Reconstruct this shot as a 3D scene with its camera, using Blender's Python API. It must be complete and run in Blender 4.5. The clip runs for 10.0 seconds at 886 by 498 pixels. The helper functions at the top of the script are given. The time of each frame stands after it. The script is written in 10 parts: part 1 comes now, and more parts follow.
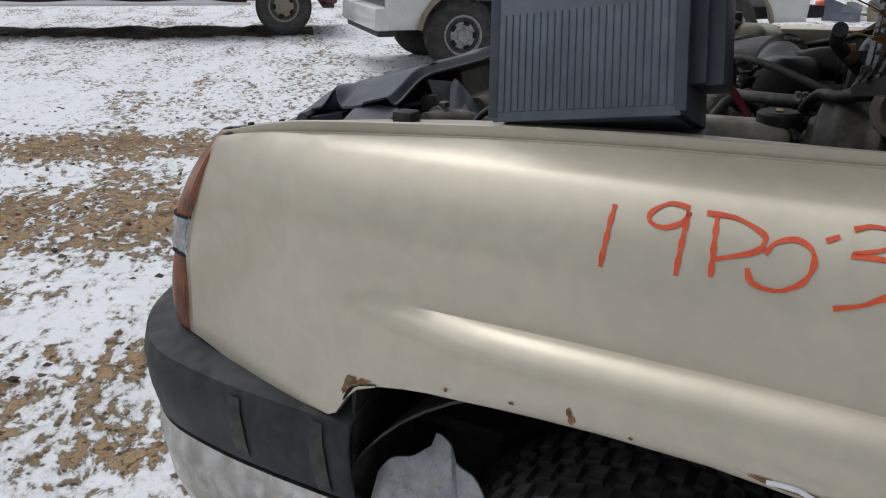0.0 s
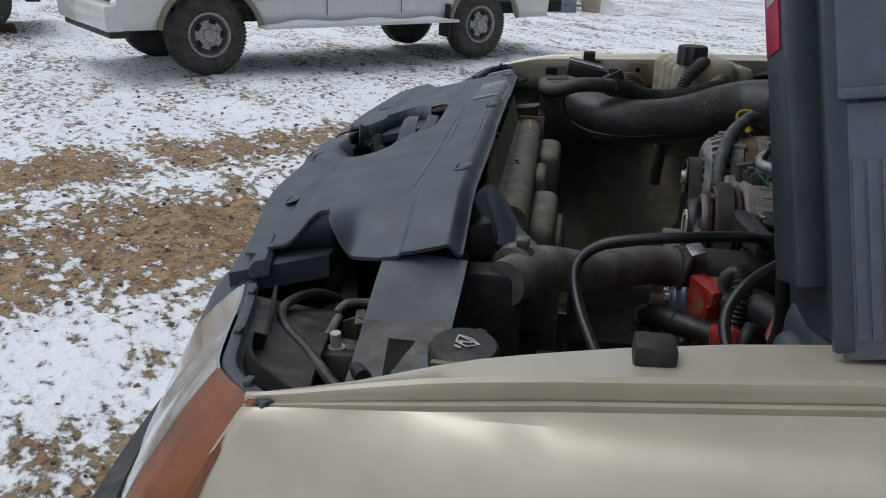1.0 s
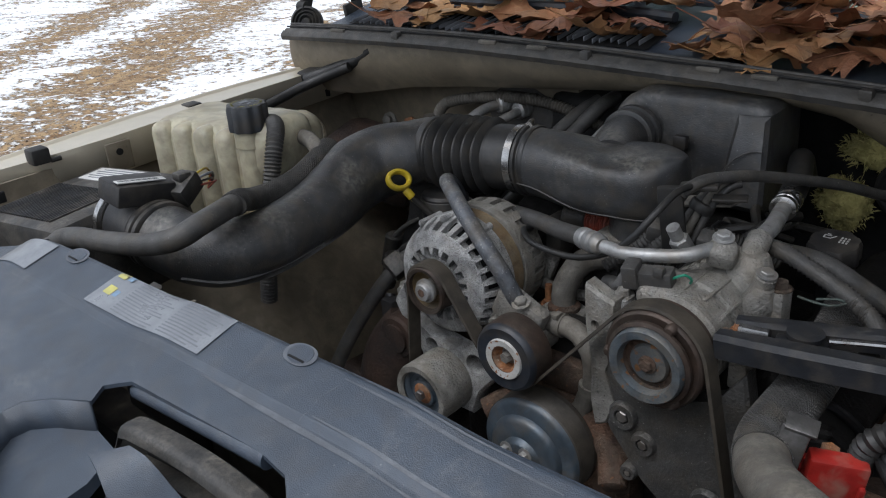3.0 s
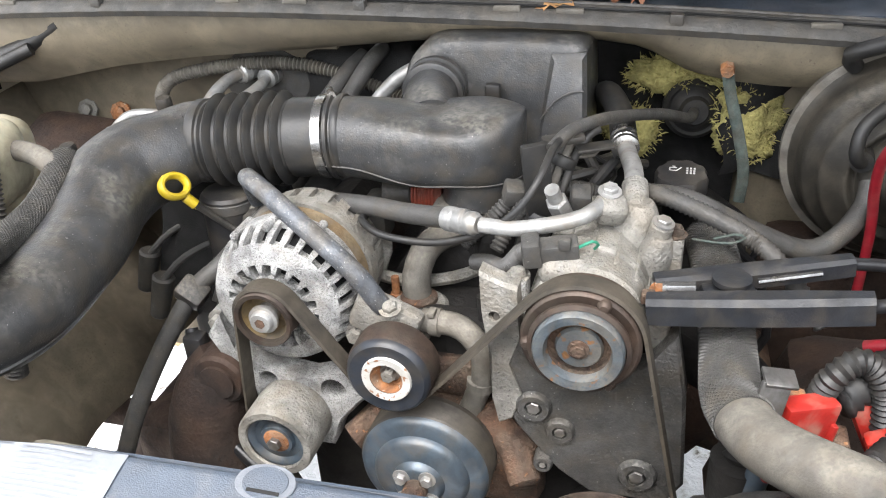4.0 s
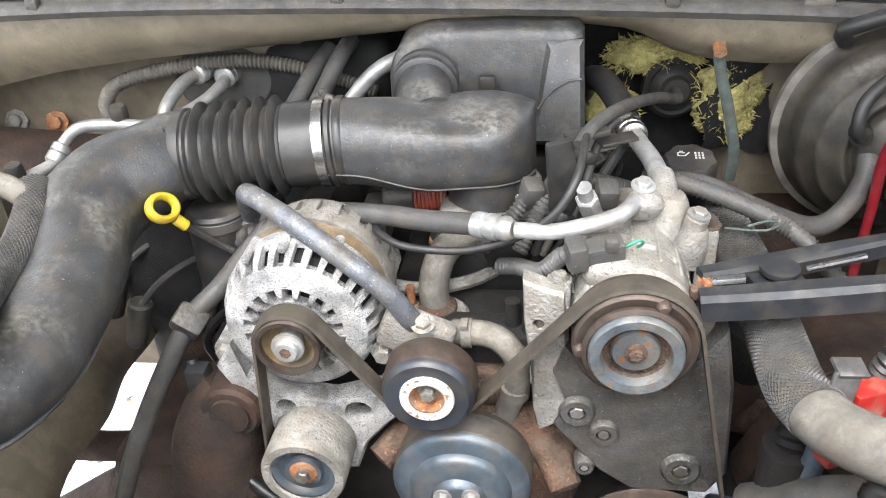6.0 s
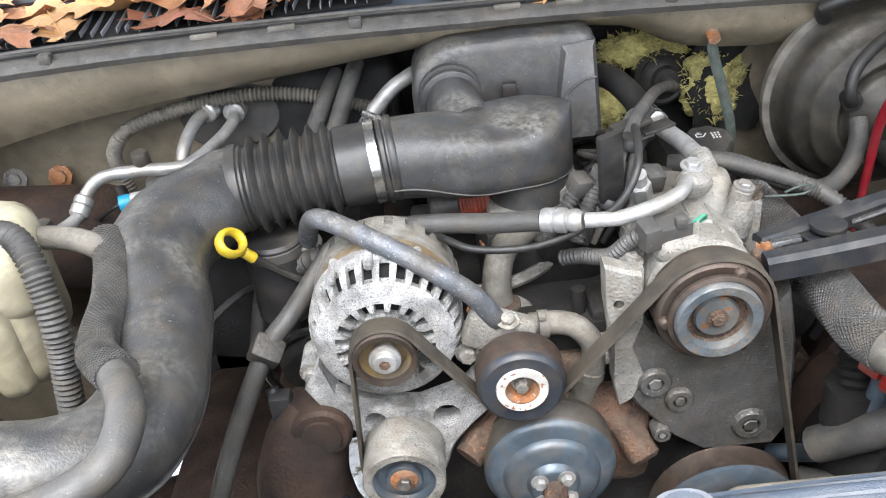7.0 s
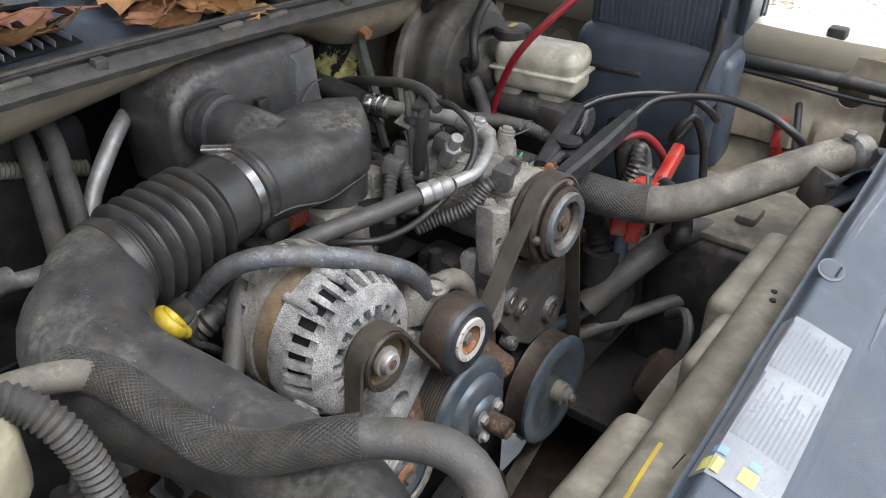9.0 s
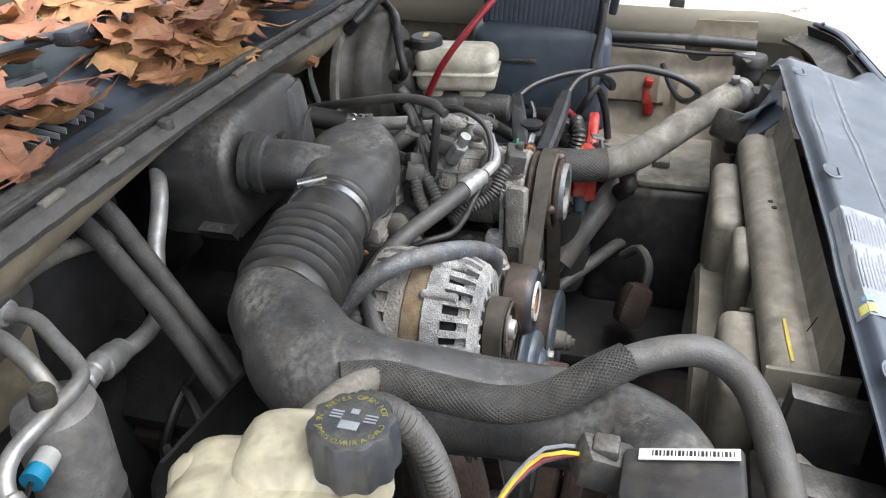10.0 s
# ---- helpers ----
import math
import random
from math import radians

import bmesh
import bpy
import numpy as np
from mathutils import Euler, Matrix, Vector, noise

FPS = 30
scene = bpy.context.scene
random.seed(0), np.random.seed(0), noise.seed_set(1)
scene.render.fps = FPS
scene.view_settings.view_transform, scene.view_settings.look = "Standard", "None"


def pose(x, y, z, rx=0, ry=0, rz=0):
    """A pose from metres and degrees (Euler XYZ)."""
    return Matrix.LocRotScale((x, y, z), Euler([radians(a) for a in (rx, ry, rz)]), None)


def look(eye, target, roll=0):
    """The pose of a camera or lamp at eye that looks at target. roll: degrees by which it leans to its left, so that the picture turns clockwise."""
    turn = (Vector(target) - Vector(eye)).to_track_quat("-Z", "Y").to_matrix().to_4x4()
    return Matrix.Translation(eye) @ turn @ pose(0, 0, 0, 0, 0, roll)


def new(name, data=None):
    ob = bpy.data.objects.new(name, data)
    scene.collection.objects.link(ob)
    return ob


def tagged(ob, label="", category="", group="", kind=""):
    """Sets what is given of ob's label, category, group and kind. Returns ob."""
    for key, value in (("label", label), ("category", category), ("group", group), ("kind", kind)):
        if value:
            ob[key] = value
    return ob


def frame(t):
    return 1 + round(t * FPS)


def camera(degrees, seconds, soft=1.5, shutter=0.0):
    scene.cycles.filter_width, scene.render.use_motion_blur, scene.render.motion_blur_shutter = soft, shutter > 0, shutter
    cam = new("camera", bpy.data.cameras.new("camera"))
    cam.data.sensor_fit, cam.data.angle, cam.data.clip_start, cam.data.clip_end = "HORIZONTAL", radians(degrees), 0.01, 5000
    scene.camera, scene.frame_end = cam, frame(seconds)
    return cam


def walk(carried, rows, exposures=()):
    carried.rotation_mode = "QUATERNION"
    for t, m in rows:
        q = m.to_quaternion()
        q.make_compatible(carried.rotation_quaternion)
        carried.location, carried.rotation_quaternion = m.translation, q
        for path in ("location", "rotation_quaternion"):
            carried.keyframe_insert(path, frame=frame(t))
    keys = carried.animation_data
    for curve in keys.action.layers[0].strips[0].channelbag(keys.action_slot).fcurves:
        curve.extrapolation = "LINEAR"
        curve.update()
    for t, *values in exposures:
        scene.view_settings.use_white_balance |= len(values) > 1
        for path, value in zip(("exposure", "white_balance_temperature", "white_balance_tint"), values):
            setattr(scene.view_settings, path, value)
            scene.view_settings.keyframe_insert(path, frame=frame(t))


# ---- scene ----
cam = camera(55.8, 10.0, soft=1.1)
PATH = [
    (0, (1.825, 1.051, 1.407), (0.171, 0.156, 0.726), 0.5),
    (0.5, (1.612, 0.697, 1.446), (-0.127, -0.009, 0.753), -0.5),
    (1, (1.394, 0.397, 1.455), (-0.457, 0.097, 0.759), 1.8),
    (1.5, (1.165, 0.171, 1.465), (-0.709, 0.142, 0.767), 1.1),
    (2, (1.014, -0.044, 1.477), (-0.788, 0.426, 0.748), -0.2),
    (2.5, (0.771, -0.1, 1.528), (-0.798, 0.872, 0.759), -1.5),
    (3, (0.541, -0.093, 1.563), (-0.72, 1.217, 0.731), -4.0),
    (3.2, (0.457, -0.101, 1.558), (-0.596, 1.363, 0.694), -3.4),
    (4.3, (0.208, -0.022, 1.544), (-0.22, 1.65, 0.534), -3.6),
    (4.5, (0.188, -0.009, 1.543), (-0.188, 1.669, 0.52), -3.4),
    (5, (0.136, 0.003, 1.55), (-0.187, 1.67, 0.493), -4.1),
    (6.3, (0.076, -0.04, 1.569), (-0.164, 1.642, 0.513), -4.0),
    (6.5, (0.05, -0.056, 1.575), (-0.17, 1.637, 0.533), -4.9),
    (7, (-0.068, -0.07, 1.586), (-0.117, 1.636, 0.543), -6.9),
    (7.5, (-0.212, 0.04, 1.594), (-0.005, 1.786, 0.641), -9.0),
    (8, (-0.346, 0.097, 1.583), (0.126, 1.8, 0.646), -8.9),
    (8.5, (-0.554, 0.069, 1.617), (0.454, 1.443, 0.57), -5.0),
    (9, (-0.658, 0.149, 1.597), (0.705, 1.178, 0.556), 0.8),
    (9.5, (-0.77, 0.311, 1.622), (0.735, 1.117, 0.58), -0.7),
    (10, (-0.943, 0.433, 1.646), (0.697, 0.935, 0.618), -1.9),
]
walk(cam, [(t, look(eye, target, roll)) for t, eye, target, roll in PATH], exposures=((0, -0.4, 6250, 10), (1, -0.4, 6000, 10), (2, -0.4, 5850, 10), (2.5, -0.3, 5850, 10), (3.0, 0.4, 6000, 10), (3.2, 0.75, 6100, 10), (4.4, 2.8, 6500, 10), (6.4, 2.7, 6300, 10), (7.5, 2.45, 6150, 10), (8.0, 2.45, 6150, 10), (8.5, 2.55, 6050, 10), (9.0, 1.62, 6250, 10), (9.4, 1.4, 6200, 10), (10, 1.95, 6200, 10)))

# world, sun and exposure
world = bpy.data.worlds.new("overcast_sky")
scene.world = world
world.use_nodes = True
wn = world.node_tree.nodes
wn.clear()
w_out = wn.new("ShaderNodeOutputWorld")
w_bg = wn.new("ShaderNodeBackground")
w_sky = wn.new("ShaderNodeTexSky")
w_hsv = wn.new("ShaderNodeHueSaturation")
w_sky.sky_type = "NISHITA"
w_sky.sun_disc = False
w_sky.sun_elevation = radians(66)
w_sky.sun_rotation = radians(197)
w_sky.dust_density = 4.0
w_sky.air_density = 1.0
w_hsv.inputs["Saturation"].default_value = 0.22
w_bg.inputs["Strength"].default_value = 0.15
world.node_tree.links.new(w_sky.outputs[0], w_hsv.inputs["Color"])
world.node_tree.links.new(w_hsv.outputs[0], w_bg.inputs[0])
world.node_tree.links.new(w_bg.outputs[0], w_out.inputs[0])
sun = new("sun", bpy.data.lights.new("sun", "SUN"))
sun.data.energy = 0.7
sun.data.angle = radians(70)
sun.data.color = (1.0, 0.97, 0.94)
sun.matrix_world = look((0.8, -2.2, 7), (0, 0.4, 1))


# ---- materials ----
def mat(name, c1, c2=None, scale=14.0, rough=0.5, metal=0.0, bump=0.08, bscale=120.0, dust=None, dustamt=0.5,
        dscale=6.0, speck=None, sscale=150.0, sthr=0.62, coat=0.0, spread=0.12, trans=0.0, sss=0.0, rand=0.0, grime=0.30, soil=0.2):
    """A surface with colour variation at two scales, fine relief, and dust and specks where given."""
    m = bpy.data.materials.new(name)
    m.use_nodes = True
    nt = m.node_tree
    bs = nt.nodes["Principled BSDF"]
    tc = nt.nodes.new("ShaderNodeTexCoord")

    def noise_node(sc, det=6.0, dist=0.0):
        n = nt.nodes.new("ShaderNodeTexNoise")
        n.inputs["Scale"].default_value = sc
        n.inputs["Detail"].default_value = det
        n.inputs["Distortion"].default_value = dist
        nt.links.new(tc.outputs["Object"], n.inputs["Vector"])
        return n

    def ramp(src, lo, hi):
        r = nt.nodes.new("ShaderNodeMapRange")
        r.inputs["From Min"].default_value = lo
        r.inputs["From Max"].default_value = hi
        nt.links.new(src, r.inputs["Value"])
        return r.outputs["Result"]

    def mix(a, b, fac):
        x = nt.nodes.new("ShaderNodeMix")
        x.data_type = "RGBA"
        nt.links.new(fac, x.inputs[0])
        for k, val in ((6, a), (7, b)):
            if isinstance(val, tuple):
                x.inputs[k].default_value = (*val, 1.0)
            else:
                nt.links.new(val, x.inputs[k])
        return x.outputs[2]

    c2 = c2 or tuple(v * 0.7 for v in c1)
    big = noise_node(scale, 8.0, 0.4)
    col = mix(c1, c2, ramp(big.outputs[0], 0.5 - spread, 0.5 + spread))
    fine = noise_node(bscale, 5.0)
    col = mix(col, tuple(v * 0.75 for v in c1), ramp(fine.outputs[0], 0.5, 0.75))
    if speck:
        sp = noise_node(sscale, 3.0)
        col = mix(col, speck, ramp(sp.outputs[0], sthr, sthr + 0.06))
    if dust:
        d1 = noise_node(dscale, 9.0, 0.6)
        d2 = noise_node(dscale * 9, 7.0, 0.3)
        grain = nt.nodes.new("ShaderNodeMapRange")
        grain.inputs["From Min"].default_value, grain.inputs["From Max"].default_value = 0.38, 0.62
        grain.inputs["To Min"].default_value = 0.15
        nt.links.new(d2.outputs[0], grain.inputs["Value"])
        soft = nt.nodes.new("ShaderNodeMath")
        soft.operation = "MULTIPLY"
        nt.links.new(ramp(d1.outputs[0], 0.60 - 0.36 * dustamt, 0.84 - 0.22 * dustamt), soft.inputs[0])
        nt.links.new(grain.outputs["Result"], soft.inputs[1])
        fac = soft.outputs[0]
        geo = nt.nodes.new("ShaderNodeNewGeometry")
        sep = nt.nodes.new("ShaderNodeSeparateXYZ")
        nt.links.new(geo.outputs["Normal"], sep.inputs[0])
        up = ramp(sep.outputs[2], -0.4, 0.8)
        mul = nt.nodes.new("ShaderNodeMath")
        mul.operation = "MULTIPLY"
        nt.links.new(fac, mul.inputs[0])
        nt.links.new(up, mul.inputs[1])
        col = mix(col, dust, mul.outputs[0])
    if grime:
        # worn patches: a blotchy change of tone, brown soil and fine pale scratches
        g1 = noise_node(27.0, 14.0, 0.7)
        tone = nt.nodes.new("ShaderNodeMapRange")
        tone.inputs["From Min"].default_value, tone.inputs["From Max"].default_value = 0.36, 0.62
        tone.inputs["To Min"].default_value, tone.inputs["To Max"].default_value = 1.0 - grime, 1.0 + 0.45 * grime
        nt.links.new(g1.outputs[0], tone.inputs["Value"])
        hv = nt.nodes.new("ShaderNodeHueSaturation")
        nt.links.new(tone.outputs["Result"], hv.inputs["Value"])
        nt.links.new(col, hv.inputs["Color"])
        col = hv.outputs[0]
        g2 = noise_node(38.0, 14.0, 0.5)
        sl = nt.nodes.new("ShaderNodeMapRange")
        sl.inputs["From Min"].default_value, sl.inputs["From Max"].default_value = 0.46, 0.68
        sl.inputs["To Max"].default_value = min(1.0, soil * 2.6)
        nt.links.new(g2.outputs[0], sl.inputs["Value"])
        lum = 0.5 * max(c1) + 0.035
        col = mix(col, (lum * 1.16, lum * 0.98, lum * 0.74), sl.outputs["Result"])
    if rand:
        oi = nt.nodes.new("ShaderNodeObjectInfo")
        hs = nt.nodes.new("ShaderNodeHueSaturation")
        v1 = nt.nodes.new("ShaderNodeMapRange")
        v1.inputs["To Min"].default_value = 1.0 - rand
        v1.inputs["To Max"].default_value = 1.0 + rand
        nt.links.new(oi.outputs["Random"], v1.inputs["Value"])
        nt.links.new(v1.outputs["Result"], hs.inputs["Value"])
        v2 = nt.nodes.new("ShaderNodeMapRange")
        v2.inputs["To Min"].default_value = 0.5 - 0.022
        v2.inputs["To Max"].default_value = 0.5 + 0.012
        nt.links.new(oi.outputs["Random"], v2.inputs["Value"])
        nt.links.new(v2.outputs["Result"], hs.inputs["Hue"])
        nt.links.new(col, hs.inputs["Color"])
        col = hs.outputs[0]
    nt.links.new(col, bs.inputs["Base Color"])
    rg = nt.nodes.new("ShaderNodeMapRange")
    rg.inputs["From Min"].default_value, rg.inputs["From Max"].default_value = 0.3, 0.7
    rg.inputs["To Min"].default_value, rg.inputs["To Max"].default_value = max(0.03, rough * 0.8), min(1.0, rough * 1.25)
    nt.links.new(big.outputs[0], rg.inputs["Value"])
    nt.links.new(rg.outputs["Result"], bs.inputs["Roughness"])
    bs.inputs["Metallic"].default_value = metal
    bs.inputs["Coat Weight"].default_value = coat
    bs.inputs["Coat Roughness"].default_value = 0.12
    if trans:
        bs.inputs["Transmission Weight"].default_value = trans
    if sss:
        bs.inputs["Subsurface Weight"].default_value = sss
        bs.inputs["Subsurface Radius"].default_value = (0.02, 0.015, 0.01)
    if bump:
        bp = nt.nodes.new("ShaderNodeBump")
        bp.inputs["Strength"].default_value = bump
        bp.inputs["Distance"].default_value = 0.004
        nt.links.new(fine.outputs[0], bp.inputs["Height"])
        nt.links.new(bp.outputs[0], bs.inputs["Normal"])
    return m


DUST = (0.23, 0.2, 0.155)
M = {}
M["paint"] = mat("pewter_paint", (0.60, 0.545, 0.43), (0.55, 0.50, 0.395), 2.5, 0.36, 0.35, 0.0, 3500, coat=0.5, grime=0.05, soil=0.0)
# dusty body paint, darkened further so the bay's shade is in the colour
M["paint_in"] = mat("shaded_dusty_pewter_paint", (0.235, 0.20, 0.143), (0.165, 0.137, 0.097), 5, 0.5, 0.1, 0.05, 300, dust=(0.25, 0.22, 0.168), dustamt=0.7, dscale=7, speck=(0.11, 0.088, 0.066), sscale=160, sthr=0.70, grime=0.22, soil=0.2)
M["cover"] = mat("slate_grey_plastic", (0.053, 0.068, 0.091), (0.043, 0.055, 0.074), 14, 0.35, 0, 0.22, 1100, dust=(0.10, 0.107, 0.118), dustamt=0.22, dscale=24, spread=0.25, speck=(0.18, 0.185, 0.19), sscale=420, sthr=0.71, grime=0.16, soil=0.06)
# many engine-bay colours below are scaled near 0.7 to hold the bay's shade
M["plastic"] = mat("black_plastic", (0.02, 0.02, 0.022), (0.013, 0.013, 0.014), 20, 0.5, 0, 0.1, 500, dust=DUST, dustamt=0.35)
M["plastic_dusty"] = mat("dusty_black_plastic", (0.035, 0.034, 0.032), (0.025, 0.024, 0.022), 24, 0.5, 0, 0.16, 340, dust=(0.133, 0.119, 0.098), dustamt=0.6, dscale=26)
M["shroud"] = mat("dirt_coated_plastic", (0.17, 0.155, 0.122), (0.12, 0.108, 0.085), 10, 0.66, 0, 0.15, 300, dust=(0.255, 0.232, 0.185), dustamt=0.5, dscale=7, speck=(0.09, 0.075, 0.055), sscale=90, sthr=0.7)
M["intake"] = mat("scuffed_intake_rubber", (0.045, 0.046, 0.048), (0.032, 0.033, 0.034), 40, 0.36, 0, 0.2, 480, dust=(0.18, 0.171, 0.15), dustamt=0.44, dscale=16, speck=(0.252, 0.248, 0.238), sscale=380, sthr=0.69, spread=0.2)
M["bellows"] = mat("black_bellows_rubber", (0.031, 0.031, 0.031), (0.020, 0.020, 0.020), 15, 0.40, 0, 0.08, 300, dust=(0.12, 0.107, 0.09), dustamt=0.38)
M["hose"] = mat("grey_dusty_hose_rubber", (0.068, 0.066, 0.063), (0.045, 0.044, 0.042), 40, 0.55, 0, 0.2, 480, dust=(0.135, 0.127, 0.11), dustamt=0.32, dscale=40, speck=(0.21, 0.20, 0.185), sscale=320, sthr=0.7, spread=0.2)
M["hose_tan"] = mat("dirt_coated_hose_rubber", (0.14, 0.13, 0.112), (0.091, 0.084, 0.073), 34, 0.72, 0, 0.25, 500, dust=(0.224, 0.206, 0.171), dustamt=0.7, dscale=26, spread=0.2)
M["hose_black"] = mat("black_hose_rubber", (0.019, 0.019, 0.019), (0.012, 0.012, 0.012), 22, 0.5, 0, 0.06, 300, dust=(0.13, 0.115, 0.09), dustamt=0.28, soil=0.12)
M["rubber"] = mat("black_rubber", (0.015, 0.015, 0.015), None, 25, 0.6, 0, 0.1, 300, dust=(0.098, 0.087, 0.07), dustamt=0.4)
M["wire"] = mat("black_cable", (0.018, 0.018, 0.02), None, 25, 0.35, 0, 0.02, 300, grime=0.2, soil=0.08)
M["pipe_grey"] = mat("scuffed_blue_grey_pipe", (0.115, 0.124, 0.138), (0.066, 0.071, 0.08), 45, 0.5, 0.25, 0.35, 420, speck=(0.36, 0.36, 0.36), sscale=300, sthr=0.65, dust=(0.27, 0.26, 0.24), dustamt=0.4, dscale=40)
M["seal"] = mat("weathered_seal_rubber", (0.055, 0.053, 0.049), (0.043, 0.041, 0.038), 60, 0.5, 0, 0.3, 400, dust=(0.11, 0.104, 0.092), dustamt=0.3, dscale=50)
M["alu"] = mat("oxidised_aluminium", (0.47, 0.47, 0.46), (0.31, 0.31, 0.305), 60, 0.6, 0.12, 1.0, 520, speck=(0.20, 0.196, 0.19), sscale=560, sthr=0.55, dust=(0.54, 0.54, 0.53), dustamt=0.45, dscale=70, grime=0.5, soil=0.1)
M["alu_clean"] = mat("dull_aluminium", (0.434, 0.434, 0.427), (0.322, 0.322, 0.315), 40, 0.45, 0.55, 0.12, 260, speck=(0.238, 0.234, 0.224), sscale=160, sthr=0.68)
M["alu_tan"] = mat("dusty_cast_aluminium", (0.28, 0.269, 0.245), (0.196, 0.188, 0.168), 44, 0.6, 0.2, 0.7, 300, speck=(0.112, 0.105, 0.095), sscale=280, sthr=0.62, dust=(0.336, 0.319, 0.28), dustamt=0.5, dscale=30)
M["bracket"] = mat("grimy_cast_bracket", (0.095, 0.093, 0.09), (0.048, 0.047, 0.045), 16, 0.42, 0.25, 0.5, 300, speck=(0.34, 0.335, 0.32), sscale=330, sthr=0.685, dust=(0.27, 0.26, 0.235), dustamt=0.42, dscale=18)
M["steel"] = mat("dull_steel", (0.294, 0.287, 0.28), (0.175, 0.168, 0.161), 60, 0.4, 0.85, 0.08, 300)
M["bright"] = mat("bright_steel", (0.49, 0.49, 0.49), (0.385, 0.385, 0.385), 40, 0.25, 0.95, 0.02, 300)
M["pulley_blue"] = mat("blue_grey_pulley_paint", (0.085, 0.115, 0.145), (0.058, 0.075, 0.095), 25, 0.38, 0.3, 0.08, 260, dust=(0.182, 0.155, 0.118), dustamt=0.3)
M["pulley_brown"] = mat("rusty_brown_pulley", (0.073, 0.05, 0.038), (0.042, 0.032, 0.027), 40, 0.55, 0.4, 0.15, 300)
M["rust"] = mat("rusty_iron", (0.125, 0.068, 0.042), (0.045, 0.030, 0.023), 22, 0.85, 0.1, 0.8, 260, dust=(0.21, 0.155, 0.105), dustamt=0.4, dscale=24, speck=(0.26, 0.12, 0.05), sscale=140, sthr=0.66, grime=0.5, soil=0.15)
# rust_dark and grime are set extra dark: the enclosed bay's shade is in them
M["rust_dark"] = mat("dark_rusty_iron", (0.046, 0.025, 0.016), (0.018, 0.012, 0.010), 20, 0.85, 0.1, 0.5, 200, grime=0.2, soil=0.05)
M["rust_bright"] = mat("orange_rust", (0.34, 0.14, 0.05), (0.17, 0.075, 0.035), 90, 0.9, 0.0, 0.6, 300, speck=(0.45, 0.4, 0.34), sscale=200, sthr=0.66)
M["grime"] = mat("shaded_engine_grime", (0.010, 0.009, 0.008), (0.006, 0.005, 0.005), 18, 0.7, 0, 0.4, 160, dust=(0.028, 0.024, 0.019), dustamt=0.3, grime=0.15, soil=0.03)
M["belt"] = mat("ribbed_belt_rubber", (0.060, 0.050, 0.037), (0.034, 0.029, 0.023), 30, 0.6, 0, 0.1, 300)
M["yellow"] = mat("yellow_plastic", (0.47, 0.345, 0.018), (0.36, 0.26, 0.015), 40, 0.4, 0, 0.02, 300, grime=0.2, soil=0.08)
M["red"] = mat("red_plastic", (0.385, 0.021, 0.014), (0.294, 0.017, 0.014), 20, 0.4, 0, 0.03, 300, dust=(0.315, 0.14, 0.105), dustamt=0.3)
M["red_wire"] = mat("red_cable", (0.30, 0.014, 0.024), (0.22, 0.012, 0.02), 20, 0.4, 0, 0.02, 300, grime=0.2, soil=0.06)
M["white"] = mat("white_nylon", (0.504, 0.504, 0.49), (0.42, 0.42, 0.399), 30, 0.5, 0, 0.02, 300, grime=0.0)
M["hub_white"] = mat("rust_flecked_white_paint", (0.56, 0.56, 0.54), (0.46, 0.45, 0.42), 40, 0.5, 0, 0.2, 300, speck=(0.24, 0.10, 0.04), sscale=170, sthr=0.585, grime=0.1, soil=0.1)
M["tank"] = mat("yellowed_translucent_plastic", (0.42, 0.39, 0.285), (0.35, 0.31, 0.21), 8, 0.42, 0, 0.05, 120, dust=(0.200, 0.172, 0.114), dustamt=0.35, sss=0.25)
M["insul"] = mat("yellow_glass_wool", (0.50, 0.45, 0.17), (0.34, 0.30, 0.11), 90, 0.95, 0, 1.0, 220, grime=0.3, soil=0.0)
M["leaf"] = mat("dry_oak_leaf", (0.40, 0.215, 0.095), (0.27, 0.125, 0.052), 24, 0.6, 0, 0.4, 160, rand=0.25, grime=0.35, soil=0.0)
M["chrome"] = mat("chrome", (0.82, 0.82, 0.83), (0.78, 0.78, 0.8), 10, 0.08, 1.0, 0.0, 100, grime=0.0)
M["white_paint"] = mat("white_truck_paint", (0.72, 0.72, 0.7), (0.66, 0.66, 0.63), 3, 0.3, 0, 0.01, 300, coat=0.4, dust=(0.5, 0.48, 0.43), dustamt=0.25, grime=0.0)
M["red_paint"] = mat("dark_red_truck_paint", (0.1, 0.02, 0.022), (0.07, 0.016, 0.018), 3, 0.35, 0, 0.01, 300, coat=0.4, grime=0.0)
M["tan_trim"] = mat("tan_trim_paint", (0.3, 0.26, 0.19), None, 3, 0.4, 0, 0.01, 300, grime=0.0)
M["tyre"] = mat("dusty_tyre_rubber", (0.05, 0.05, 0.05), (0.03, 0.03, 0.03), 10, 0.8, 0, 0.2, 120, dust=(0.2, 0.19, 0.17), dustamt=0.6)
M["amber"] = mat("amber_lens", (0.25, 0.075, 0.02), (0.11, 0.035, 0.012), 16, 0.38, 0, 0.02, 100, coat=0.2, grime=0.0)
M["lens"] = mat("hazed_clear_lens", (0.30, 0.315, 0.32), (0.34, 0.315, 0.24), 5, 0.16, 0.45, 0.02, 60, coat=0.8, dust=(0.36, 0.34, 0.26), dustamt=0.3, grime=0.0)
M["orange"] = mat("orange_paint_marker", (0.75, 0.1, 0.03), (0.68, 0.085, 0.025), 60, 0.5, 0, 0.02, 300, grime=0.0)
M["label_white"] = mat("printed_paper_label", (0.62, 0.62, 0.6), (0.55, 0.55, 0.53), 20, 0.5, 0, 0.02, 300, grime=0.0)
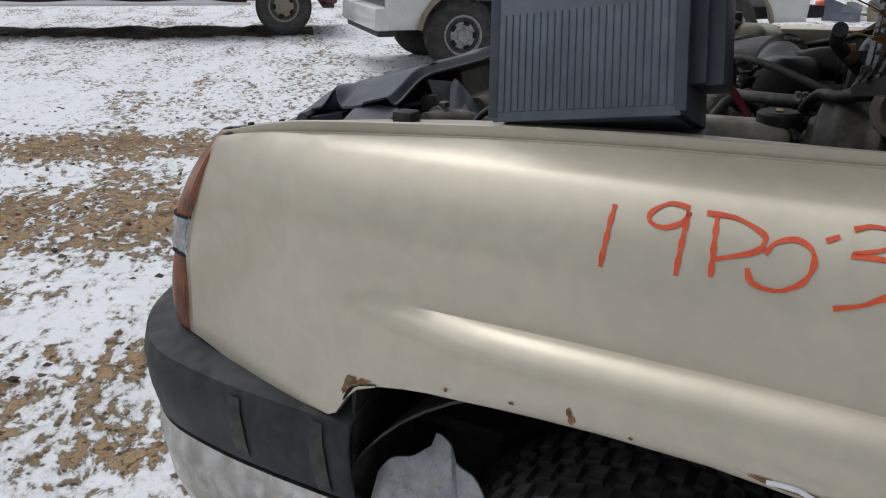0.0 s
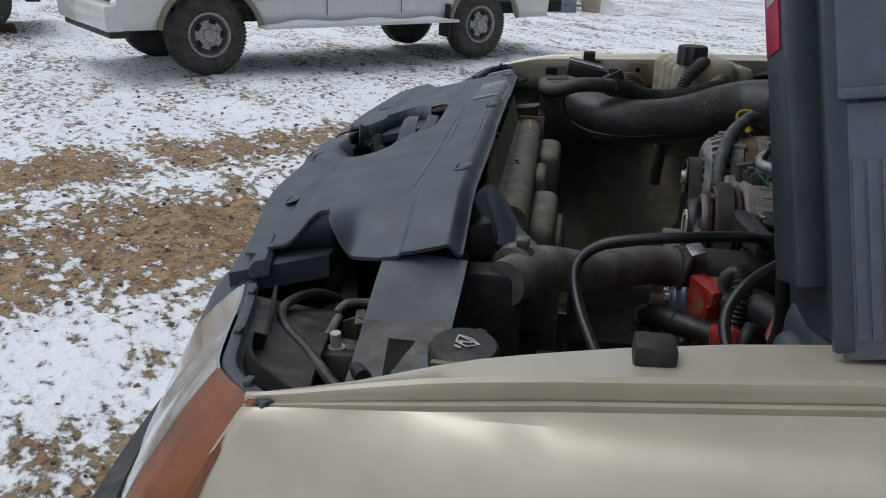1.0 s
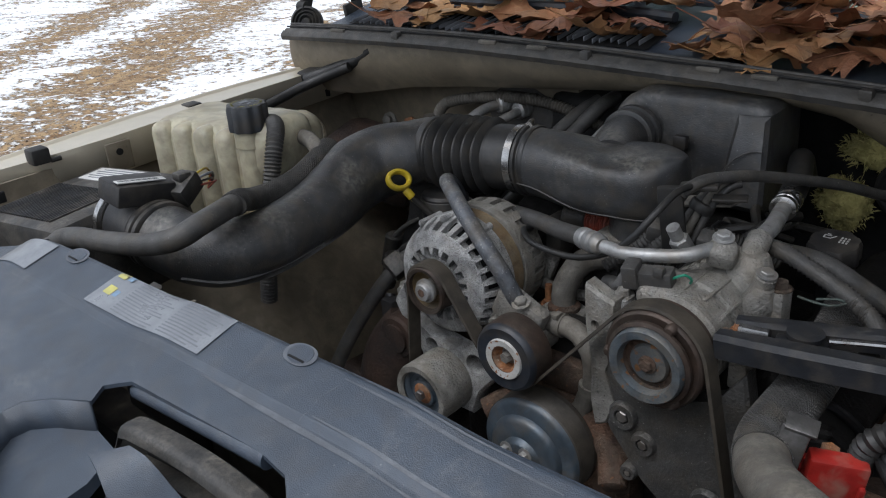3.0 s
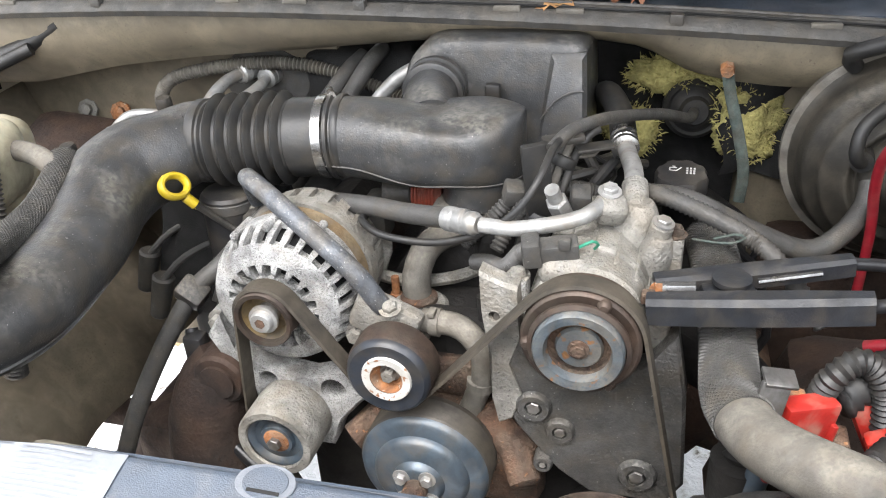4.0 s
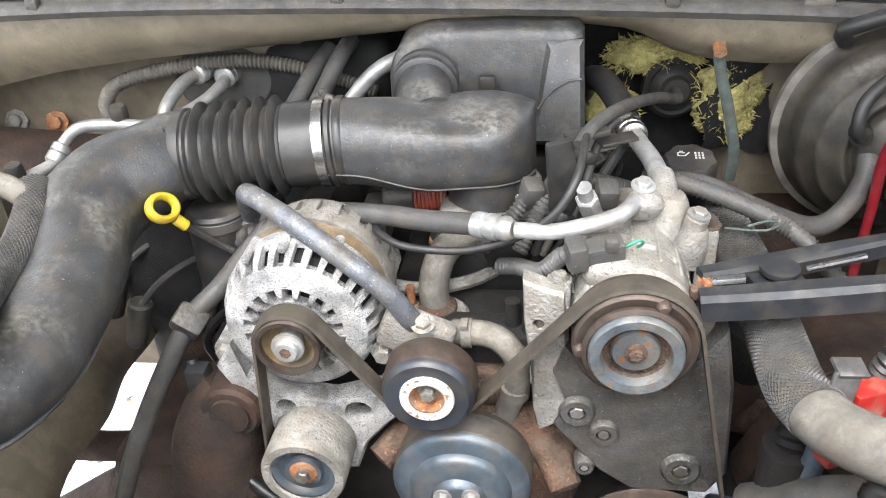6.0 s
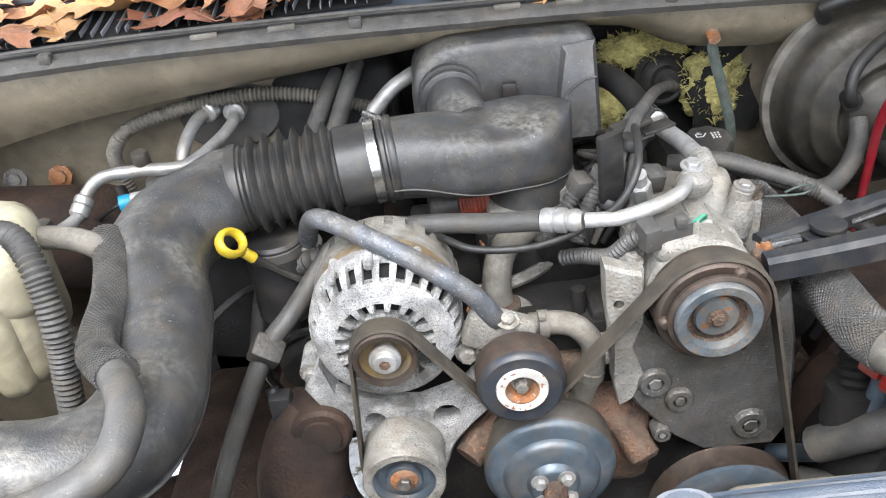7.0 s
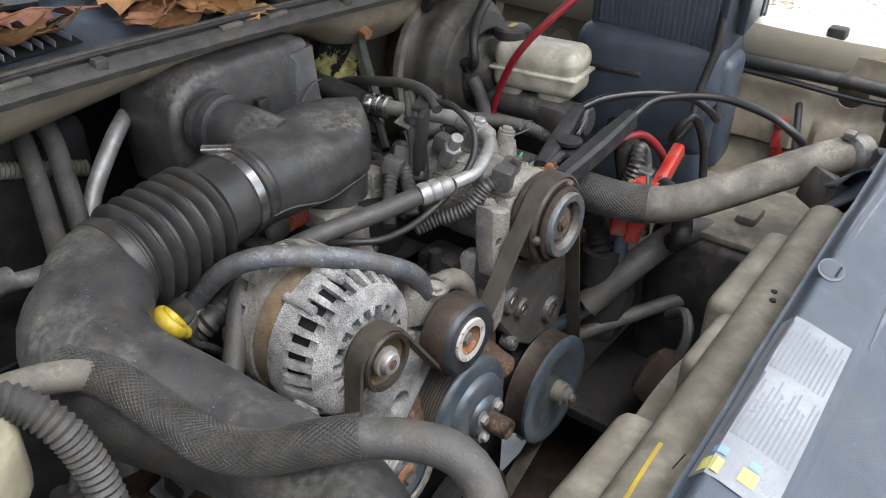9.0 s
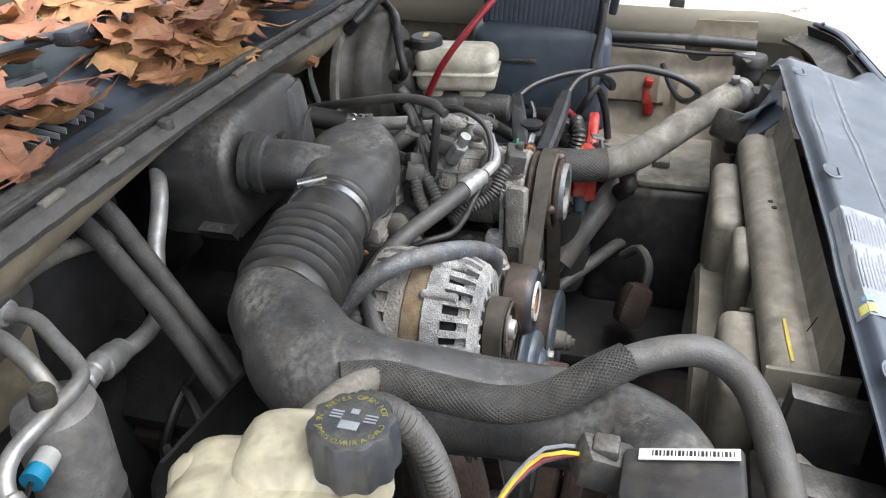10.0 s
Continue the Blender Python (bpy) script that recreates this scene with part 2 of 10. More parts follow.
M["label_grey"] = mat("faded_grey_print", (0.22, 0.23, 0.25), None, 20, 0.6, 0, 0.0, 300, grime=0.0)
M["scuff"] = mat("pale_scuff_highlight", (0.115, 0.125, 0.142), (0.085, 0.093, 0.107), 60, 0.5, 0, 0.1, 600, grime=0.0)
# lighter than the charger's end panels; the light on its sides is in the colour
M["charger_case"] = mat("lit_blue_grey", (0.106, 0.125, 0.160), (0.092, 0.108, 0.140), 12, 0.45, 0, 0.08, 900, dust=(0.14, 0.15, 0.165), dustamt=0.2, dscale=14, grime=0.14, soil=0.04)
M["clutch"] = mat("rust_stained_clutch_steel", (0.115, 0.14, 0.16), (0.155, 0.15, 0.135), 26, 0.45, 0.35, 0.3, 260, speck=(0.26, 0.12, 0.045), sscale=90, sthr=0.60)
M["label_silver"] = mat("faded_silver_label", (0.27, 0.285, 0.305), (0.20, 0.215, 0.235), 30, 0.33, 0.3, 0.02, 300, dust=(0.24, 0.25, 0.265), dustamt=0.45, dscale=40, grime=0.0)
M["label_red"] = mat("crimson_printed_label", (0.5, 0.02, 0.07), (0.42, 0.02, 0.06), 12, 0.4, 0, 0.0, 300, grime=0.0)
M["snow"] = mat("snow", (0.82, 0.84, 0.88), (0.74, 0.77, 0.82), 12, 0.7, 0, 0.5, 60, grime=0.0)
M["braid"] = mat("braided_sleeve", (0.032, 0.031, 0.029), (0.021, 0.021, 0.02), 30, 0.7, 0, 0.4, 900, dust=(0.091, 0.084, 0.073), dustamt=0.5, dscale=30)
M["strand"] = mat("pale_worn_strand", (0.05, 0.048, 0.044), (0.032, 0.031, 0.029), 60, 0.7, 0, 0.2, 600)
M["green"] = mat("green_wire", (0.03, 0.3, 0.18), None, 20, 0.4, 0, 0, 300, grime=0.0)
M["blue"] = mat("blue_plastic", (0.03, 0.35, 0.6), None, 20, 0.4, 0, 0, 300, grime=0.0)
M["strap"] = mat("corroded_braid_strap", (0.091, 0.119, 0.105), (0.056, 0.07, 0.063), 60, 0.7, 0.3, 0.4, 400)
M["coil_red"] = mat("red_brown_coil", (0.315, 0.063, 0.035), (0.224, 0.042, 0.025), 30, 0.55, 0, 0.05, 300, grime=0.3, soil=0.1)
M["tarnish"] = mat("tarnished_chrome", (0.6, 0.6, 0.6), (0.42, 0.41, 0.38), 6, 0.25, 0.9, 0.03, 200, dust=(0.3, 0.27, 0.2), dustamt=0.75, dscale=5)
M["pad_black"] = mat("sun_bleached_bumper_plastic", (0.018, 0.022, 0.030), (0.013, 0.016, 0.022), 5, 0.62, 0, 0.2, 700, dust=(0.07, 0.07, 0.058), dustamt=0.35, dscale=3, grime=0.35, soil=0.1)
M["torn"] = mat("torn_pale_plastic", (0.5, 0.51, 0.54), (0.38, 0.39, 0.42), 20, 0.6, 0, 0.1, 200, dust=(0.2, 0.19, 0.17), dustamt=0.5, dscale=30)
M["mud"] = mat("frozen_mud", (0.17, 0.12, 0.075), (0.07, 0.052, 0.035), 5, 0.9, 0, 0.6, 120, grime=0.0)
M["tank_white"] = mat("aged_white_plastic", (0.518, 0.497, 0.406), (0.448, 0.42, 0.322), 10, 0.42, 0, 0.05, 160, dust=(0.315, 0.28, 0.21), dustamt=0.35, sss=0.2)
M["stator"] = mat("tan_laminations", (0.252, 0.189, 0.112), (0.175, 0.119, 0.063), 50, 0.7, 0.1, 0.4, 260)
M["booster"] = mat("dust_brown_steel", (0.042, 0.038, 0.031), (0.024, 0.022, 0.018), 14, 0.5, 0.1, 0.15, 300, dust=(0.105, 0.092, 0.07), dustamt=0.55, dscale=12)
M["prism"] = mat("prismatic_reflector", (0.51, 0.525, 0.54), (0.3, 0.315, 0.33), 60, 0.22, 0.7, 0.3, 160, grime=0.0)
M["faint_print"] = mat("faint_label_print", (0.17, 0.18, 0.2), (0.14, 0.15, 0.17), 40, 0.5, 0, 0.0, 300, grime=0.0)
M["faded_yellow"] = mat("faded_yellow_print", (0.55, 0.5, 0.13), (0.42, 0.4, 0.14), 40, 0.5, 0, 0.0, 300, grime=0.0)
M["faded_blue"] = mat("faded_blue_print", (0.2, 0.3, 0.42), (0.16, 0.24, 0.34), 40, 0.5, 0, 0.0, 300, grime=0.0)
# near-black put into slots, vents and openings to stand for their shade
M["dark"] = mat("interior_shade", (0.007, 0.007, 0.007), None, 10, 0.9, 0, 0.05, 100, grime=0.0)
# blacker than felt: the firewall recess's deep shade is put into this colour
M["felt"] = mat("shade_black_felt", (0.008, 0.008, 0.008), (0.005, 0.005, 0.005), 30, 0.95, 0, 0.3, 500, grime=0.2, soil=0.02)
M["cap_grey"] = mat("faded_black_cap_plastic", (0.040, 0.044, 0.050), (0.028, 0.031, 0.035), 30, 0.45, 0, 0.15, 500, dust=(0.12, 0.115, 0.10), dustamt=0.3, dscale=30)
M["dim_yellow"] = mat("worn_yellow_print", (0.22, 0.20, 0.045), (0.12, 0.11, 0.04), 120, 0.5, 0, 0.0, 300, grime=0.0)
M["smear"] = mat("bleached_smear", (0.045, 0.046, 0.040), (0.030, 0.032, 0.031), 40, 0.65, 0, 0.2, 700, grime=0.1)
M["clamp_plastic"] = mat("black_clamp_plastic", (0.014, 0.016, 0.020), (0.010, 0.011, 0.014), 30, 0.58, 0, 0.15, 500, dust=(0.07, 0.068, 0.062), dustamt=0.15, dscale=30)
M["wiper"] = mat("satin_black_metal", (0.030, 0.036, 0.047), (0.024, 0.028, 0.036), 10, 0.4, 0.2, 0.02, 300, dust=DUST, dustamt=0.15)

glass = bpy.data.materials.new("windscreen_glass")
glass.use_nodes = True
gb = glass.node_tree.nodes["Principled BSDF"]
gb.inputs["Base Color"].default_value = (0.55, 0.72, 0.68, 1)
gb.inputs["Transmission Weight"].default_value = 1.0
gb.inputs["Roughness"].default_value = 0.03
gb.inputs["IOR"].default_value = 1.3
M["glass"] = glass


# ---- mesh building ----
def smooth_path(pts, step=0.012):
    """Points along a Catmull-Rom curve through pts."""
    P = [Vector(p) for p in pts]
    if len(P) < 3:
        n = max(1, int((P[1] - P[0]).length / step))
        return [P[0].lerp(P[1], k / n) for k in range(n + 1)]
    P = [2 * P[0] - P[1]] + P + [2 * P[-1] - P[-2]]
    out = []
    for a, b, c, d in zip(P, P[1:], P[2:], P[3:]):
        n = max(2, int((c - b).length / step))
        for k in range(n):
            t = k / n
            out.append(0.5 * (2 * b + (c - a) * t + (2 * a - 5 * b + 4 * c - d) * t * t + (3 * b - a - 3 * c + d) * t ** 3))
    out.append(P[-2])
    return out


class B:
    """Gathers verts and faces of one mesh, in world metres."""

    def __init__(self):
        self.v, self.f = [], []

    def add(self, vs, fs):
        o = len(self.v)
        self.v += [tuple(p) for p in vs]
        self.f += [tuple(i + o for i in q) for q in fs]
        return self

    def box(self, c, s, r=0.0, rot=None, seg=2):
        bm = bmesh.new()
        bmesh.ops.create_cube(bm, size=1)
        for q in bm.verts:
            q.co = Vector((q.co.x * s[0], q.co.y * s[1], q.co.z * s[2]))
        if r:
            bmesh.ops.bevel(bm, geom=bm.edges[:], offset=min(r, 0.49 * min(s)), segments=seg, affect="EDGES", profile=0.5)
        R = rot.to_3x3() if rot else Matrix.Identity(3)
        bm.verts.index_update()
        self.add([R @ q.co + Vector(c) for q in bm.verts], [[q.index for q in g.verts] for g in bm.faces])
        bm.free()
        return self

    def rings(self, rings, closed=True, cap=True):
        n = len(rings[0])
        vs = [p for ring in rings for p in ring]
        fs = []
        for a in range(len(rings) - 1):
            for k in range(n if closed else n - 1):
                j = (k + 1) % n
                fs.append((a * n + k, a * n + j, (a + 1) * n + j, (a + 1) * n + k))
        if cap and closed:
            fs += [tuple(reversed(range(n))), tuple(range((len(rings) - 1) * n, len(rings) * n))]
        return self.add(vs, fs)

    def lathe(self, o, axis, prof, n=32, cap=True):
        """Turns (radius, height) pairs round an axis."""
        A = Vector(axis).normalized()
        U = A.orthogonal().normalized()
        W = A.cross(U)
        O = Vector(o)
        rr = []
        for r, h in prof:
            rr.append([O + A * h + (U * math.cos(2 * math.pi * k / n) + W * math.sin(2 * math.pi * k / n)) * max(r, 1e-5) for k in range(n)])
        return self.rings(rr, True, cap)

    def cyl(self, p0, p1, r0, r1=None, n=20, ch=0.0):
        p0, p1 = Vector(p0), Vector(p1)
        L = (p1 - p0).length
        r1 = r0 if r1 is None else r1
        prof = [(r0 - ch, 0), (r0, ch), (r1, L - ch), (r1 - ch, L)] if ch else [(r0, 0), (r1, L)]
        return self.lathe(p0, p1 - p0, prof, n)

    def tube(self, pts, r, n=12, step=0.012, ridge=0.0, pitch=0.006, flat=1.0, raw=False):
        """A hose through pts; r is a radius or a function of the way along, 0 to 1. ridge: corrugation."""
        P = [Vector(p) for p in pts] if raw else smooth_path(pts, pitch / 2 if ridge else step)
        up = None
        rr = []
        for k, p in enumerate(P):
            t = (P[min(k + 1, len(P) - 1)] - P[max(k - 1, 0)]).normalized()
            if up is None:
                up = Vector((0, 0, 1)) if abs(t.z) < 0.9 else Vector((0, 1, 0))
            side = t.cross(up).normalized()
            up = side.cross(t).normalized()
            R = r(k / (len(P) - 1)) if callable(r) else r
            if ridge:
                R += ridge if k % 2 else -ridge
            rr.append([p + side * math.cos(2 * math.pi * j / n) * R + up * math.sin(2 * math.pi * j / n) * R * flat for j in range(n)])
        return self.rings(rr)

    def strands(self, pts, r, n=14, turns=18.0, w=0.0011, flat=1.0):
        """Crossing helical strands round a hose through pts."""
        P = smooth_path(pts, 0.004)
        up = None
        F = []
        for k, p in enumerate(P):
            t = (P[min(k + 1, len(P) - 1)] - P[max(k - 1, 0)]).normalized()
            if up is None:
                up = Vector((0, 0, 1)) if abs(t.z) < 0.9 else Vector((0, 1, 0))
            side = t.cross(up).normalized()
            up = side.cross(t).normalized()
            F.append((p, side, up))
        L = sum((b - a).length for a, b in zip(P, P[1:]))
        for j in range(n):
            for sg in (1, -1):
                Q = []
                for k, (p, side, u) in enumerate(F):
                    a = 2 * math.pi * (j / n + sg * turns * L * k / len(F))
                    Q.append(p + side * math.cos(a) * r + u * math.sin(a) * r * flat)
                self.tube(Q, w, 4, raw=True)
        return self

    def prism(self, outline, m, depth, ch=0.0):
        """Extrudes an outline, given in the x, y of the pose m, along its z by depth; ch: edge chamfer."""
        c = Vector((sum(p[0] for p in outline) / len(outline), sum(p[1] for p in outline) / len(outline)))
        def ring(h, s):
            out = []
            for x, y in outline:
                d = Vector((x, y)) - c
                k = max(0.0, 1 - s / max(d.length, 1e-6))
                out.append(m @ Vector((c.x + d.x * k, c.y + d.y * k, h)))
            return out
        rs = [ring(0, ch), ring(ch, 0), ring(depth - ch, 0), ring(depth, ch)] if ch else [ring(0, 0), ring(depth, 0)]
        return self.rings(rs)

    def grid(self, fn, nu, nv, thick=0.0, nrm=(0, 0, -1)):
        """A sheet fn(u, v), 0 to 1, with an offset back where thick is given."""
        vs = [Vector(fn(a / nu, b / nv)) for a in range(nu + 1) for b in range(nv + 1)]
        w = nv + 1
        fs = [(a * w + b, (a + 1) * w + b, (a + 1) * w + b + 1, a * w + b + 1) for a in range(nu) for b in range(nv)]
        if thick:
            o = len(vs)
            D = Vector(nrm) * thick
            vs = vs + [p + D for p in vs]
            fs = fs + [tuple(i + o for i in reversed(q)) for q in fs]
            edge = [(a * w) for a in range(nu + 1)] + [nu * w + b for b in range(1, nv + 1)] + [a * w + nv for a in range(nu - 1, -1, -1)] + [b for b in range(nv - 1, 0, -1)]
            fs = fs + [(edge[k], edge[k - 1], edge[k - 1] + o, edge[k] + o) for k in range(len(edge))]
        return self.add(vs, fs)



BASE = {}


def thing(name, loc, label, category, group="", kind=""):
    ob = new(name)
    ob.location = loc
    ob.empty_display_size = 0.05
    BASE[ob.name] = Vector(loc)
    return tagged(ob, label, category, group, kind)


def mesh_of(name, b, material, shift=Vector((0, 0, 0)), sharp=38):
    me = bpy.data.meshes.new(name)
    me.from_pydata([tuple(Vector(p) - shift) for p in b.v], [], b.f)
    bm = bmesh.new()
    bm.from_mesh(me)
    bmesh.ops.recalc_face_normals(bm, faces=bm.faces[:])
    bm.to_mesh(me)
    bm.free()
    me.polygons.foreach_set("use_smooth", [True] * len(me.polygons))
    me.set_sharp_from_angle(angle=radians(sharp))
    for x in material if isinstance(material, (list, tuple)) else [material]:
        me.materials.append(M[x] if isinstance(x, str) else x)
    return me


def part(name, b, material, parent, label="", sharp=38):
    shift = BASE[parent.name]
    ob = new(name, mesh_of(name, b, material, shift, sharp))
    ob.parent = parent
    BASE[ob.name] = shift
    return tagged(ob, label)


def solid(name, b, material, label, category, group="", kind="", sharp=38):
    """A thing that is one mesh, with its origin at its foot."""
    n = len(b.v)
    loc = Vector((sum(p[0] for p in b.v) / n, sum(p[1] for p in b.v) / n, min(p[2] for p in b.v)))
    ob = new(name, mesh_of(name, b, material, loc, sharp))
    ob.location = loc
    BASE[ob.name] = loc
    return tagged(ob, label, category, group, kind)


def cut(ob, cutter):
    """Takes the volume of a closed mesh away from ob."""
    co = new("cutter", mesh_of("cutter", cutter, "plastic", BASE[ob.name]))
    co.location = BASE[ob.name] if ob.parent is None else (0, 0, 0)
    co.parent = ob.parent
    md = ob.modifiers.new("cut", "BOOLEAN")
    md.operation, md.object, md.solver = "DIFFERENCE", co, "EXACT"
    bpy.context.view_layer.update()
    dg = bpy.context.evaluated_depsgraph_get()
    me = bpy.data.meshes.new_from_object(ob.evaluated_get(dg))
    ob.modifiers.clear()
    me.set_sharp_from_angle(angle=radians(38))
    ob.data = me
    bpy.data.objects.remove(co)


def hexbolt(parent, p, axis, r=0.007, h=0.006, material="steel", washer=True, name="bolt"):
    b = B()
    A = Vector(axis).normalized()
    p = Vector(p)
    if washer:
        b.lathe(p, A, [(r * 1.45, 0), (r * 1.45, 0.0015), (r, 0.002)], 18)
    b.lathe(p, A, [(r, 0.0), (r, h * 0.85), (r * 0.86, h)], 6)
    return part(name, b, material, parent)


def sm(a, b, x):
    t = min(1, max(0, (x - a) / (b - a)))
    return t * t * (3 - 2 * t)


YAW = 0.0314

# ---- ground ----
def ground():
    """One uneven sheet of snow and churned mud out to the horizon."""
    def axis(lo, hi, a, b, step):
        far = [lo, lo * 0.5, lo * 0.25, lo * 0.12]
        out = [v for v in far if v < a - 1.5] + list(np.arange(a, b, step)) + [v for v in (hi * 0.12, hi * 0.25, hi * 0.5, hi) if v > b + 1.5]
        return np.array(out)
    xs, ys = axis(-600, 600, -17, 4, 0.07), axis(-600, 600, -15, 8, 0.07)
    X, Y = np.meshgrid(xs, ys, indexing="ij")
    Z = np.zeros_like(X)
    rng = np.random.RandomState(4)
    c, s = math.cos(radians(48)), math.sin(radians(48))
    U, W = X * c + Y * s, -X * s + Y * c
    for fr, amp in ((0.5, 0.03), (1.3, 0.018), (3.1, 0.012), (7.0, 0.009), (13.0, 0.007), (21.0, 0.006)):
        for k in range(5):
            th = rng.uniform(0, math.pi)
            stretch = 0.55 if fr < 4 else 1.0
            ph = rng.uniform(0, 6.28)
            Z += amp / 2.2 * np.sin(fr * (U * math.cos(th) * stretch + W * math.sin(th)) * 2 + ph + 1.3 * np.sin(fr * 0.7 * (U * math.sin(th) - W * math.cos(th)) + ph * 2))
    near = np.clip((np.abs(X) + np.abs(Y)) / 40.0, 0, 1)
    Z = Z * (1 - near * 0.6) - 0.03
    Z = np.where((np.abs(X) > 18) | (np.abs(Y) > 18), -0.03, Z)
    n, m = X.shape
    verts = np.stack([X, Y, Z], -1).reshape(-1, 3)
    i = np.arange(n * m).reshape(n, m)
    quads = np.stack([i[:-1, :-1], i[1:, :-1], i[1:, 1:], i[:-1, 1:]], -1).reshape(-1, 4)
    me = bpy.data.meshes.new("ground")
    me.from_pydata(verts.tolist(), [], quads.tolist())
    me.polygons.foreach_set("use_smooth", [True] * len(me.polygons))
    mt = bpy.data.materials.new("snow_and_mud")
    mt.use_nodes = True
    nt = mt.node_tree
    bs = nt.nodes["Principled BSDF"]
    tc = nt.nodes.new("ShaderNodeTexCoord")
    mp = nt.nodes.new("ShaderNodeMapping")
    mp.inputs["Rotation"].default_value = (0, 0, radians(-42))
    nt.links.new(tc.outputs["Object"], mp.inputs["Vector"])

    def nz(sc, det, vec, scl=None, dist=0.0):
        src = vec
        if scl:
            m2 = nt.nodes.new("ShaderNodeMapping")
            m2.inputs["Scale"].default_value = scl
            nt.links.new(vec, m2.inputs["Vector"])
            src = m2.outputs[0]
        t = nt.nodes.new("ShaderNodeTexNoise")
        t.inputs["Scale"].default_value = sc
        t.inputs["Detail"].default_value = det
        t.inputs["Roughness"].default_value = 0.62
        t.inputs["Distortion"].default_value = dist
        nt.links.new(src, t.inputs["Vector"])
        return t.outputs[0]

    def rng_node(v, lo, hi):
        r = nt.nodes.new("ShaderNodeMapRange")
        r.inputs["From Min"].default_value, r.inputs["From Max"].default_value = lo, hi
        nt.links.new(v, r.inputs["Value"])
        return r.outputs[0]

    def math_node(op, a, b):
        x = nt.nodes.new("ShaderNodeMath")
        x.operation = op
        for k, v in ((0, a), (1, b)):
            if isinstance(v, float):
                x.inputs[k].default_value = v
            else:
                nt.links.new(v, x.inputs[k])
        return x.outputs[0]

    def mixc(a, b, fac):
        x = nt.nodes.new("ShaderNodeMix")
        x.data_type = "RGBA"
        nt.links.new(fac, x.inputs[0])
        for k, v in ((6, a), (7, b)):
            if isinstance(v, tuple):
                x.inputs[k].default_value = (*v, 1)
            else:
                nt.links.new(v, x.inputs[k])
        return x.outputs[2]

    lanes = nz(0.9, 4.0, mp.outputs[0], (0.10, 1.0, 1.0), 0.6)
    patch = nz(1.7, 8.0, mp.outputs[0], (0.38, 1.0, 1.0), 0.8)
    clods = nz(9.0, 6.0, tc.outputs["Object"], None, 0.5)
    bits = nz(34.0, 4.0, tc.outputs["Object"])
    # two worn wheel tracks cross the yard
    dot = nt.nodes.new("ShaderNodeVectorMath")
    dot.operation = "DOT_PRODUCT"
    nt.links.new(tc.outputs["Object"], dot.inputs[0])
    dot.inputs[1].default_value = (1.0, 0.93, 0.0)
    across = math_node("ADD", dot.outputs["Value"], math_node("MULTIPLY", math_node("SUBTRACT", patch, 0.5), 1.1))

    def track(c, half):
        return rng_node(math_node("ABSOLUTE", math_node("SUBTRACT", across, c), 0.0), half, half * 0.35)

    fine = nz(15.0, 12.0, mp.outputs[0], (0.75, 1.2, 1.0), 0.15)
    a = math_node("ADD", math_node("MULTIPLY", lanes, 0.15), math_node("MULTIPLY", patch, 0.38))
    worn = math_node("MAXIMUM", math_node("MAXIMUM", math_node("MULTIPLY", track(-6.1, 0.85), 0.9), math_node("MULTIPLY", track(-3.8, 1.3), 0.95)), math_node("MULTIPLY", track(-0.9, 0.9), 0.6))
    a = math_node("ADD", a, math_node("MULTIPLY", worn, 0.125))
    a = math_node("ADD", a, math_node("MULTIPLY", fine, 0.55))
    a = math_node("ADD", a, math_node("ADD", math_node("MULTIPLY", clods, 0.26), -0.114))
    a = math_node("ADD", a, math_node("MULTIPLY", math_node("SUBTRACT", bits, 0.5), 0.16))
    bare = rng_node(a, 0.595, 0.634)
    mud = mixc((0.13, 0.064, 0.022), (0.36, 0.242, 0.120), rng_node(clods, 0.38, 0.60))
    mud = mixc((0.12, 0.105, 0.075), mud, rng_node(a, 0.625, 0.66))
    mud = mixc(mud, (0.045, 0.034, 0.024), rng_node(bits, 0.55, 0.64))
    mud = mixc(mud, (0.40, 0.33, 0.23), rng_node(nz(38.0, 3.0, mp.outputs[0], (0.5, 1.0, 1.0)), 0.58, 0.72))
    grey = mixc((0.86, 0.875, 0.90), (0.56, 0.55, 0.53), rng_node(a, 0.545, 0.625))
    col = mixc(grey, mud, bare)
    nt.links.new(col, bs.inputs["Base Color"])
    bs.inputs["Roughness"].default_value = 0.8
    bp = nt.nodes.new("ShaderNodeBump")
    bp.inputs["Strength"].default_value = 0.7
    bp.inputs["Distance"].default_value = 0.05
    nt.links.new(math_node("ADD", math_node("MULTIPLY", clods, 0.5), math_node("ADD", math_node("MULTIPLY", bits, 0.35), math_node("MULTIPLY", fine, 0.3))), bp.inputs["Height"])
    nt.links.new(bp.outputs[0], bs.inputs["Normal"])
    me.materials.append(mt)
    # loose clods of frozen mud
    vs, fs = [], []
    for k in range(16000):
        x, y = rng.uniform(-8.5, 1.6), rng.uniform(-6, 2.5)
        s0 = x + 0.93 * y
        if (x > -1.0 and y > -0.25) or rng.uniform() > (0.34 if abs(s0 + 4.4) < 1.8 else 0.10):
            continue
        zi = Z[int(np.argmin(np.abs(xs - x))), int(np.argmin(np.abs(ys - y)))]
        r = 0.005 + 0.013 * rng.uniform() ** 3
        o = len(vs)
        q = rng.uniform(0.6, 1.3, 6) * r
        a0 = rng.uniform(0, 6.28)
        for j in range(4):
            vs.append((x + q[j] * 1.3 * math.cos(a0 + j * 1.57), y + q[j] * 1.3 * math.sin(a0 + j * 1.57), zi + 0.002 * j))
        vs += [(x + 0.3 * q[0], y, zi + q[4] * 0.9), (x, y, zi - r)]
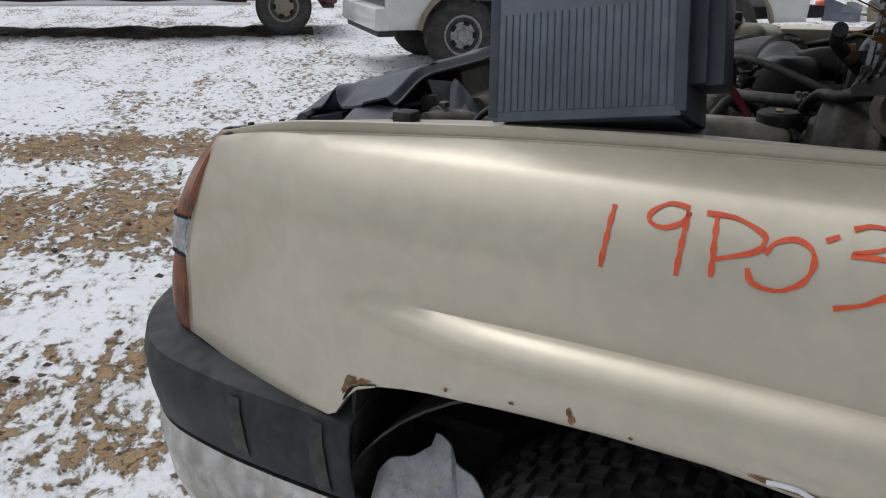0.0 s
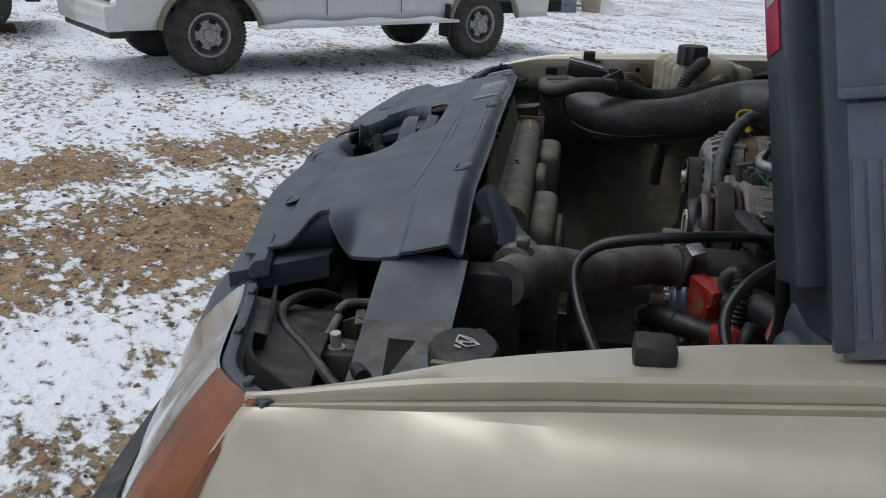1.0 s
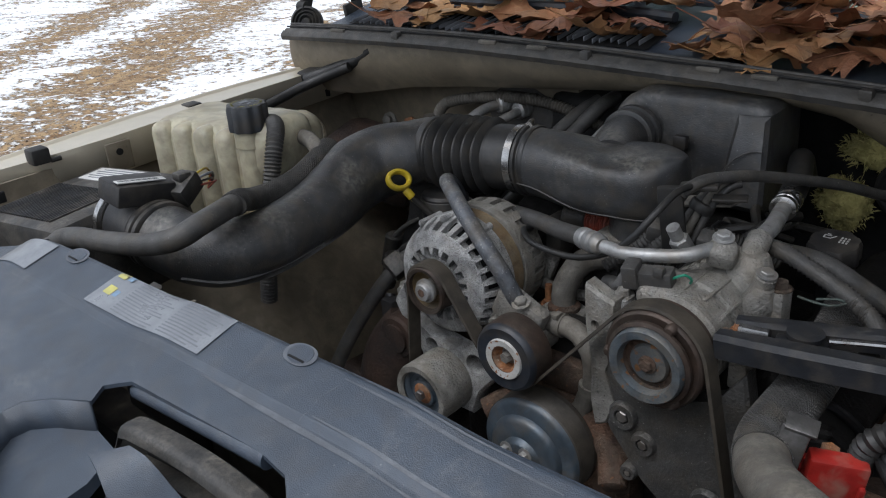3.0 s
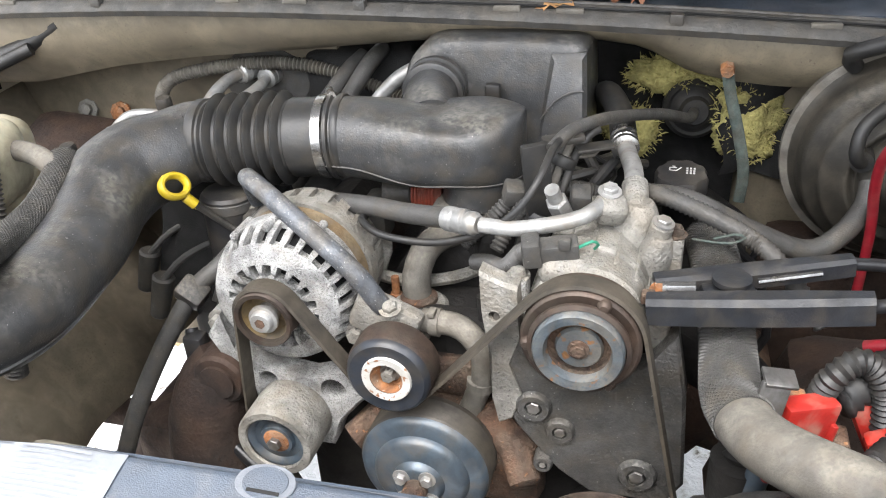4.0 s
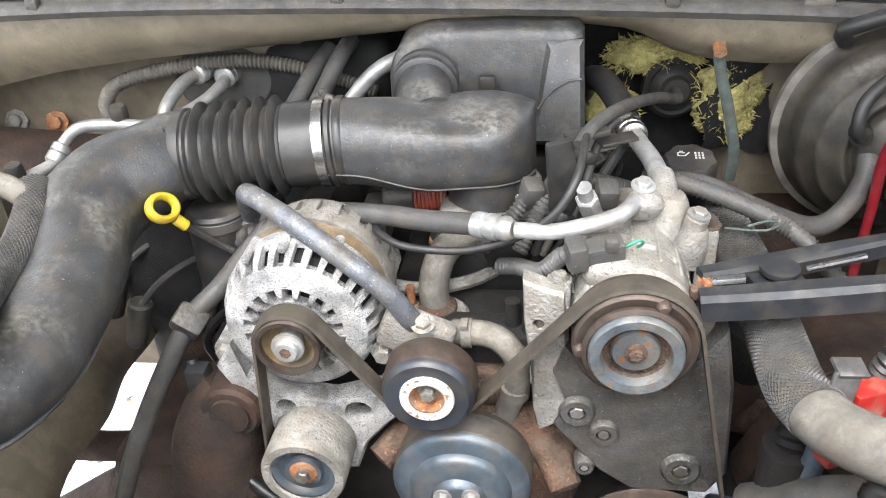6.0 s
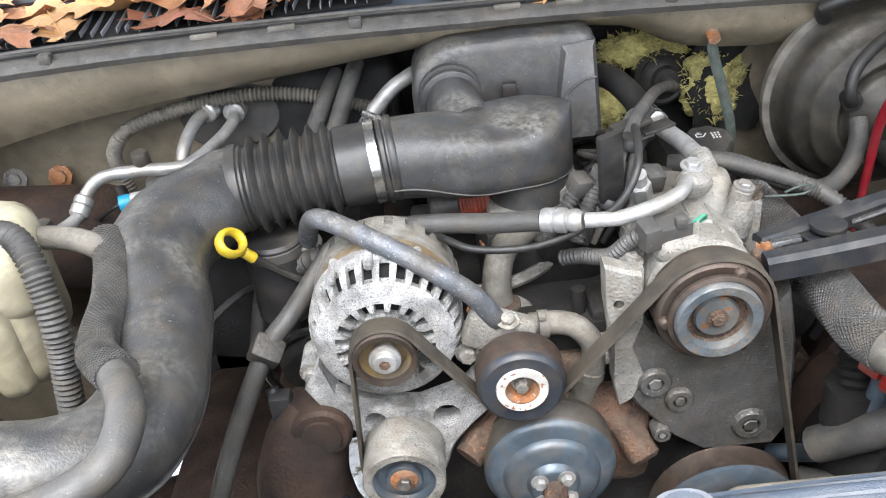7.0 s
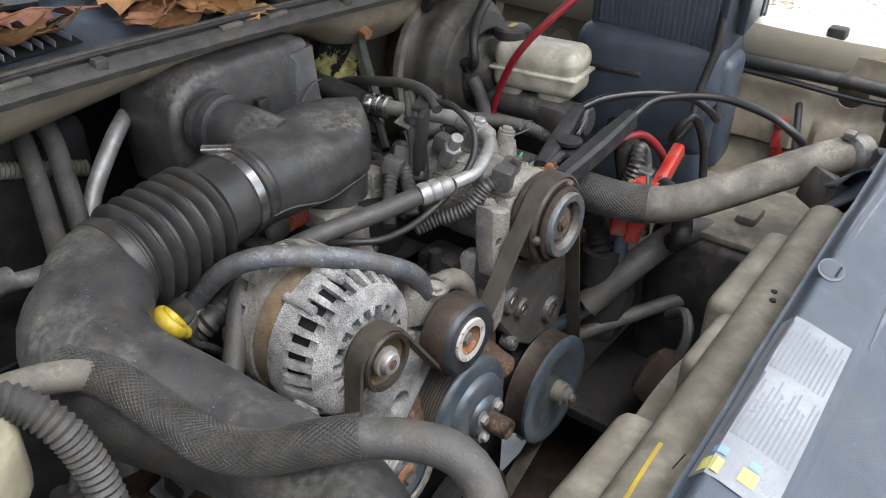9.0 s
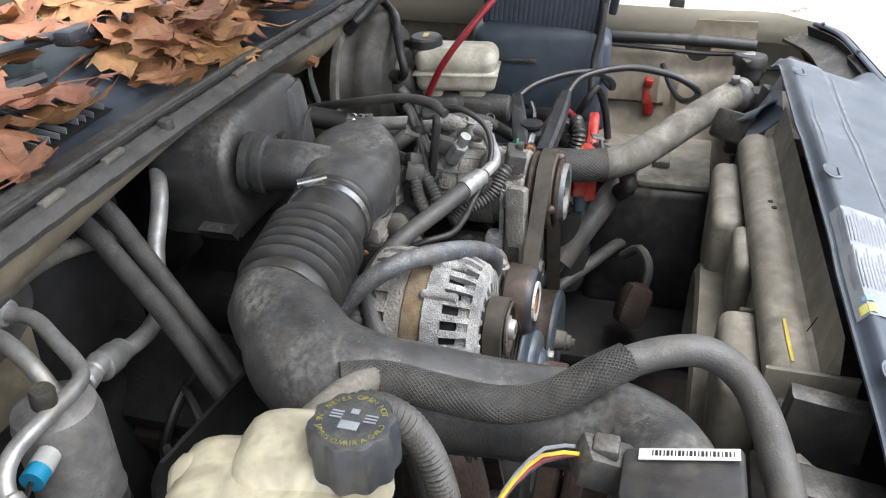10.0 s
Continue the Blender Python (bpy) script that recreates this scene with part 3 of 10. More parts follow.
        fs += [(o + j, o + (j + 1) % 4, o + 4) for j in range(4)] + [(o + (j + 1) % 4, o + j, o + 5) for j in range(4)]
    cm = bpy.data.meshes.new("mud_clods")
    cm.from_pydata(vs, [], fs)
    cmt = M["mud"]
    cm.materials.append(cmt)
    tagged(new("mud_clods", cm), "scattered clods of dark frozen mud", "mud", kind="stuff")
    tagged(new("ground", me), "muddy yard ground with thin trampled snow", "ground", kind="structure")


ground()


# ---- the pickup truck: body shell round the engine bay ----
truck = thing("pickup_truck", (0.0, 0.9, 0.0), "pewter tan pickup truck with orange marker on its fender", "truck")


def mirror_x(x, y):
    """The same place on the other side of the truck's middle line."""
    return 2 * (0.02 - YAW * y) - x


def fender_point(i, y, inner=0.80):
    """Point i of the fender's cross-section at y, from the inner flange over the shoulder to the wheel lip."""
    front = max(0.0, (0.45 - y) / 0.355)
    w0 = front ** 1.5
    if y < 0.44:
        zl = 0.812 - 0.02 * sm(0.1, 0.3, y)
    else:
        zl = float(np.interp(y, [0.44, 0.47, 0.53, 0.6, 0.69, 0.8, 0.95, 1.1, 1.2, 1.28, 1.34, 1.5], [0.80, 0.845, 0.872, 0.886, 0.897, 0.902, 0.90, 0.885, 0.84, 0.74, 0.6, 0.55]))
    g = sm(0.36, 0.72, y)
    top = [(0.932, 1.168), (0.952, 1.153), (0.975, 1.126), (0.992, 1.092), (1.000, 1.055), (0.999, 1.025), (0.998, 1.004)]
    nose = [(0.912, 1.138), (0.914, 1.131), (0.915, 1.114), (0.916, 1.085), (0.917, 1.055), (0.918, 1.02), (0.919, 0.998)]
    if i < 11:
        # inner flange, raised bead, step down to the gutter and the gutter's outer edge
        y2 = y + 0.083 * max(0.0, 1 - (y - 0.095) / 0.3)
        xf = float(np.interp(y2, [0.18, 0.25, 0.29, 0.33, 0.36, 0.44, 0.52, 0.6, 0.8], [0.895, 0.893, 0.880, 0.862, 0.852, 0.831, 0.816, 0.808, inner]))
        xb = float(np.interp(y2, [0.18, 0.25, 0.3, 0.4, 0.5, 0.6, 0.8, 1.0, 1.4], [0.903, 0.910, 0.909, 0.898, 0.889, 0.880, 0.861, 0.843, 0.81]))
        zb = float(np.interp(y2, [0.18, 0.25, 0.3, 0.4, 0.5, 0.6, 0.8, 1.0, 1.4], [1.139, 1.153, 1.159, 1.166, 1.172, 1.178, 1.185, 1.188, 1.195]))
        q = 0.45 + 0.55 * sm(0.18, 0.34, y2)
        dx, dz = ((0, -0.055), (0, 0.008), (-0.012, 0.010), (-0.007, 0.0145), (-0.003, 0.0140), (-0.002, -0.006), (0.001, 0.0), (0.004, 0.0), (0.006, -0.011), (0.011, -0.011), (0.015, 0.0))[i]
        return (xf if i < 2 else max(xf + 0.001 * i, xb + dx * q)), y2, zb + dz * (q if i else 1)
    i -= 11
    if i < len(top):
        x = top[i][0] * (1 - w0) + nose[i][0] * w0
        z = top[i][1] * (1 - w0) + nose[i][1] * w0
    else:
        w = (0.12, 0.2, 0.34, 0.52, 0.72, 0.92, 1.0, 1.0, 0.93)[i - len(top)]
        f = (0.004, 0.024, 0.040, 0.046, 0.046, 0.042, 0.036, 0.004, -0.008)[i - len(top)]
        x = (1.000 + f * g) * (1 - w0) + (0.920 + 0.006 * w) * w0
        z = 0.998 + (zl - 0.998) * w
        x -= (0, 0, 0, 0, 0, 0, 0, 0.007, 0.018)[i - len(top)] * (1 - g)
    yf = float(np.interp(z, [0.8, 0.95, 1.0, 1.08, 1.14], [0.095, 0.1, 0.113, 0.14, 0.178]))
    y2 = y + (yf - 0.095) * max(0.0, 1 - (y - 0.095) / 0.3)
    return x, y2, z


NF = 27
FY = [0.095, 0.11, 0.13, 0.16, 0.2, 0.24, 0.28, 0.32, 0.36, 0.4, 0.425, 0.44, 0.46, 0.48, 0.52, 0.56, 0.6, 0.65, 0.7, 0.76, 0.82, 0.88, 0.94, 1.0, 1.06, 1.12, 1.17, 1.2, 1.24, 1.28, 1.32, 1.36, 1.42]


def fender(side):
    b = B()
    rows = []
    for y in FY:
        row = []
        for i in range(NF):
            x, yy, z = fender_point(i, y)
            if side < 0:
                x = mirror_x(x, yy)
            row.append((x, yy, z))
        rows.append(row)
    b.rings(rows, closed=False)
    ob = part("fender", b, "paint", truck, "pewter tan painted steel fender with rusty wheel lip" if side > 0 else "pewter tan painted steel fender")
    so = ob.modifiers.new("thickness", "SOLIDIFY")
    so.thickness, so.offset = 0.004, 0
    return ob


fender_l = fender(1)
fender_r = fender(-1)


def fender_at(y, s, out=0.002):
    """The place on the driver's fender skin at y and at s along its cross-section."""
    k = min(int(s), NF - 2)
    a, b = Vector(fender_point(k, y)), Vector(fender_point(k + 1, y))
    d = (b - a).normalized()
    return a.lerp(b, s - k) + Vector((-d.z, 0, d.x)) * out


# orange marker strokes on the fender: 1 9 P 0 - 3
def stroke(pts, w=0.0031):
    b = B()
    P = smooth_path([(p[0], p[1], 0) for p in pts], 0.05) if len(pts) > 2 else [Vector((p[0], p[1], 0)).lerp(Vector((pts[1][0], pts[1][1], 0)), q) for p in pts[:1] for q in (0, 0.5, 1)]
    Q = [fender_at(p.x, p.y, 0.0034) for p in P]
    L, R = [], []
    for k, p in enumerate(Q):
        t = (Q[min(k + 1, len(Q) - 1)] - Q[max(k - 1, 0)]).normalized()
        dy, ds = 0.004, 0.1
        nrm = (fender_at(P[k].x + dy, P[k].y) - fender_at(P[k].x, P[k].y)).cross(fender_at(P[k].x, P[k].y + ds) - fender_at(P[k].x, P[k].y)).normalized()
        n = t.cross(nrm).normalized() * w * (0.85 + 0.2 * math.sin(2.2 + k * 0.61))
        L.append(p + n)
        R.append(p - n)
    b.rings([L, R], closed=False)
    return part("marker_stroke", b, "orange", fender_l, "orange paint marker writing 19P0-3")


MARK = [
    [(0.799, 12.44), (0.798, 13.79), (0.797, 14.32)],
    [(0.878, 12.20), (0.858, 12.12), (0.840, 12.50), (0.841, 12.83), (0.856, 12.95), (0.872, 12.73), (0.879, 12.35)],
    [(0.878, 12.32), (0.878, 13.27), (0.878, 14.18)],
    [(0.907, 12.31), (0.910, 13.12), (0.913, 14.04)],
    [(0.896, 12.27), (0.924, 12.28), (0.951, 12.59), (0.958, 12.85), (0.950, 13.20), (0.912, 13.58)],
    [(0.960, 13.20), (0.969, 12.86), (0.986, 12.68), (1.002, 12.91), (1.006, 13.35), (0.997, 13.85), (0.975, 14.11), (0.953, 14.00), (0.946, 13.65)],
    [(1.013, 12.59), (1.024, 12.39)],
    [(1.035, 12.12), (1.053, 11.95), (1.073, 12.09), (1.066, 12.55), (1.037, 12.89), (1.063, 12.87), (1.083, 13.12), (1.079, 13.64), (1.056, 14.05), (1.030, 14.29)],
]
for s in MARK:
    stroke(s)

# rust at the wheel lip
for y, s, w, h in ((0.468, 23.0, 0.016, 0.55), (0.490, 23.15, 0.020, 0.35), (0.79, 22.3, 0.004, 0.45), (0.793, 22.8, 0.005, 0.4), (0.72, 22.6, 0.004, 0.12), (0.63, 22.8, 0.003, 0.15), (0.86, 22.9, 0.004, 0.12), (1.02, 22.9, 0.05, 0.25), (1.09, 22.8, 0.05, 0.35), (1.15, 22.7, 0.04, 0.4)):
    b = B()
    pts = []
    rr = random.Random(int(y * 1000))
    for k in range(22):
        a = k / 22 * 2 * math.pi
        q = rr.uniform(0.62, 1.0)
        pts.append(fender_at(y + w * math.cos(a) * q, s + h * math.sin(a) * q, 0.0028))
    b.add(pts, [tuple(range(22))])
    part("rust_patch", b, "rust_bright", fender_l, "orange rust breaking through the paint")
b = B()
rr = random.Random(5)
b.add([fender_at(0.486 + 0.030 * math.cos(k / 9 * math.pi) * rr.uniform(0.85, 1.1), 23.95 - 0.62 * math.sin(k / 20 * 2 * math.pi) * rr.uniform(0.7, 1.1), 0.0040) for k in range(20)], [tuple(range(20))])
part("rust_hole", b, "dark", fender_l, "hole rusted through the wheel lip")
b = B().tube([fender_at(y, 23.0 + 0.3 * math.sin(y * 60), 0.003) for y in (1.0, 1.03, 1.06, 1.09)], 0.003, 8)
part("snow_strip", b, "snow", fender_l, "strip of snow caught on the wheel lip")

# inner fender panels, firewall and lower apron
def inner_panel(side):
    b = B()

    def fn(u, v):
        y = 0.30 + 0.82 * u
        x = 0.835 - 0.05 * sm(0.0, 0.4, v) - (0.17 if side > 0 else 0.225) * sm(0.35, 1.0, v) + 0.006 * math.sin(u * 26) * sm(0.1, 0.3, v)
        z = 1.155 - (0.42 if side > 0 else 0.455) * v
        x -= 0.020 * sm(0.46, 0.475, y) * (1 - sm(0.60, 0.63, y)) * sm(0.985, 1.0, z) * (1 - sm(1.085, 1.10, z))
        x -= 0.014 * sm(0.30, 0.32, y) * (1 - sm(0.44, 0.46, y)) * (1 - sm(1.045, 1.06, z))
        return (x if side > 0 else mirror_x(x, y), y, z)

    b.grid(fn, 64, 40, 0.006, (1 if side > 0 else -1, 0, 0))
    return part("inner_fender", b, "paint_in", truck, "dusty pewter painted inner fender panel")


for sd in (1, -1):
    inner = inner_panel(sd)
    hol = B()
    for yy, zz, rr in ((0.41, 1.10, 0.026), (0.97, 1.07, 0.03)):
        xx = 0.8 if sd > 0 else mirror_x(0.8, yy)
        hol.cyl((xx - 0.1, yy, zz), (xx + 0.1, yy, zz), rr)
    cut(inner, hol)
    # square slots and rubber bumpers along the flange
    fl = fender_l if sd > 0 else fender_r
    for yy in (0.31, 0.74, 1.0):
        if sd > 0 and yy < 0.5:
            continue
        b = B()
        xx = 0.8012 if sd > 0 else mirror_x(0.8012, yy)
        b.box((xx, yy, 1.146), (0.006, 0.03, 0.018), 0.002)
        part("flange_slot", b, "dark", fl)
    for yy in (0.402, 0.70):
        b = B()
        xx = 0.845 if sd > 0 else mirror_x(0.835, yy)
        b.box((xx, yy + (0.06 if sd > 0 else 0), 1.182), (0.03, 0.03, 0.026), 0.004)
        b.cyl((xx + 0.012, yy + (0.06 if sd > 0 else 0) + 0.014, 1.172), (xx + 0.012, yy + (0.06 if sd > 0 else 0) + 0.03, 1.172), 0.004)
        if yy < 0.5 or sd < 0:
            part("bumper_stop", b, "rubber", fl, "black rubber bonnet stop")
    b = B()
    xx = 0.82 if sd > 0 else mirror_x(0.805, 0.525)
    b.box((xx, 0.525, 1.15), (0.004, 0.045, 0.05), 0.0015)
    bk = part("flange_bracket", b, "paint_in", fl)
    b = B().cyl((xx - 0.004, 0.525, 1.158), (xx + 0.004, 0.525, 1.158), 0.006, n=14)
    part("bracket_hole", b, "dark", bk)

# firewall: painted lip under the cowl seal, wall below it, dark recess in the middle
def lip_low(x):
    return float(np.interp(x, [-0.95, -0.74, -0.60, -0.46, -0.31, -0.20, -0.10, 0.10, 0.19, 0.25, 0.30, 0.36, 0.95],
                           [1.150, 1.152, 1.178, 1.193, 1.206, 1.216, 1.225, 1.233, 1.221, 1.189, 1.178, 1.172, 1.170]))


def seal_y(x):
    return 1.010 + 0.024 * x - 0.10 * (max(0, abs(x) - 0.45)) ** 1.3


def seal_z(x):
    return 1.278 - 0.032 * x - 0.012 * (x / 0.6) ** 2


b = B()


def lip(u, v):
    x = -0.87 + 1.50 * u
    z0, z1 = seal_z(x) - 0.012, lip_low(x)
    bulge = 0.012 * math.sin(math.pi * v)
    return (x, seal_y(x) + 0.010 + 0.035 * v ** 1.5 - bulge, z0 + (z1 - z0) * v)


b.grid(lip, 70, 8, 0.012, (0, 1, 0))
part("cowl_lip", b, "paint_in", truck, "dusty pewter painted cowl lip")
b = B()


def lip2(u, v):
    x = -0.87 + 1.50 * u
    return (x, seal_y(x) + 0.044 + 0.10 * v, lip_low(x) + 0.004 + 0.01 * v)


b.grid(lip2, 70, 3, 0.008, (0, 0, 1))
part("cowl_underside", b, "paint_in", truck)
b = B()


def wall(u, v):
    x = -0.87 + 1.72 * u
    y = 1.125 + 0.03 * x
    deep = sm(-0.27, -0.24, x) * sm(0.36, 0.32, x)
    y += 0.10 * deep
    return (x, y + 0.03 * v, lip_low(x) + 0.01 + (0.55 - lip_low(x)) * v)


b.grid(wall, 86, 14, 0.01, (0, 1, 0))
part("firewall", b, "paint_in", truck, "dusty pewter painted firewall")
b = B()
b.grid(lambda u, v: (-0.245 + 0.575 * u, 1.21 + 0.01 * math.sin(u * 20 + v * 9), 1.235 - 0.5 * v), 24, 16, 0.008, (0, 1, 0))
part("firewall_blanket", b, "felt", truck, "black sound-deadening blanket")

b = B()
b.box((-0.235, 1.165, 0.90), (0.19, 0.12, 0.58), 0.025, seg=3)
b.box((-0.25, 1.13, 0.80), (0.14, 0.12, 0.36), 0.03, seg=3)
part("evaporator_case", b, "felt", truck, "black plastic heater and evaporator case")
# black box added low on the firewall to stand for the corner's shade
b = B().box((-0.43, 1.10, 0.80), (0.34, 0.10, 0.40), 0.03, seg=3)
part("heater_duct", b, "felt", truck, "added black box standing for shade low on the firewall")
b = B()
b.grid(lambda u, v: (-0.47 + 0.25 * u, 0.86 - 0.05 * u + 0.02 * math.sin(5 * v), 1.075 - 0.17 * v + 0.03 * u * (1 - v)), 12, 10, 0.005, (0, 1, 0))
part("splash_shield", b, "felt", truck, "black plastic splash shield")

# cowl seal: ribbed rubber strip with clips
b = B()
prof = [(-0.018, -0.016), (-0.021, -0.008), (-0.019, -0.003), (-0.013, 0.002), (-0.011, -0.001), (-0.008, 0.003), (-0.004, 0.005), (-0.002, 0.0), (0.003, 0.0), (0.005, 0.008), (0.010, 0.011), (0.012, 0.008), (0.015, 0.011), (0.022, 0.008), (0.024, -0.002), (0.02, -0.014)]
rows = []
for k in range(91):
    x = -0.86 + 1.48 * k / 90
    w = 0.0008 * math.sin(k * 2.1)
    rows.append([(x, seal_y(x) + py + w, seal_z(x) + pz) for py, pz in prof])
b.rings(rows)
seal = part("cowl_seal", b, "seal", truck, "weathered grey rubber bonnet seal strip")
xs_ = [-0.86 + 1.46 * k / 60 for k in range(61)]
# the dark middle strip paints the shade of a groove between the beads
for py, pz, r, mt in ((-0.0065, -0.004, 0.0048, "seal"), (-0.001, 0.0075, 0.0016, "dark"), (0.010, 0.0105, 0.0030, "seal")):
    b = B().tube([(x, seal_y(x) + py + 0.0006 * math.sin(31 * x), seal_z(x) + pz) for x in xs_], r, 8, raw=True)
    part("bead" if mt == "seal" else "groove", b, mt, seal)
for x in (-0.57, -0.175, 0.23, 0.55):
    b = B().box((x, seal_y(x) - 0.012, seal_z(x) + 0.001), (0.017, 0.014, 0.018), 0.003)
    part("seal_clip", b, "seal", seal)
for x in (-0.72, -0.37, -0.27, 0.02, 0.1, 0.4):
    b = B().box((x, seal_y(x) - 0.006, seal_z(x) + 0.004), (0.035, 0.008, 0.007), 0.0015, rot=pose(0, 0, 0, 0, 0, 3))
    part("seal_patch", b, "hose_tan", seal)
# painted cowl edge behind the seal
b = B()
b.grid(lambda u, v: (-0.88 + 1.50 * u, seal_y(-0.88 + 1.50 * u) + 0.024 + 0.03 * v, seal_z(-0.88 + 1.50 * u) - 0.002 + 0.003 * v), 60, 2, 0.01)
part("cowl_edge", b, "plastic_dusty", truck)

# cowl vent panel with slots, and the windscreen behind it
def cowl_z(x, y):
    return 1.272 + 0.10 * (y - 1.0) + 0.015 * sm(1.1, 1.25, y)


b = B()
b.grid(lambda u, v: (-0.86 + 1.50 * u, 1.03 + 0.03 * (-0.86 + 1.5 * u) + 0.30 * v, cowl_z(0, 1.03 + 0.30 * v) - 0.006), 40, 12, 0.006)
cowl = part("cowl_panel", b, "cover", truck, "slate grey plastic cowl panel below the windscreen")
for x0, x1 in ((-0.80, -0.13), (0.36, 0.60)):
    n = int((x1 - x0) / 0.0165)
    for k in range(n):
        x = x0 + (x1 - x0) * k / n
        b = B()
        y0 = 1.10 + 0.03 * x
        b.box((x, y0 + 0.06, cowl_z(0, y0 + 0.06) + 0.001), (0.0017, 0.115, 0.008), 0.0005, rot=pose(0, 0, 0, 7 + 2 * math.sin(k * 1.7), 0, 3 * math.sin(k * 2.3)))
        part("vent_slat", b, "label_grey", cowl)
    # near-black sheet under the slats paints the shade inside the vent
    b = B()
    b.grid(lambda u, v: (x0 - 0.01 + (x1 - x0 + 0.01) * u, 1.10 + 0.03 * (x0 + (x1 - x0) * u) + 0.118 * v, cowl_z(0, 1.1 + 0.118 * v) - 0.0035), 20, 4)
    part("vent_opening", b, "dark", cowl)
    b = B()
    b.tube([(x0 + (x1 - x0) * t, 1.222 + 0.03 * (x0 + (x1 - x0) * t) - 0.03 * (2 * t - 1) ** 4, cowl_z(0, 1.222) + 0.006) for t in (0, 0.15, 0.5, 0.85, 1)], 0.009, 8)
    part("vent_rim", b, "wiper", cowl)

# cab: windscreen, pillars, roof, doors
b = B()
b.grid(lambda u, v: (-0.80 + 1.58 * u, 1.27 + 0.03 * (u - 0.5) + 0.10 * (2 * u - 1) ** 2 + 0.62 * v, 1.28 + 0.56 * v), 20, 8, 0.005, (0, 0.6, -0.6))
ws = part("windscreen", b, "glass", truck, "dirty windscreen glass")
ws.visible_shadow = False
for sx in (1, -1):
    b = B()
    px = lambda v: (0.80 - 0.1 * v) if sx > 0 else mirror_x(0.80 - 0.1 * v, 1.3)
    b.tube([(px(0), 1.36, 1.25), (px(0.5), 1.68, 1.55), (px(1), 1.98, 1.84)], 0.035, 10)
    part("pillar", b, "paint", truck)
    b = B()
    b.grid(lambda u, v: ((0.99 - 0.12 * sm(0.55, 1.0, v) - 0.03 * (v - 0.4) ** 2) if sx > 0 else mirror_x(0.99 - 0.12 * sm(0.55, 1.0, v), 1.9), 1.43 + 1.7 * u, 0.5 + 0.75 * v), 10, 12, 0.03, (-sx, 0, 0))
    part("door", b, "paint", truck)
b = B().box((0.0, 2.55, 1.86), (1.4, 1.3, 0.05), 0.02)
part("roof", b, "paint", truck)
b = B().box((0.0, 1.75, 0.55), (1.6, 0.9, 0.05), 0.01)
part("cab_floor", b, "grime", truck)
b = B().box((0.0, 1.62, 1.1), (1.5, 0.25, 0.22), 0.05)
part("dashboard", b, "plastic", truck)
b = B().box((0.0, 3.1, 1.2), (1.6, 0.05, 1.3), 0.01)
part("cab_back", b, "paint", truck)

# front end: bumper, chrome bar, grille
BUMPER = smooth_path([(0.0, -0.20, 0), (0.30, -0.19, 0), (0.58, -0.155, 0), (0.76, -0.10, 0), (0.87, -0.03, 0), (0.935, 0.06, 0), (0.962, 0.18, 0), (0.972, 0.30, 0), (0.975, 0.465, 0)], 0.03)


def bumper_row(z, out):
    """The bumper's line at one height, pushed outwards by out."""
    half = []
    for k, p in enumerate(BUMPER):
        t = (BUMPER[min(k + 1, len(BUMPER) - 1)] - BUMPER[max(k - 1, 0)]).normalized()
        half.append((p.x + t.y * out, p.y - t.x * out))
    return [(mirror_x(x + 0.02, y), y, z) for x, y in reversed(half[1:])] + [(x + 0.02, y, z) for x, y in half]


def bumper_sheet(prof):
    b = B()
    b.rings([bumper_row(z, o) for o, z in prof], closed=False)
    return b


ob = part("bumper_pad", bumper_sheet([(-0.16, 0.83), (-0.09, 0.815), (-0.02, 0.80), (0.012, 0.785), (0.02, 0.75), (0.016, 0.70), (0.006, 0.655), (-0.02, 0.64)]), "pad_black", truck, "black textured bumper pad with dusty smears")
so = ob.modifiers.new("thickness", "SOLIDIFY")
so.thickness = 0.006
PAD = ([0.64, 0.655, 0.70, 0.75, 0.785, 0.80], [-0.02, 0.006, 0.016, 0.02, 0.012, -0.02])
for y0, w, z0, z1 in ((0.258, 0.030, 0.668, 0.772), (0.413, 0.028, 0.660, 0.778)):
    b = B()

    def smear(u, v):
        z = z0 + (z1 - z0) * v
        y = y0 + w * (u - 0.5) * (0.75 + 0.25 * math.sin(2.6 * v + 0.4)) - 0.05 * (z - 0.72)
        return (float(np.interp(y, [0.06, 0.18, 0.30, 0.465], [0.935, 0.962, 0.972, 0.975])) + 0.0205 + float(np.interp(z, *PAD)) + 0.0036, y, z)

    b.grid(smear, 4, 14)
    part("smear", b, "smear", ob, "bleached tan smear")
ob = part("bumper", bumper_sheet([(-0.02, 0.65), (0.004, 0.645), (0.008, 0.60), (-0.004, 0.52), (-0.03, 0.44), (-0.07, 0.40)]), "tarnish", truck, "tarnished chrome front bumper")
so = ob.modifiers.new("thickness", "SOLIDIFY")
so.thickness = 0.006

b = B()
rows = []
for k in range(41):
    u = -1 + 2 * k / 40
    x = 0.02 + 0.55 * u
    y = -0.085 + 0.06 * u * u + YAW * x
    rows.append([(x, y + 0.02, 0.985), (x, y + 0.006, 1.005), (x, y - 0.015, 1.004), (x, y - 0.035, 0.985), (x, y - 0.04, 0.95), (x, y - 0.03, 0.92), (x, y + 0.02, 0.92)])
b.rings(rows)
bar = part("grille_bar", b, "chrome", truck, "chrome grille crossbar")
for x in (0.10, 0.108, -0.12, -0.128):
    b = B().box((x, -0.103 + YAW * x, 0.957), (0.003, 0.044, 0.055), 0.001)
    part("bar_groove", b, "tarnish", bar)
b = B().box((-0.01, -0.1222, 0.957), (0.15, 0.005, 0.036), 0.002)
part("emblem_plate", b, "yellow", bar, "gold badge plate")


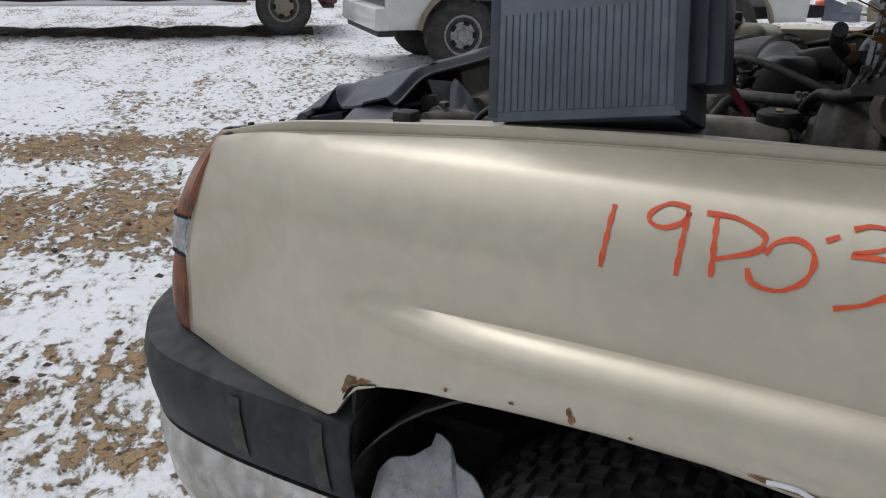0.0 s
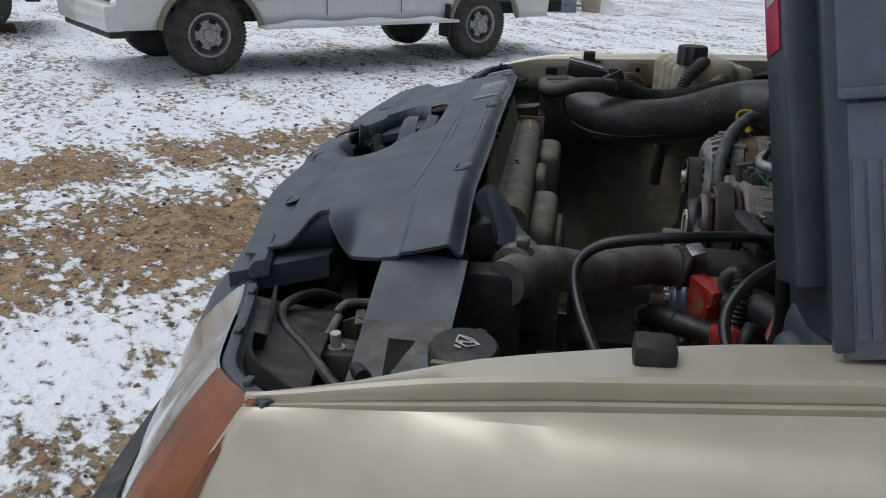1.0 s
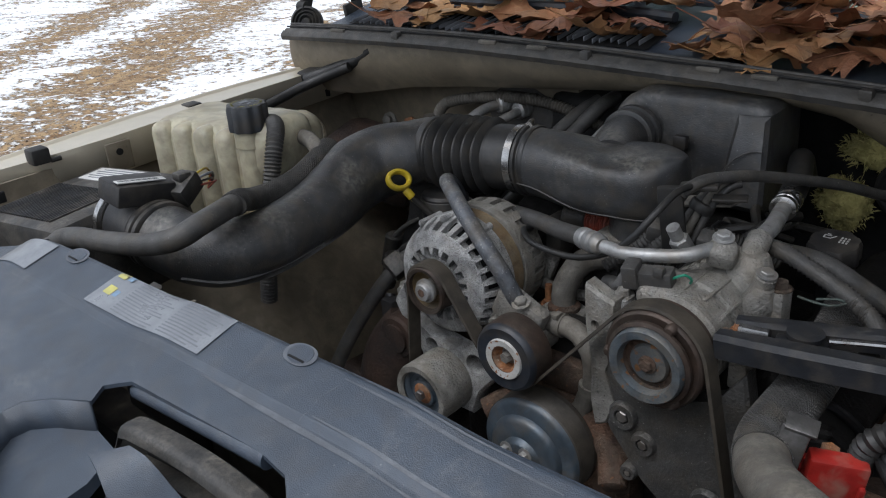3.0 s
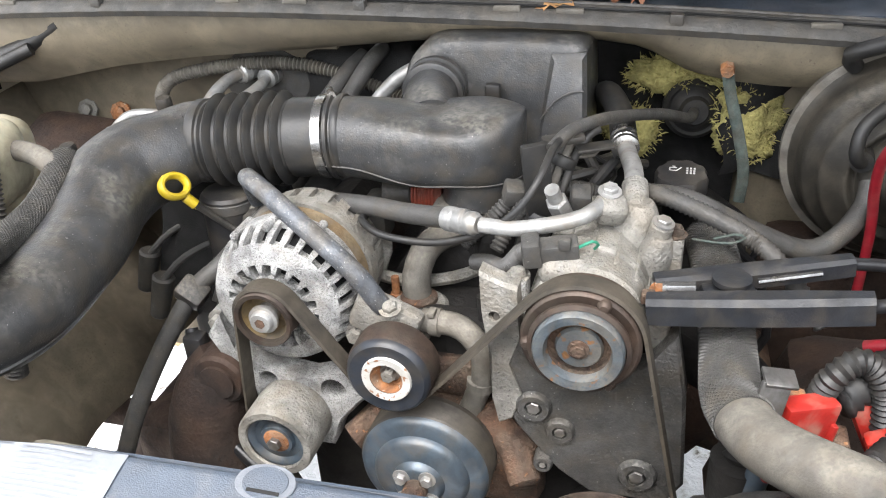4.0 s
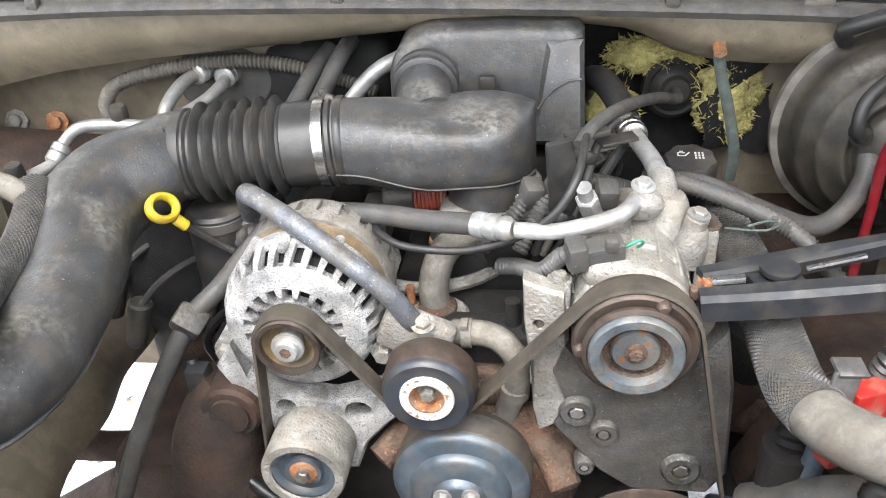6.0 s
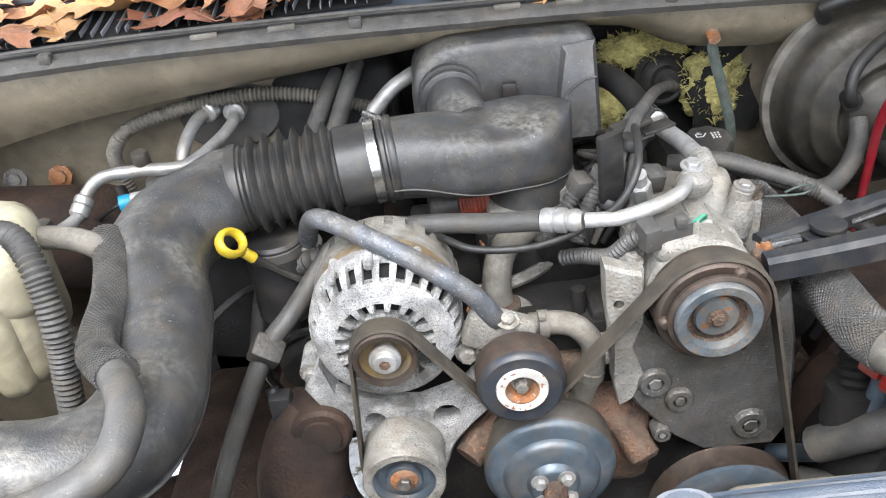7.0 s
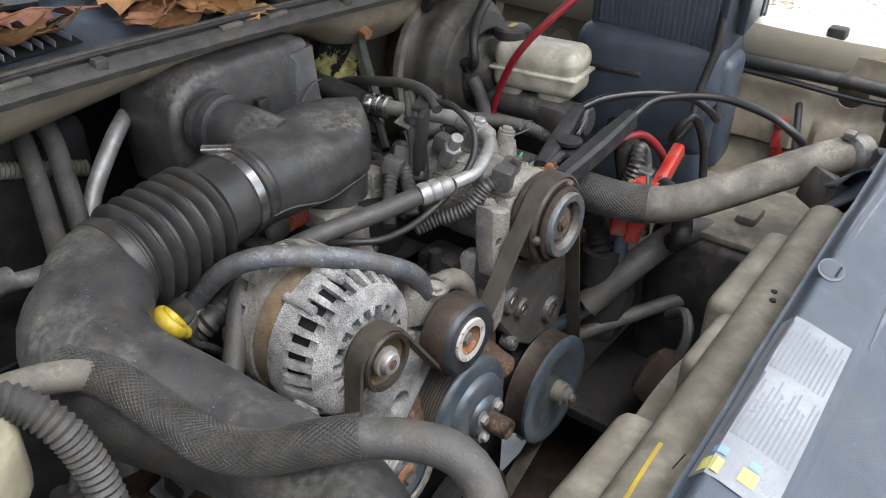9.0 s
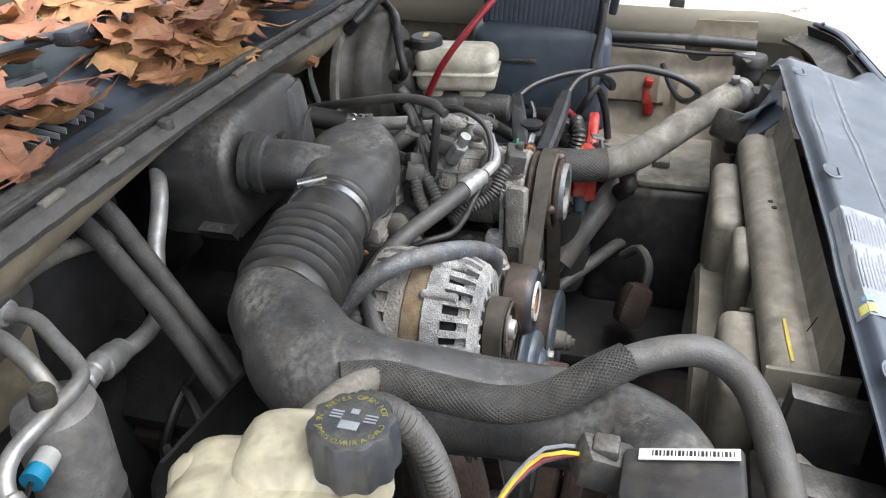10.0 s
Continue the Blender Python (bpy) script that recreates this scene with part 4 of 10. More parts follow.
def grille_mesh(z0, z1, y0, y1, nx, nz, name):
    b = B()
    for j in range(nz + 1):
        v = j / nz
        row = []
        for k in range(nx + 1):
            u = -1 + 2 * k / nx
            x = 0.02 + 0.52 * u
            row.append((x, y0 + (y1 - y0) * v + 0.05 * u * u + YAW * x, z0 + (z1 - z0) * v))
        if j < nz:
            for k in range(nx):
                p = Vector(row[k])
                b.tube([p, p + Vector((1.04 / nx * 0.5, (y1 - y0) / nz * 0.5 - 0.009, (z1 - z0) / nz * 0.5)), p + Vector((1.04 / nx, (y1 - y0) / nz, (z1 - z0) / nz))], 0.0078, 6, raw=True)
                p2 = p + Vector((1.04 / nx, 0, 0))
                b.tube([p2, p2 + Vector((-1.04 / nx * 0.5, (y1 - y0) / nz * 0.5 + 0.004, (z1 - z0) / nz * 0.5)), p2 + Vector((-1.04 / nx, (y1 - y0) / nz, (z1 - z0) / nz))], 0.0078, 6, raw=True)
    return part(name, b, "cover", truck, "slate grey plastic honeycomb grille insert")


grille_mesh(1.085, 1.0, -0.022, -0.066, 30, 4, "grille_mesh")
grille_mesh(0.92, 0.80, -0.09, -0.09, 30, 5, "grille_mesh")
b = B()
rows = []
for k in range(41):
    u = -1 + 2 * k / 40
    x = 0.02 + 0.525 * u
    y = -0.05 + 0.06 * u * u + YAW * x
    rows.append([(x, y + 0.032, 1.098), (x, y + 0.026, 1.104), (x, y + 0.012, 1.1), (x, y + 0.004, 1.088), (x, y + 0.014, 1.08), (x, y + 0.03, 1.085)])
b.rings(rows)
part("grille_surround", b, "cover", truck, "slate grey grille surround")
b = B()
b.grid(lambda u, v: (-0.62 + 1.28 * u, 0.12 + 0.02 * math.sin(u * 30), 1.06 - 0.5 * v), 10, 4, 0.02, (0, 1, 0))
part("condenser", b, "dark", truck)
# dark panels added, unseen, to close see-through gaps and keep the bay dark
b = B().box((0.02, 0.185, 0.90), (1.48, 0.27, 0.02), 0.004)
part("header_apron", b, "plastic", truck)
b = B().box((0.02, -0.005, 0.885), (1.24, 0.11, 0.02), 0.004)
part("grille_tray", b, "plastic", truck)
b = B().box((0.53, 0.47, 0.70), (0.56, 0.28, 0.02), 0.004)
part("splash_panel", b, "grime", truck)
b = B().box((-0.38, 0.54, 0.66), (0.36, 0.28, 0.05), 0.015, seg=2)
part("crossmember", b, "grime", truck, "added dark panel closing the gap under the engine front")


# headlamps
def lerp3(P, t):
    s = t * (len(P) - 1)
    k = min(int(s), len(P) - 2)
    return Vector(P[k]).lerp(Vector(P[k + 1]), s - k)


LT = smooth_path([(0.60, 0.048, 1.095), (0.68, 0.076, 1.110), (0.785, 0.108, 1.126), (0.855, 0.135, 1.138), (0.908, 0.186, 1.145)], 0.02)
LM = smooth_path([(0.60, -0.030, 0.99), (0.70, -0.004, 0.992), (0.79, 0.020, 0.996), (0.86, 0.040, 1.0), (0.906, 0.068, 1.002), (0.92, 0.108, 1.004)], 0.02)
LB = smooth_path([(0.60, -0.030, 0.945), (0.70, -0.008, 0.945), (0.795, 0.013, 0.942), (0.866, 0.034, 0.94), (0.907, 0.058, 0.939), (0.919, 0.098, 0.938)], 0.02)
LC = smooth_path([(0.60, -0.035, 0.812), (0.70, -0.003, 0.812), (0.80, 0.012, 0.812), (0.872, 0.030, 0.812), (0.912, 0.052, 0.812), (0.926, 0.09, 0.812)], 0.02)


def lamp(side):
    lampob = thing("headlamp", (0.8 if side > 0 else mirror_x(0.8, 0), 0.05, 0.8), "hazed headlamp with amber turn signal and clear divider", "headlamp", "headlamps")

    def strip(A, C, u0, u1, bul, name, material, back=0.0):
        b = B()

        def fn(u, v):
            t = u0 + (u1 - u0) * u
            p = lerp3(A, t).lerp(lerp3(C, t), v)
            out = Vector((0.45, -0.85, 0.12)).normalized() if t < 0.6 else Vector((0.9, -0.4, 0.1)).normalized()
            p = p + out * (bul * math.sin(math.pi * v) ** 0.8 - back)
            return (p.x if side > 0 else mirror_x(p.x, p.y), p.y, p.z)

        b.grid(fn, 16, 8, 0.004, (0, 0.8, 0))
        return part(name, b, material, lampob)

    # near-black sheet closes the gap behind the lenses and stands for shade there
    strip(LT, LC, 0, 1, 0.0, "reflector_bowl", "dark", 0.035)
    strip(LT, LM, 0, 0.80, 0.014, "clear_lens", "lens")
    strip(LT, LM, 0.80, 1, 0.012, "amber_lens", "amber")
    strip(LM, LB, 0, 1, 0.007, "divider", "prism")
    strip(LB, LC, 0, 0.55, 0.008, "lower_lens", "lens")
    strip(LB, LC, 0.55, 1, 0.008, "turn_signal", "amber")
    # dark gaps above and below the divider, and the backing towards the fender
    for A in (LM, LB):
        b = B().tube([(p.x + 0.001 if side > 0 else mirror_x(p.x + 0.001, p.y), p.y - 0.001, p.z) for p in A], 0.0024, 6)
        part("seam", b, "dark", lampob)
    ends = [LT[-1], LM[-1], LB[-1], LC[-1]]
    for e0, e1, mt, bul in ((ends[0], ends[1], "amber", 0.012), (ends[1], ends[2], "prism", 0.007), (ends[2], ends[3], "amber", 0.008)):
        b = B()

        def side_wall(u, v):
            q = e0.lerp(e1, 0.03 + 0.94 * u)
            out = bul * math.sin(math.pi * (0.03 + 0.94 * u)) ** 0.8 * (1 - v)
            x, y = q.x + 0.001 - 0.012 * v + 0.9 * out, q.y - 0.003 + 0.055 * v - 0.4 * out
            return (x if side > 0 else mirror_x(x, y), y, q.z)

        b.grid(side_wall, 8, 4, 0.004, (-side, 0, 0))
        part("lens_side", b, mt, lampob)
    # black housing rim along the top
    b = B()
    pts = [(p.x if side > 0 else mirror_x(p.x, p.y + 0.02), p.y + 0.012, p.z - 0.002) for p in LT]
    b.tube(pts, 0.0065, 8, flat=0.7)
    part("rim", b, "cover", lampob)
    b = B()

    def top(u, v):
        p = lerp3(LT, u)
        x, y, z = p.x - 0.025 * v, p.y + 0.012 + 0.085 * v * (1 - 0.45 * u), p.z - 0.012 - 0.022 * v
        return (x if side > 0 else mirror_x(x, y), y, z)

    b.grid(top, 12, 4, 0.006, (0, 0, -1))
    part("housing", b, "plastic_dusty", lampob)
    for t in (0.15, 0.55, 0.9):
        p = lerp3(LT, t)
        b = B().box((p.x if side > 0 else mirror_x(p.x, p.y), p.y + 0.014, p.z + 0.004), (0.011, 0.007, 0.006), 0.002)
        part("clip", b, "hose", lampob)
    return lampob


lamp(1)
lamp(-1)


# wheels of the truck
def wheel(parent, c, axis, r, w, rim_r, rim_mat, slots=5):
    C = Vector(c)
    A = Vector(axis).normalized()
    b = B()
    b.lathe(C, A, [(rim_r, -w / 2 + 0.02), (rim_r + 0.03, -w / 2), (r - 0.05, -w / 2 - 0.004), (r - 0.02, -w / 2 + 0.015), (r, -w / 2 + 0.045), (r, w / 2 - 0.045), (r - 0.02, w / 2 - 0.015), (r - 0.05, w / 2 + 0.004), (rim_r + 0.03, w / 2), (rim_r, w / 2 - 0.02)], 56)
    part("tyre", b, "tyre", parent)
    b = B()
    U = A.orthogonal().normalized()
    V2 = A.cross(U)
    for k in range(64):
        for q, off in ((-0.30, 0.0), (-0.1, 0.5), (0.1, 0.0), (0.30, 0.5)):
            a = 2 * math.pi * (k + off) / 64
            d = U * math.cos(a) + V2 * math.sin(a)
            t = -U * math.sin(a) + V2 * math.cos(a)
            p = C + d * (r + 0.001) + A * (w * q)
            R = Matrix((A, t, d)).transposed()
            b.box(p, (w * 0.15, 2 * math.pi * r / 64 * 0.62, 0.014), 0, R)
    tagged(part("tread", b, "tyre", parent), "blocky tread", "", "", "stuff")
    b = B()
    h = w / 2
    b.lathe(C, A, [(rim_r + 0.012, h - 0.012), (rim_r + 0.006, h + 0.004), (rim_r - 0.012, h), (rim_r - 0.03, h - 0.03), (rim_r * 0.72, h - 0.025), (rim_r * 0.5, h - 0.004), (rim_r * 0.34, h), (rim_r * 0.3, h + 0.014), (0.02, h + 0.02), (0, h + 0.02)], 40, cap=False)
    rim = part("rim", b, rim_mat, parent)
    for k in range(slots):
        a = 2 * math.pi * k / slots
        d = U * math.cos(a) + V2 * math.sin(a)
        t = -U * math.sin(a) + V2 * math.cos(a)
        p = C + d * rim_r * 0.62 + A * (h - 0.012)
        R = Matrix((t, d, A)).transposed()
        bb = B().box(p, (rim_r * 0.34, rim_r * 0.22, 0.018), rim_r * 0.08, R)
        part("slot", bb, "dark", rim)
    for k in range(6):
        a = 2 * math.pi * k / 6
        d = U * math.cos(a) + V2 * math.sin(a)
        bb = B().cyl(C + d * rim_r * 0.42 + A * (h - 0.005), C + d * rim_r * 0.42 + A * (h + 0.012), 0.011, n=6)
        part("lug_nut", bb, "steel", rim)
    return rim


for sx in (0.87,):
    wh = thing("front_wheel", (sx, 0.86, 0.0), "worn off-road tyre on a steel wheel under the fender", "wheel", "truck wheels")
    wheel(wh, (sx, 0.86, 0.375), (1 if sx > 0 else -1, 0, 0), 0.375, 0.24, 0.2, "steel")
# wheel-well liner behind the driver's arch
for sx in (1,):
    b = B()

    def liner(u, v):
        a = radians(8 + 164 * u)
        y = 0.88 - 0.50 * math.cos(a)
        z = 0.40 + 0.515 * math.sin(a) ** 0.8
        x = 0.985 - 0.30 * v
        return (x if sx > 0 else mirror_x(x, y), y, z)

    b.grid(liner, 30, 6, 0.005, (0, 0, 1))
    ln = part("wheel_liner", b, "rubber", truck, "black wheel-well liner")
    b = B()
    b.grid(lambda u, v: (0.69 if sx > 0 else mirror_x(0.69, 0.9), 0.36 + 1.04 * u, 0.30 + 0.62 * v), 10, 6, 0.01, (-sx, 0, 0))
    part("inner_wall", b, "rubber", ln)
    b = B()
    b.grid(lambda u, v: (0.66 + 0.33 * u, 0.442 + 0.03 * v * v, 0.35 + 0.54 * v), 6, 8, 0.006, (0, -1, 0))
    part("front_wall", b, "rubber", ln)
# torn plastic hanging in the driver's wheel well
b = B()
b.grid(lambda u, v: (1.0 - 0.06 * v + 0.012 * math.sin(5 * u + 2 * v), 0.475 + 0.20 * u + 0.02 * math.sin(4 * v) * u, 0.58 + 0.155 * v * (0.5 + 0.5 * math.sin(0.35 + 2.6 * u)) + 0.007 * math.sin(17 * u) * v + (0.02 if 0.45 < u < 0.62 else 0) * v), 24, 10, 0.003, (1, 0, 0))
part("torn_flap", b, "torn", truck, "torn pale plastic hanging in the wheel well")
# chassis rails and crossmember
for x in (0.40, -0.42):
    b = B().box((x, 1.62, 0.56), (0.07, 3.2, 0.13), 0.01)
    part("frame_rail", b, "rust_dark", truck)
b = B().box((0.0, 0.62, 0.50), (0.8, 0.12, 0.1), 0.02)
part("crossmember", b, "rust_dark", truck)
# unseen plate and gearbox box, added to block light bouncing off the snow
b = B().box((0.0, 0.82, 0.375), (0.56, 1.05, 0.02), 0.006)
part("skid_plate", b, "grime", truck, "added unseen plate under the engine that blocks light off the snow")
b = B()
b.box((0.0, 1.55, 0.56), (0.34, 0.75, 0.34), 0.08, seg=3)
part("gearbox", b, "grime", truck)

# ---- radiator cover over the front crossmember ----
CX = 0.03


def cov_z(x, y):
    u = x - CX
    ys = y - 0.033 * u
    z = 1.2 + 0.275 * (ys - 0.25)
    z -= 0.045 * sm(0.42, 0.58, abs(u)) * (sm(0.106, 0.15, ys) if u > 0 else sm(0.03, 0.12, ys))
    z -= 0.018 * sm(0.252, 0.268, ys) + 0.010 * sm(-0.030, -0.055, ys)
    z -= 0.038 * sm(1.0, 0.62 if x < 0.1 else 0.35, math.hypot((x - 0.09) / 0.12, (y - 0.075) / 0.072)) * (1 - sm(0.13, 0.15, y))
    if u > 0:
        z -= 0.033 * sm(0.30, 0.478, u) * (1 - sm(0.062, 0.110, y)) * sm(-0.12, 0.05, y)
    edge = 0.034 if u < -0.1 else -0.02 + 0.06 * sm(0.10, 0.23, u)
    z -= 0.007 * (1 - sm(edge - 0.003, edge + 0.003, y)) * sm(0.06, 0.09, abs(u - 0.02))
    z += 0.004 * sm(0.200, 0.206, ys) - 0.006 * sm(0.02, 0.05, ys) * sm(0.12, 0.2, abs(u)) * (1 - sm(0.42, 0.5, abs(u)))
    return z


# half-widths of the cover along y: the driver's end has a notch, the passenger's end runs on
UM = ([-0.045, -0.03, 0.0, 0.03, 0.06, 0.085, 0.098, 0.106, 0.112, 0.118, 0.13, 0.15, 0.18, 0.22, 0.245, 0.262, 0.269],
      [0.476, 0.479, 0.480, 0.480, 0.479, 0.478, 0.477, 0.480, 0.513, 0.525, 0.538, 0.550, 0.562, 0.568, 0.567, 0.563, 0.558])
UP = ([-0.045, 0.0, 0.05, 0.09, 0.12, 0.18, 0.22, 0.245, 0.262, 0.269], [0.50, 0.545, 0.562, 0.568, 0.576, 0.600, 0.602, 0.585, 0.53, 0.49])


# scuffs, an embossed rectangle's edges and the long crease highlight, as pale strips
PALE_LINES = (
    ("scuff", "scuff", (0.069, 0.256), (0.271, 0.258), 0.0016),
    ("scuff", "scuff", (0.1, 0.21), (0.266, 0.213), 0.0022),
    ("scuff", "scuff", (0.096, 0.249), (0.300, 0.251), 0.0022),
    ("scuff", "scuff", (0.092, 0.204), (0.096, 0.249), 0.0018),
    # these two long strips paint the highlight on the moulded crease
    ("scuff", "scuff", (-0.03, 0.196), (0.20, 0.2005), 0.0035),
    ("scuff", "scuff", (0.20, 0.2005), (0.458, 0.206), 0.0042),
    ("scuff", "scuff", (0.300, 0.251), (0.303, 0.206), 0.0014),
)


def radiator_cover():
    th = thing("radiator_cover", (CX, 0.12, 1.1), "slate grey plastic radiator cover with latch opening and faded label", "engine cover")
    ys = sorted(set([round(v, 4) for v in list(np.linspace(-0.045, 0.269, 116)) + [0.1, 0.104, 0.108, 0.112, 0.116, 0.2, 0.206, 0.262, 0.266]]))
    nu = 84

    def at(k, j, dz):
        y0 = ys[j]
        f = -1 + 2 * k / nu
        u = f * float(np.interp(y0, *(UM if f > 0 else UP)))
        y = y0 + 0.033 * u + 0.19 * u * u * (1 - sm(-0.05, 0.10, y0))
        x = CX + u
        return (x, y, cov_z(x, y) + dz)

    b = B()
    w = len(ys)
    vs = [at(k, j, 0) for k in range(nu + 1) for j in range(w)] + [at(k, j, -0.004) for k in range(nu + 1) for j in range(w)]
    o = (nu + 1) * w
    fs = [(a * w + c, (a + 1) * w + c, (a + 1) * w + c + 1, a * w + c + 1) for a in range(nu) for c in range(w - 1)]
    fs += [tuple(i + o for i in reversed(q)) for q in fs]
    edge = [a * w for a in range(nu + 1)] + [nu * w + c for c in range(1, w)] + [a * w + w - 1 for a in range(nu - 1, -1, -1)] + [c for c in range(w - 2, 0, -1)]
    fs += [(edge[k], edge[k - 1], edge[k - 1] + o, edge[k] + o) for k in range(len(edge))]
    b.add(vs, fs)
    panel = part("panel", b, "cover", th, sharp=25)
    hole = [(-0.07, -0.09), (-0.064, -0.02), (-0.052, 0.002), (-0.085, 0.012), (-0.12, 0.028), (-0.15, 0.042), (-0.170, 0.058), (-0.181, 0.079), (-0.172, 0.097), (-0.145, 0.113), (-0.10, 0.128),
            (-0.108, 0.144), (-0.085, 0.160), (0.085, 0.170), (0.12, 0.166), (0.142, 0.150), (0.11, 0.128), (-0.02, 0.119), (-0.045, 0.096), (0.0, 0.086), (0.043, 0.082), (0.066, 0.100), (0.088, 0.096), (0.100, 0.082), (0.120, 0.064),
            (0.112, 0.045), (0.074, 0.030), (0.045, 0.012), (0.024, 0.002), (0.016, -0.09)]
    c = B()
    c.prism(hole, pose(0, 0, 1.0), 0.3)
    cut(panel, c)
    # wall of the opening
    b = B()
    rim = hole[2:11]
    b.rings([[(x, y, cov_z(x, y) + 0.0005) for x, y in rim], [(x * 0.985 + 0.0005, y * 0.985 + 0.001, cov_z(x, y) - 0.042) for x, y in rim]], closed=False)
    ob = part("opening_wall", b, "cover", th, sharp=20)
    md = ob.modifiers.new("thickness", "SOLIDIFY")
    md.thickness = 0.003
    # half-round pad at the passenger's side of the opening
    pad = [(-0.056, 0.010), (-0.085, 0.014), (-0.12, 0.029), (-0.15, 0.043), (-0.169, 0.059), (-0.180, 0.079), (-0.171, 0.096), (-0.145, 0.112), (-0.10, 0.126), (-0.060, 0.122), (-0.050, 0.09), (-0.058, 0.045)]
    b = B()
    b.rings([[(x, y, cov_z(x, y) - 0.027) for x, y in pad], [(x, y, cov_z(x, y) - 0.040) for x, y in pad]])
    part("pad", b, "cover", th, "dusty half-round ledge", 30)
    # clips
    for x, y in ((0.419, 0.26), (0.04, 0.25), (-0.335, 0.238), (0.376, 0.029), (0.138, -0.017), (-0.115, -0.02), (-0.262, -0.002)):
        z = cov_z(x, y)
        b = B()
        m = pose(x, y, z + 0.0005, 15, 0, 0)
        b.prism([(0.0185 * math.cos(a) * (0.9 + 0.1 * math.cos(2 * a)), 0.0145 * math.sin(a) * (0.9 + 0.1 * math.cos(2 * a))) for a in np.linspace(0, 2 * math.pi, 28, endpoint=False)], m, 0.0008, 0.0004)
        seat = part("clip_seat", b, "scuff", th, "pale worn rim")
        b = B()
        b.prism([(0.0140 * math.cos(a), 0.0100 * math.sin(a)) for a in np.linspace(0, 2 * math.pi, 24, endpoint=False)], m @ pose(0, 0, 0.0006), 0.0007, 0.0003)
        part("clip", b, "cover", seat)
        b = B().box(m @ Vector((0.001, -0.006, 0.0014)), (0.020, 0.0022, 0.0008), 0.0002, rot=m)
        part("clip_gap", b, "dark", seat)
    # label: silver sheet with rows of faded print
    b = B()
    b.grid(lambda u, v: (lambda x, y: (x, y, cov_z(x, y) + 0.0012))(-0.25 + 0.2 * u, 0.2 + 0.006 * u + 0.055 * v), 16, 6)
    sheet = part("label", b, "label_silver", th, "faded silver emissions label with rows of print")
    for c0, c1 in ((0.23, 0.60), (0.64, 0.97)):
        for r in range(14):
            v = 0.06 + r * 0.065
            b = B()
            x0, x1 = -0.25 + 0.2 * c0, -0.25 + 0.2 * (c0 + (c1 - c0) * (0.72 + 0.28 * math.sin(r * 2.3 + c0 * 9) ** 2))
            b.grid(lambda u, q: (lambda x, y: (x, y, cov_z(x, y) + 0.0016))(x0 + (x1 - x0) * u, 0.2 + 0.006 * (x0 + 0.25) / 0.2 + 0.055 * (v + 0.028 * q)), 6, 1)
            part("print_line", b, "faint_print", sheet)
    for k, (mt, c0, c1, v0, v1) in enumerate((("faded_yellow", 0.02, 0.09, 0.70, 0.95), ("faded_blue", 0.11, 0.15, 0.72, 0.9), ("faded_yellow", 0.05, 0.12, 0.30, 0.5), ("faded_blue", 0.13, 0.17, 0.32, 0.46))):
        b = B()
        b.grid(lambda u, q: (lambda x, y: (x, y, cov_z(x, y) + 0.0016))(-0.25 + 0.2 * (c0 + (c1 - c0) * u), 0.2 + 0.055 * (v0 + (v1 - v0) * q)), 3, 3)
        part("print_block", b, mt, sheet)
    # second blank silver patch near the passenger's end
    b = B()
    b.grid(lambda u, v: (lambda x, y: (x, y, cov_z(x, y) + 0.0012))(-0.47 + 0.09 * u, 0.195 + 0.05 * v), 10, 6)
    part("faded_patch", b, "label_silver", th)
    # pale scuffs, a moulded outline and a highlight painted along the crease
    for name, mt, (x0, y0), (x1, y1), w in PALE_LINES:
        b = B()
        b.grid(lambda u, v: (lambda x, y: (x, y, cov_z(x, y) + 0.0007))(x0 + (x1 - x0) * u + 0.0015 * math.sin(9 * u), y0 + (y1 - y0) * u + w * (v - 0.5) * (0.4 + math.sin(math.pi * u))), 14, 1)
        part(name, b, mt, th)
    # sloping throat between the latch guard and the opening
    b = B()
    b.grid(lambda u, v: (-0.052 + 0.165 * u, 0.121 - 0.05 * v ** 0.8 - 0.012 * math.sin(math.pi * u) * v, 1.128 + 0.012 * u - 0.065 * v), 20, 8, 0.003)
    part("throat", b, "cover", th)
    # latch guard: a ridge with a slot in its front face
    b = B()
    rows, back = [], []
    for k in range(25):
        t = k / 24
        x = -0.078 + 0.268 * t
        e = sm(0.0, 0.10, t) * (1 - 0.75 * sm(0.82, 1.0, t))
        y = 0.122 + 0.012 * math.sin(math.pi * t) - 0.026 * sm(0.7, 1.0, t)
        zt = 1.128 + 0.036 * e
        d = 0.001 + 0.017 * sm(0.06, 0.12, t) * (1 - sm(0.78, 0.84, t))
        rows.append([(x, y, 1.10), (x, y, max(1.101, zt - 0.036)), (x, y + d, max(1.102, zt - 0.035)), (x, y + d, max(1.103, zt - 0.011)), (x, y, max(1.104, zt - 0.010)), (x, y + 0.002, zt - 0.004), (x, y + 0.005, zt - 0.001), (x, y + 0.010, zt), (x, y + 0.022, zt - 0.001), (x, y + 0.027, zt - 0.008), (x, y + 0.028, 1.10)])
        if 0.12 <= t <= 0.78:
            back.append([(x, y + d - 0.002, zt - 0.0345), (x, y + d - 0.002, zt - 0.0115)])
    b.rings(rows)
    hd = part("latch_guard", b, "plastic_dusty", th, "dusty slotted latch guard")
    # near-black sheets paint shade into the guard slot and the front slot
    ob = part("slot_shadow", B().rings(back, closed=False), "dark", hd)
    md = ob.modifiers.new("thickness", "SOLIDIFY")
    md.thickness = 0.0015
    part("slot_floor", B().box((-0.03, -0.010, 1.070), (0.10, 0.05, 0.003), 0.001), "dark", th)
    b = B()
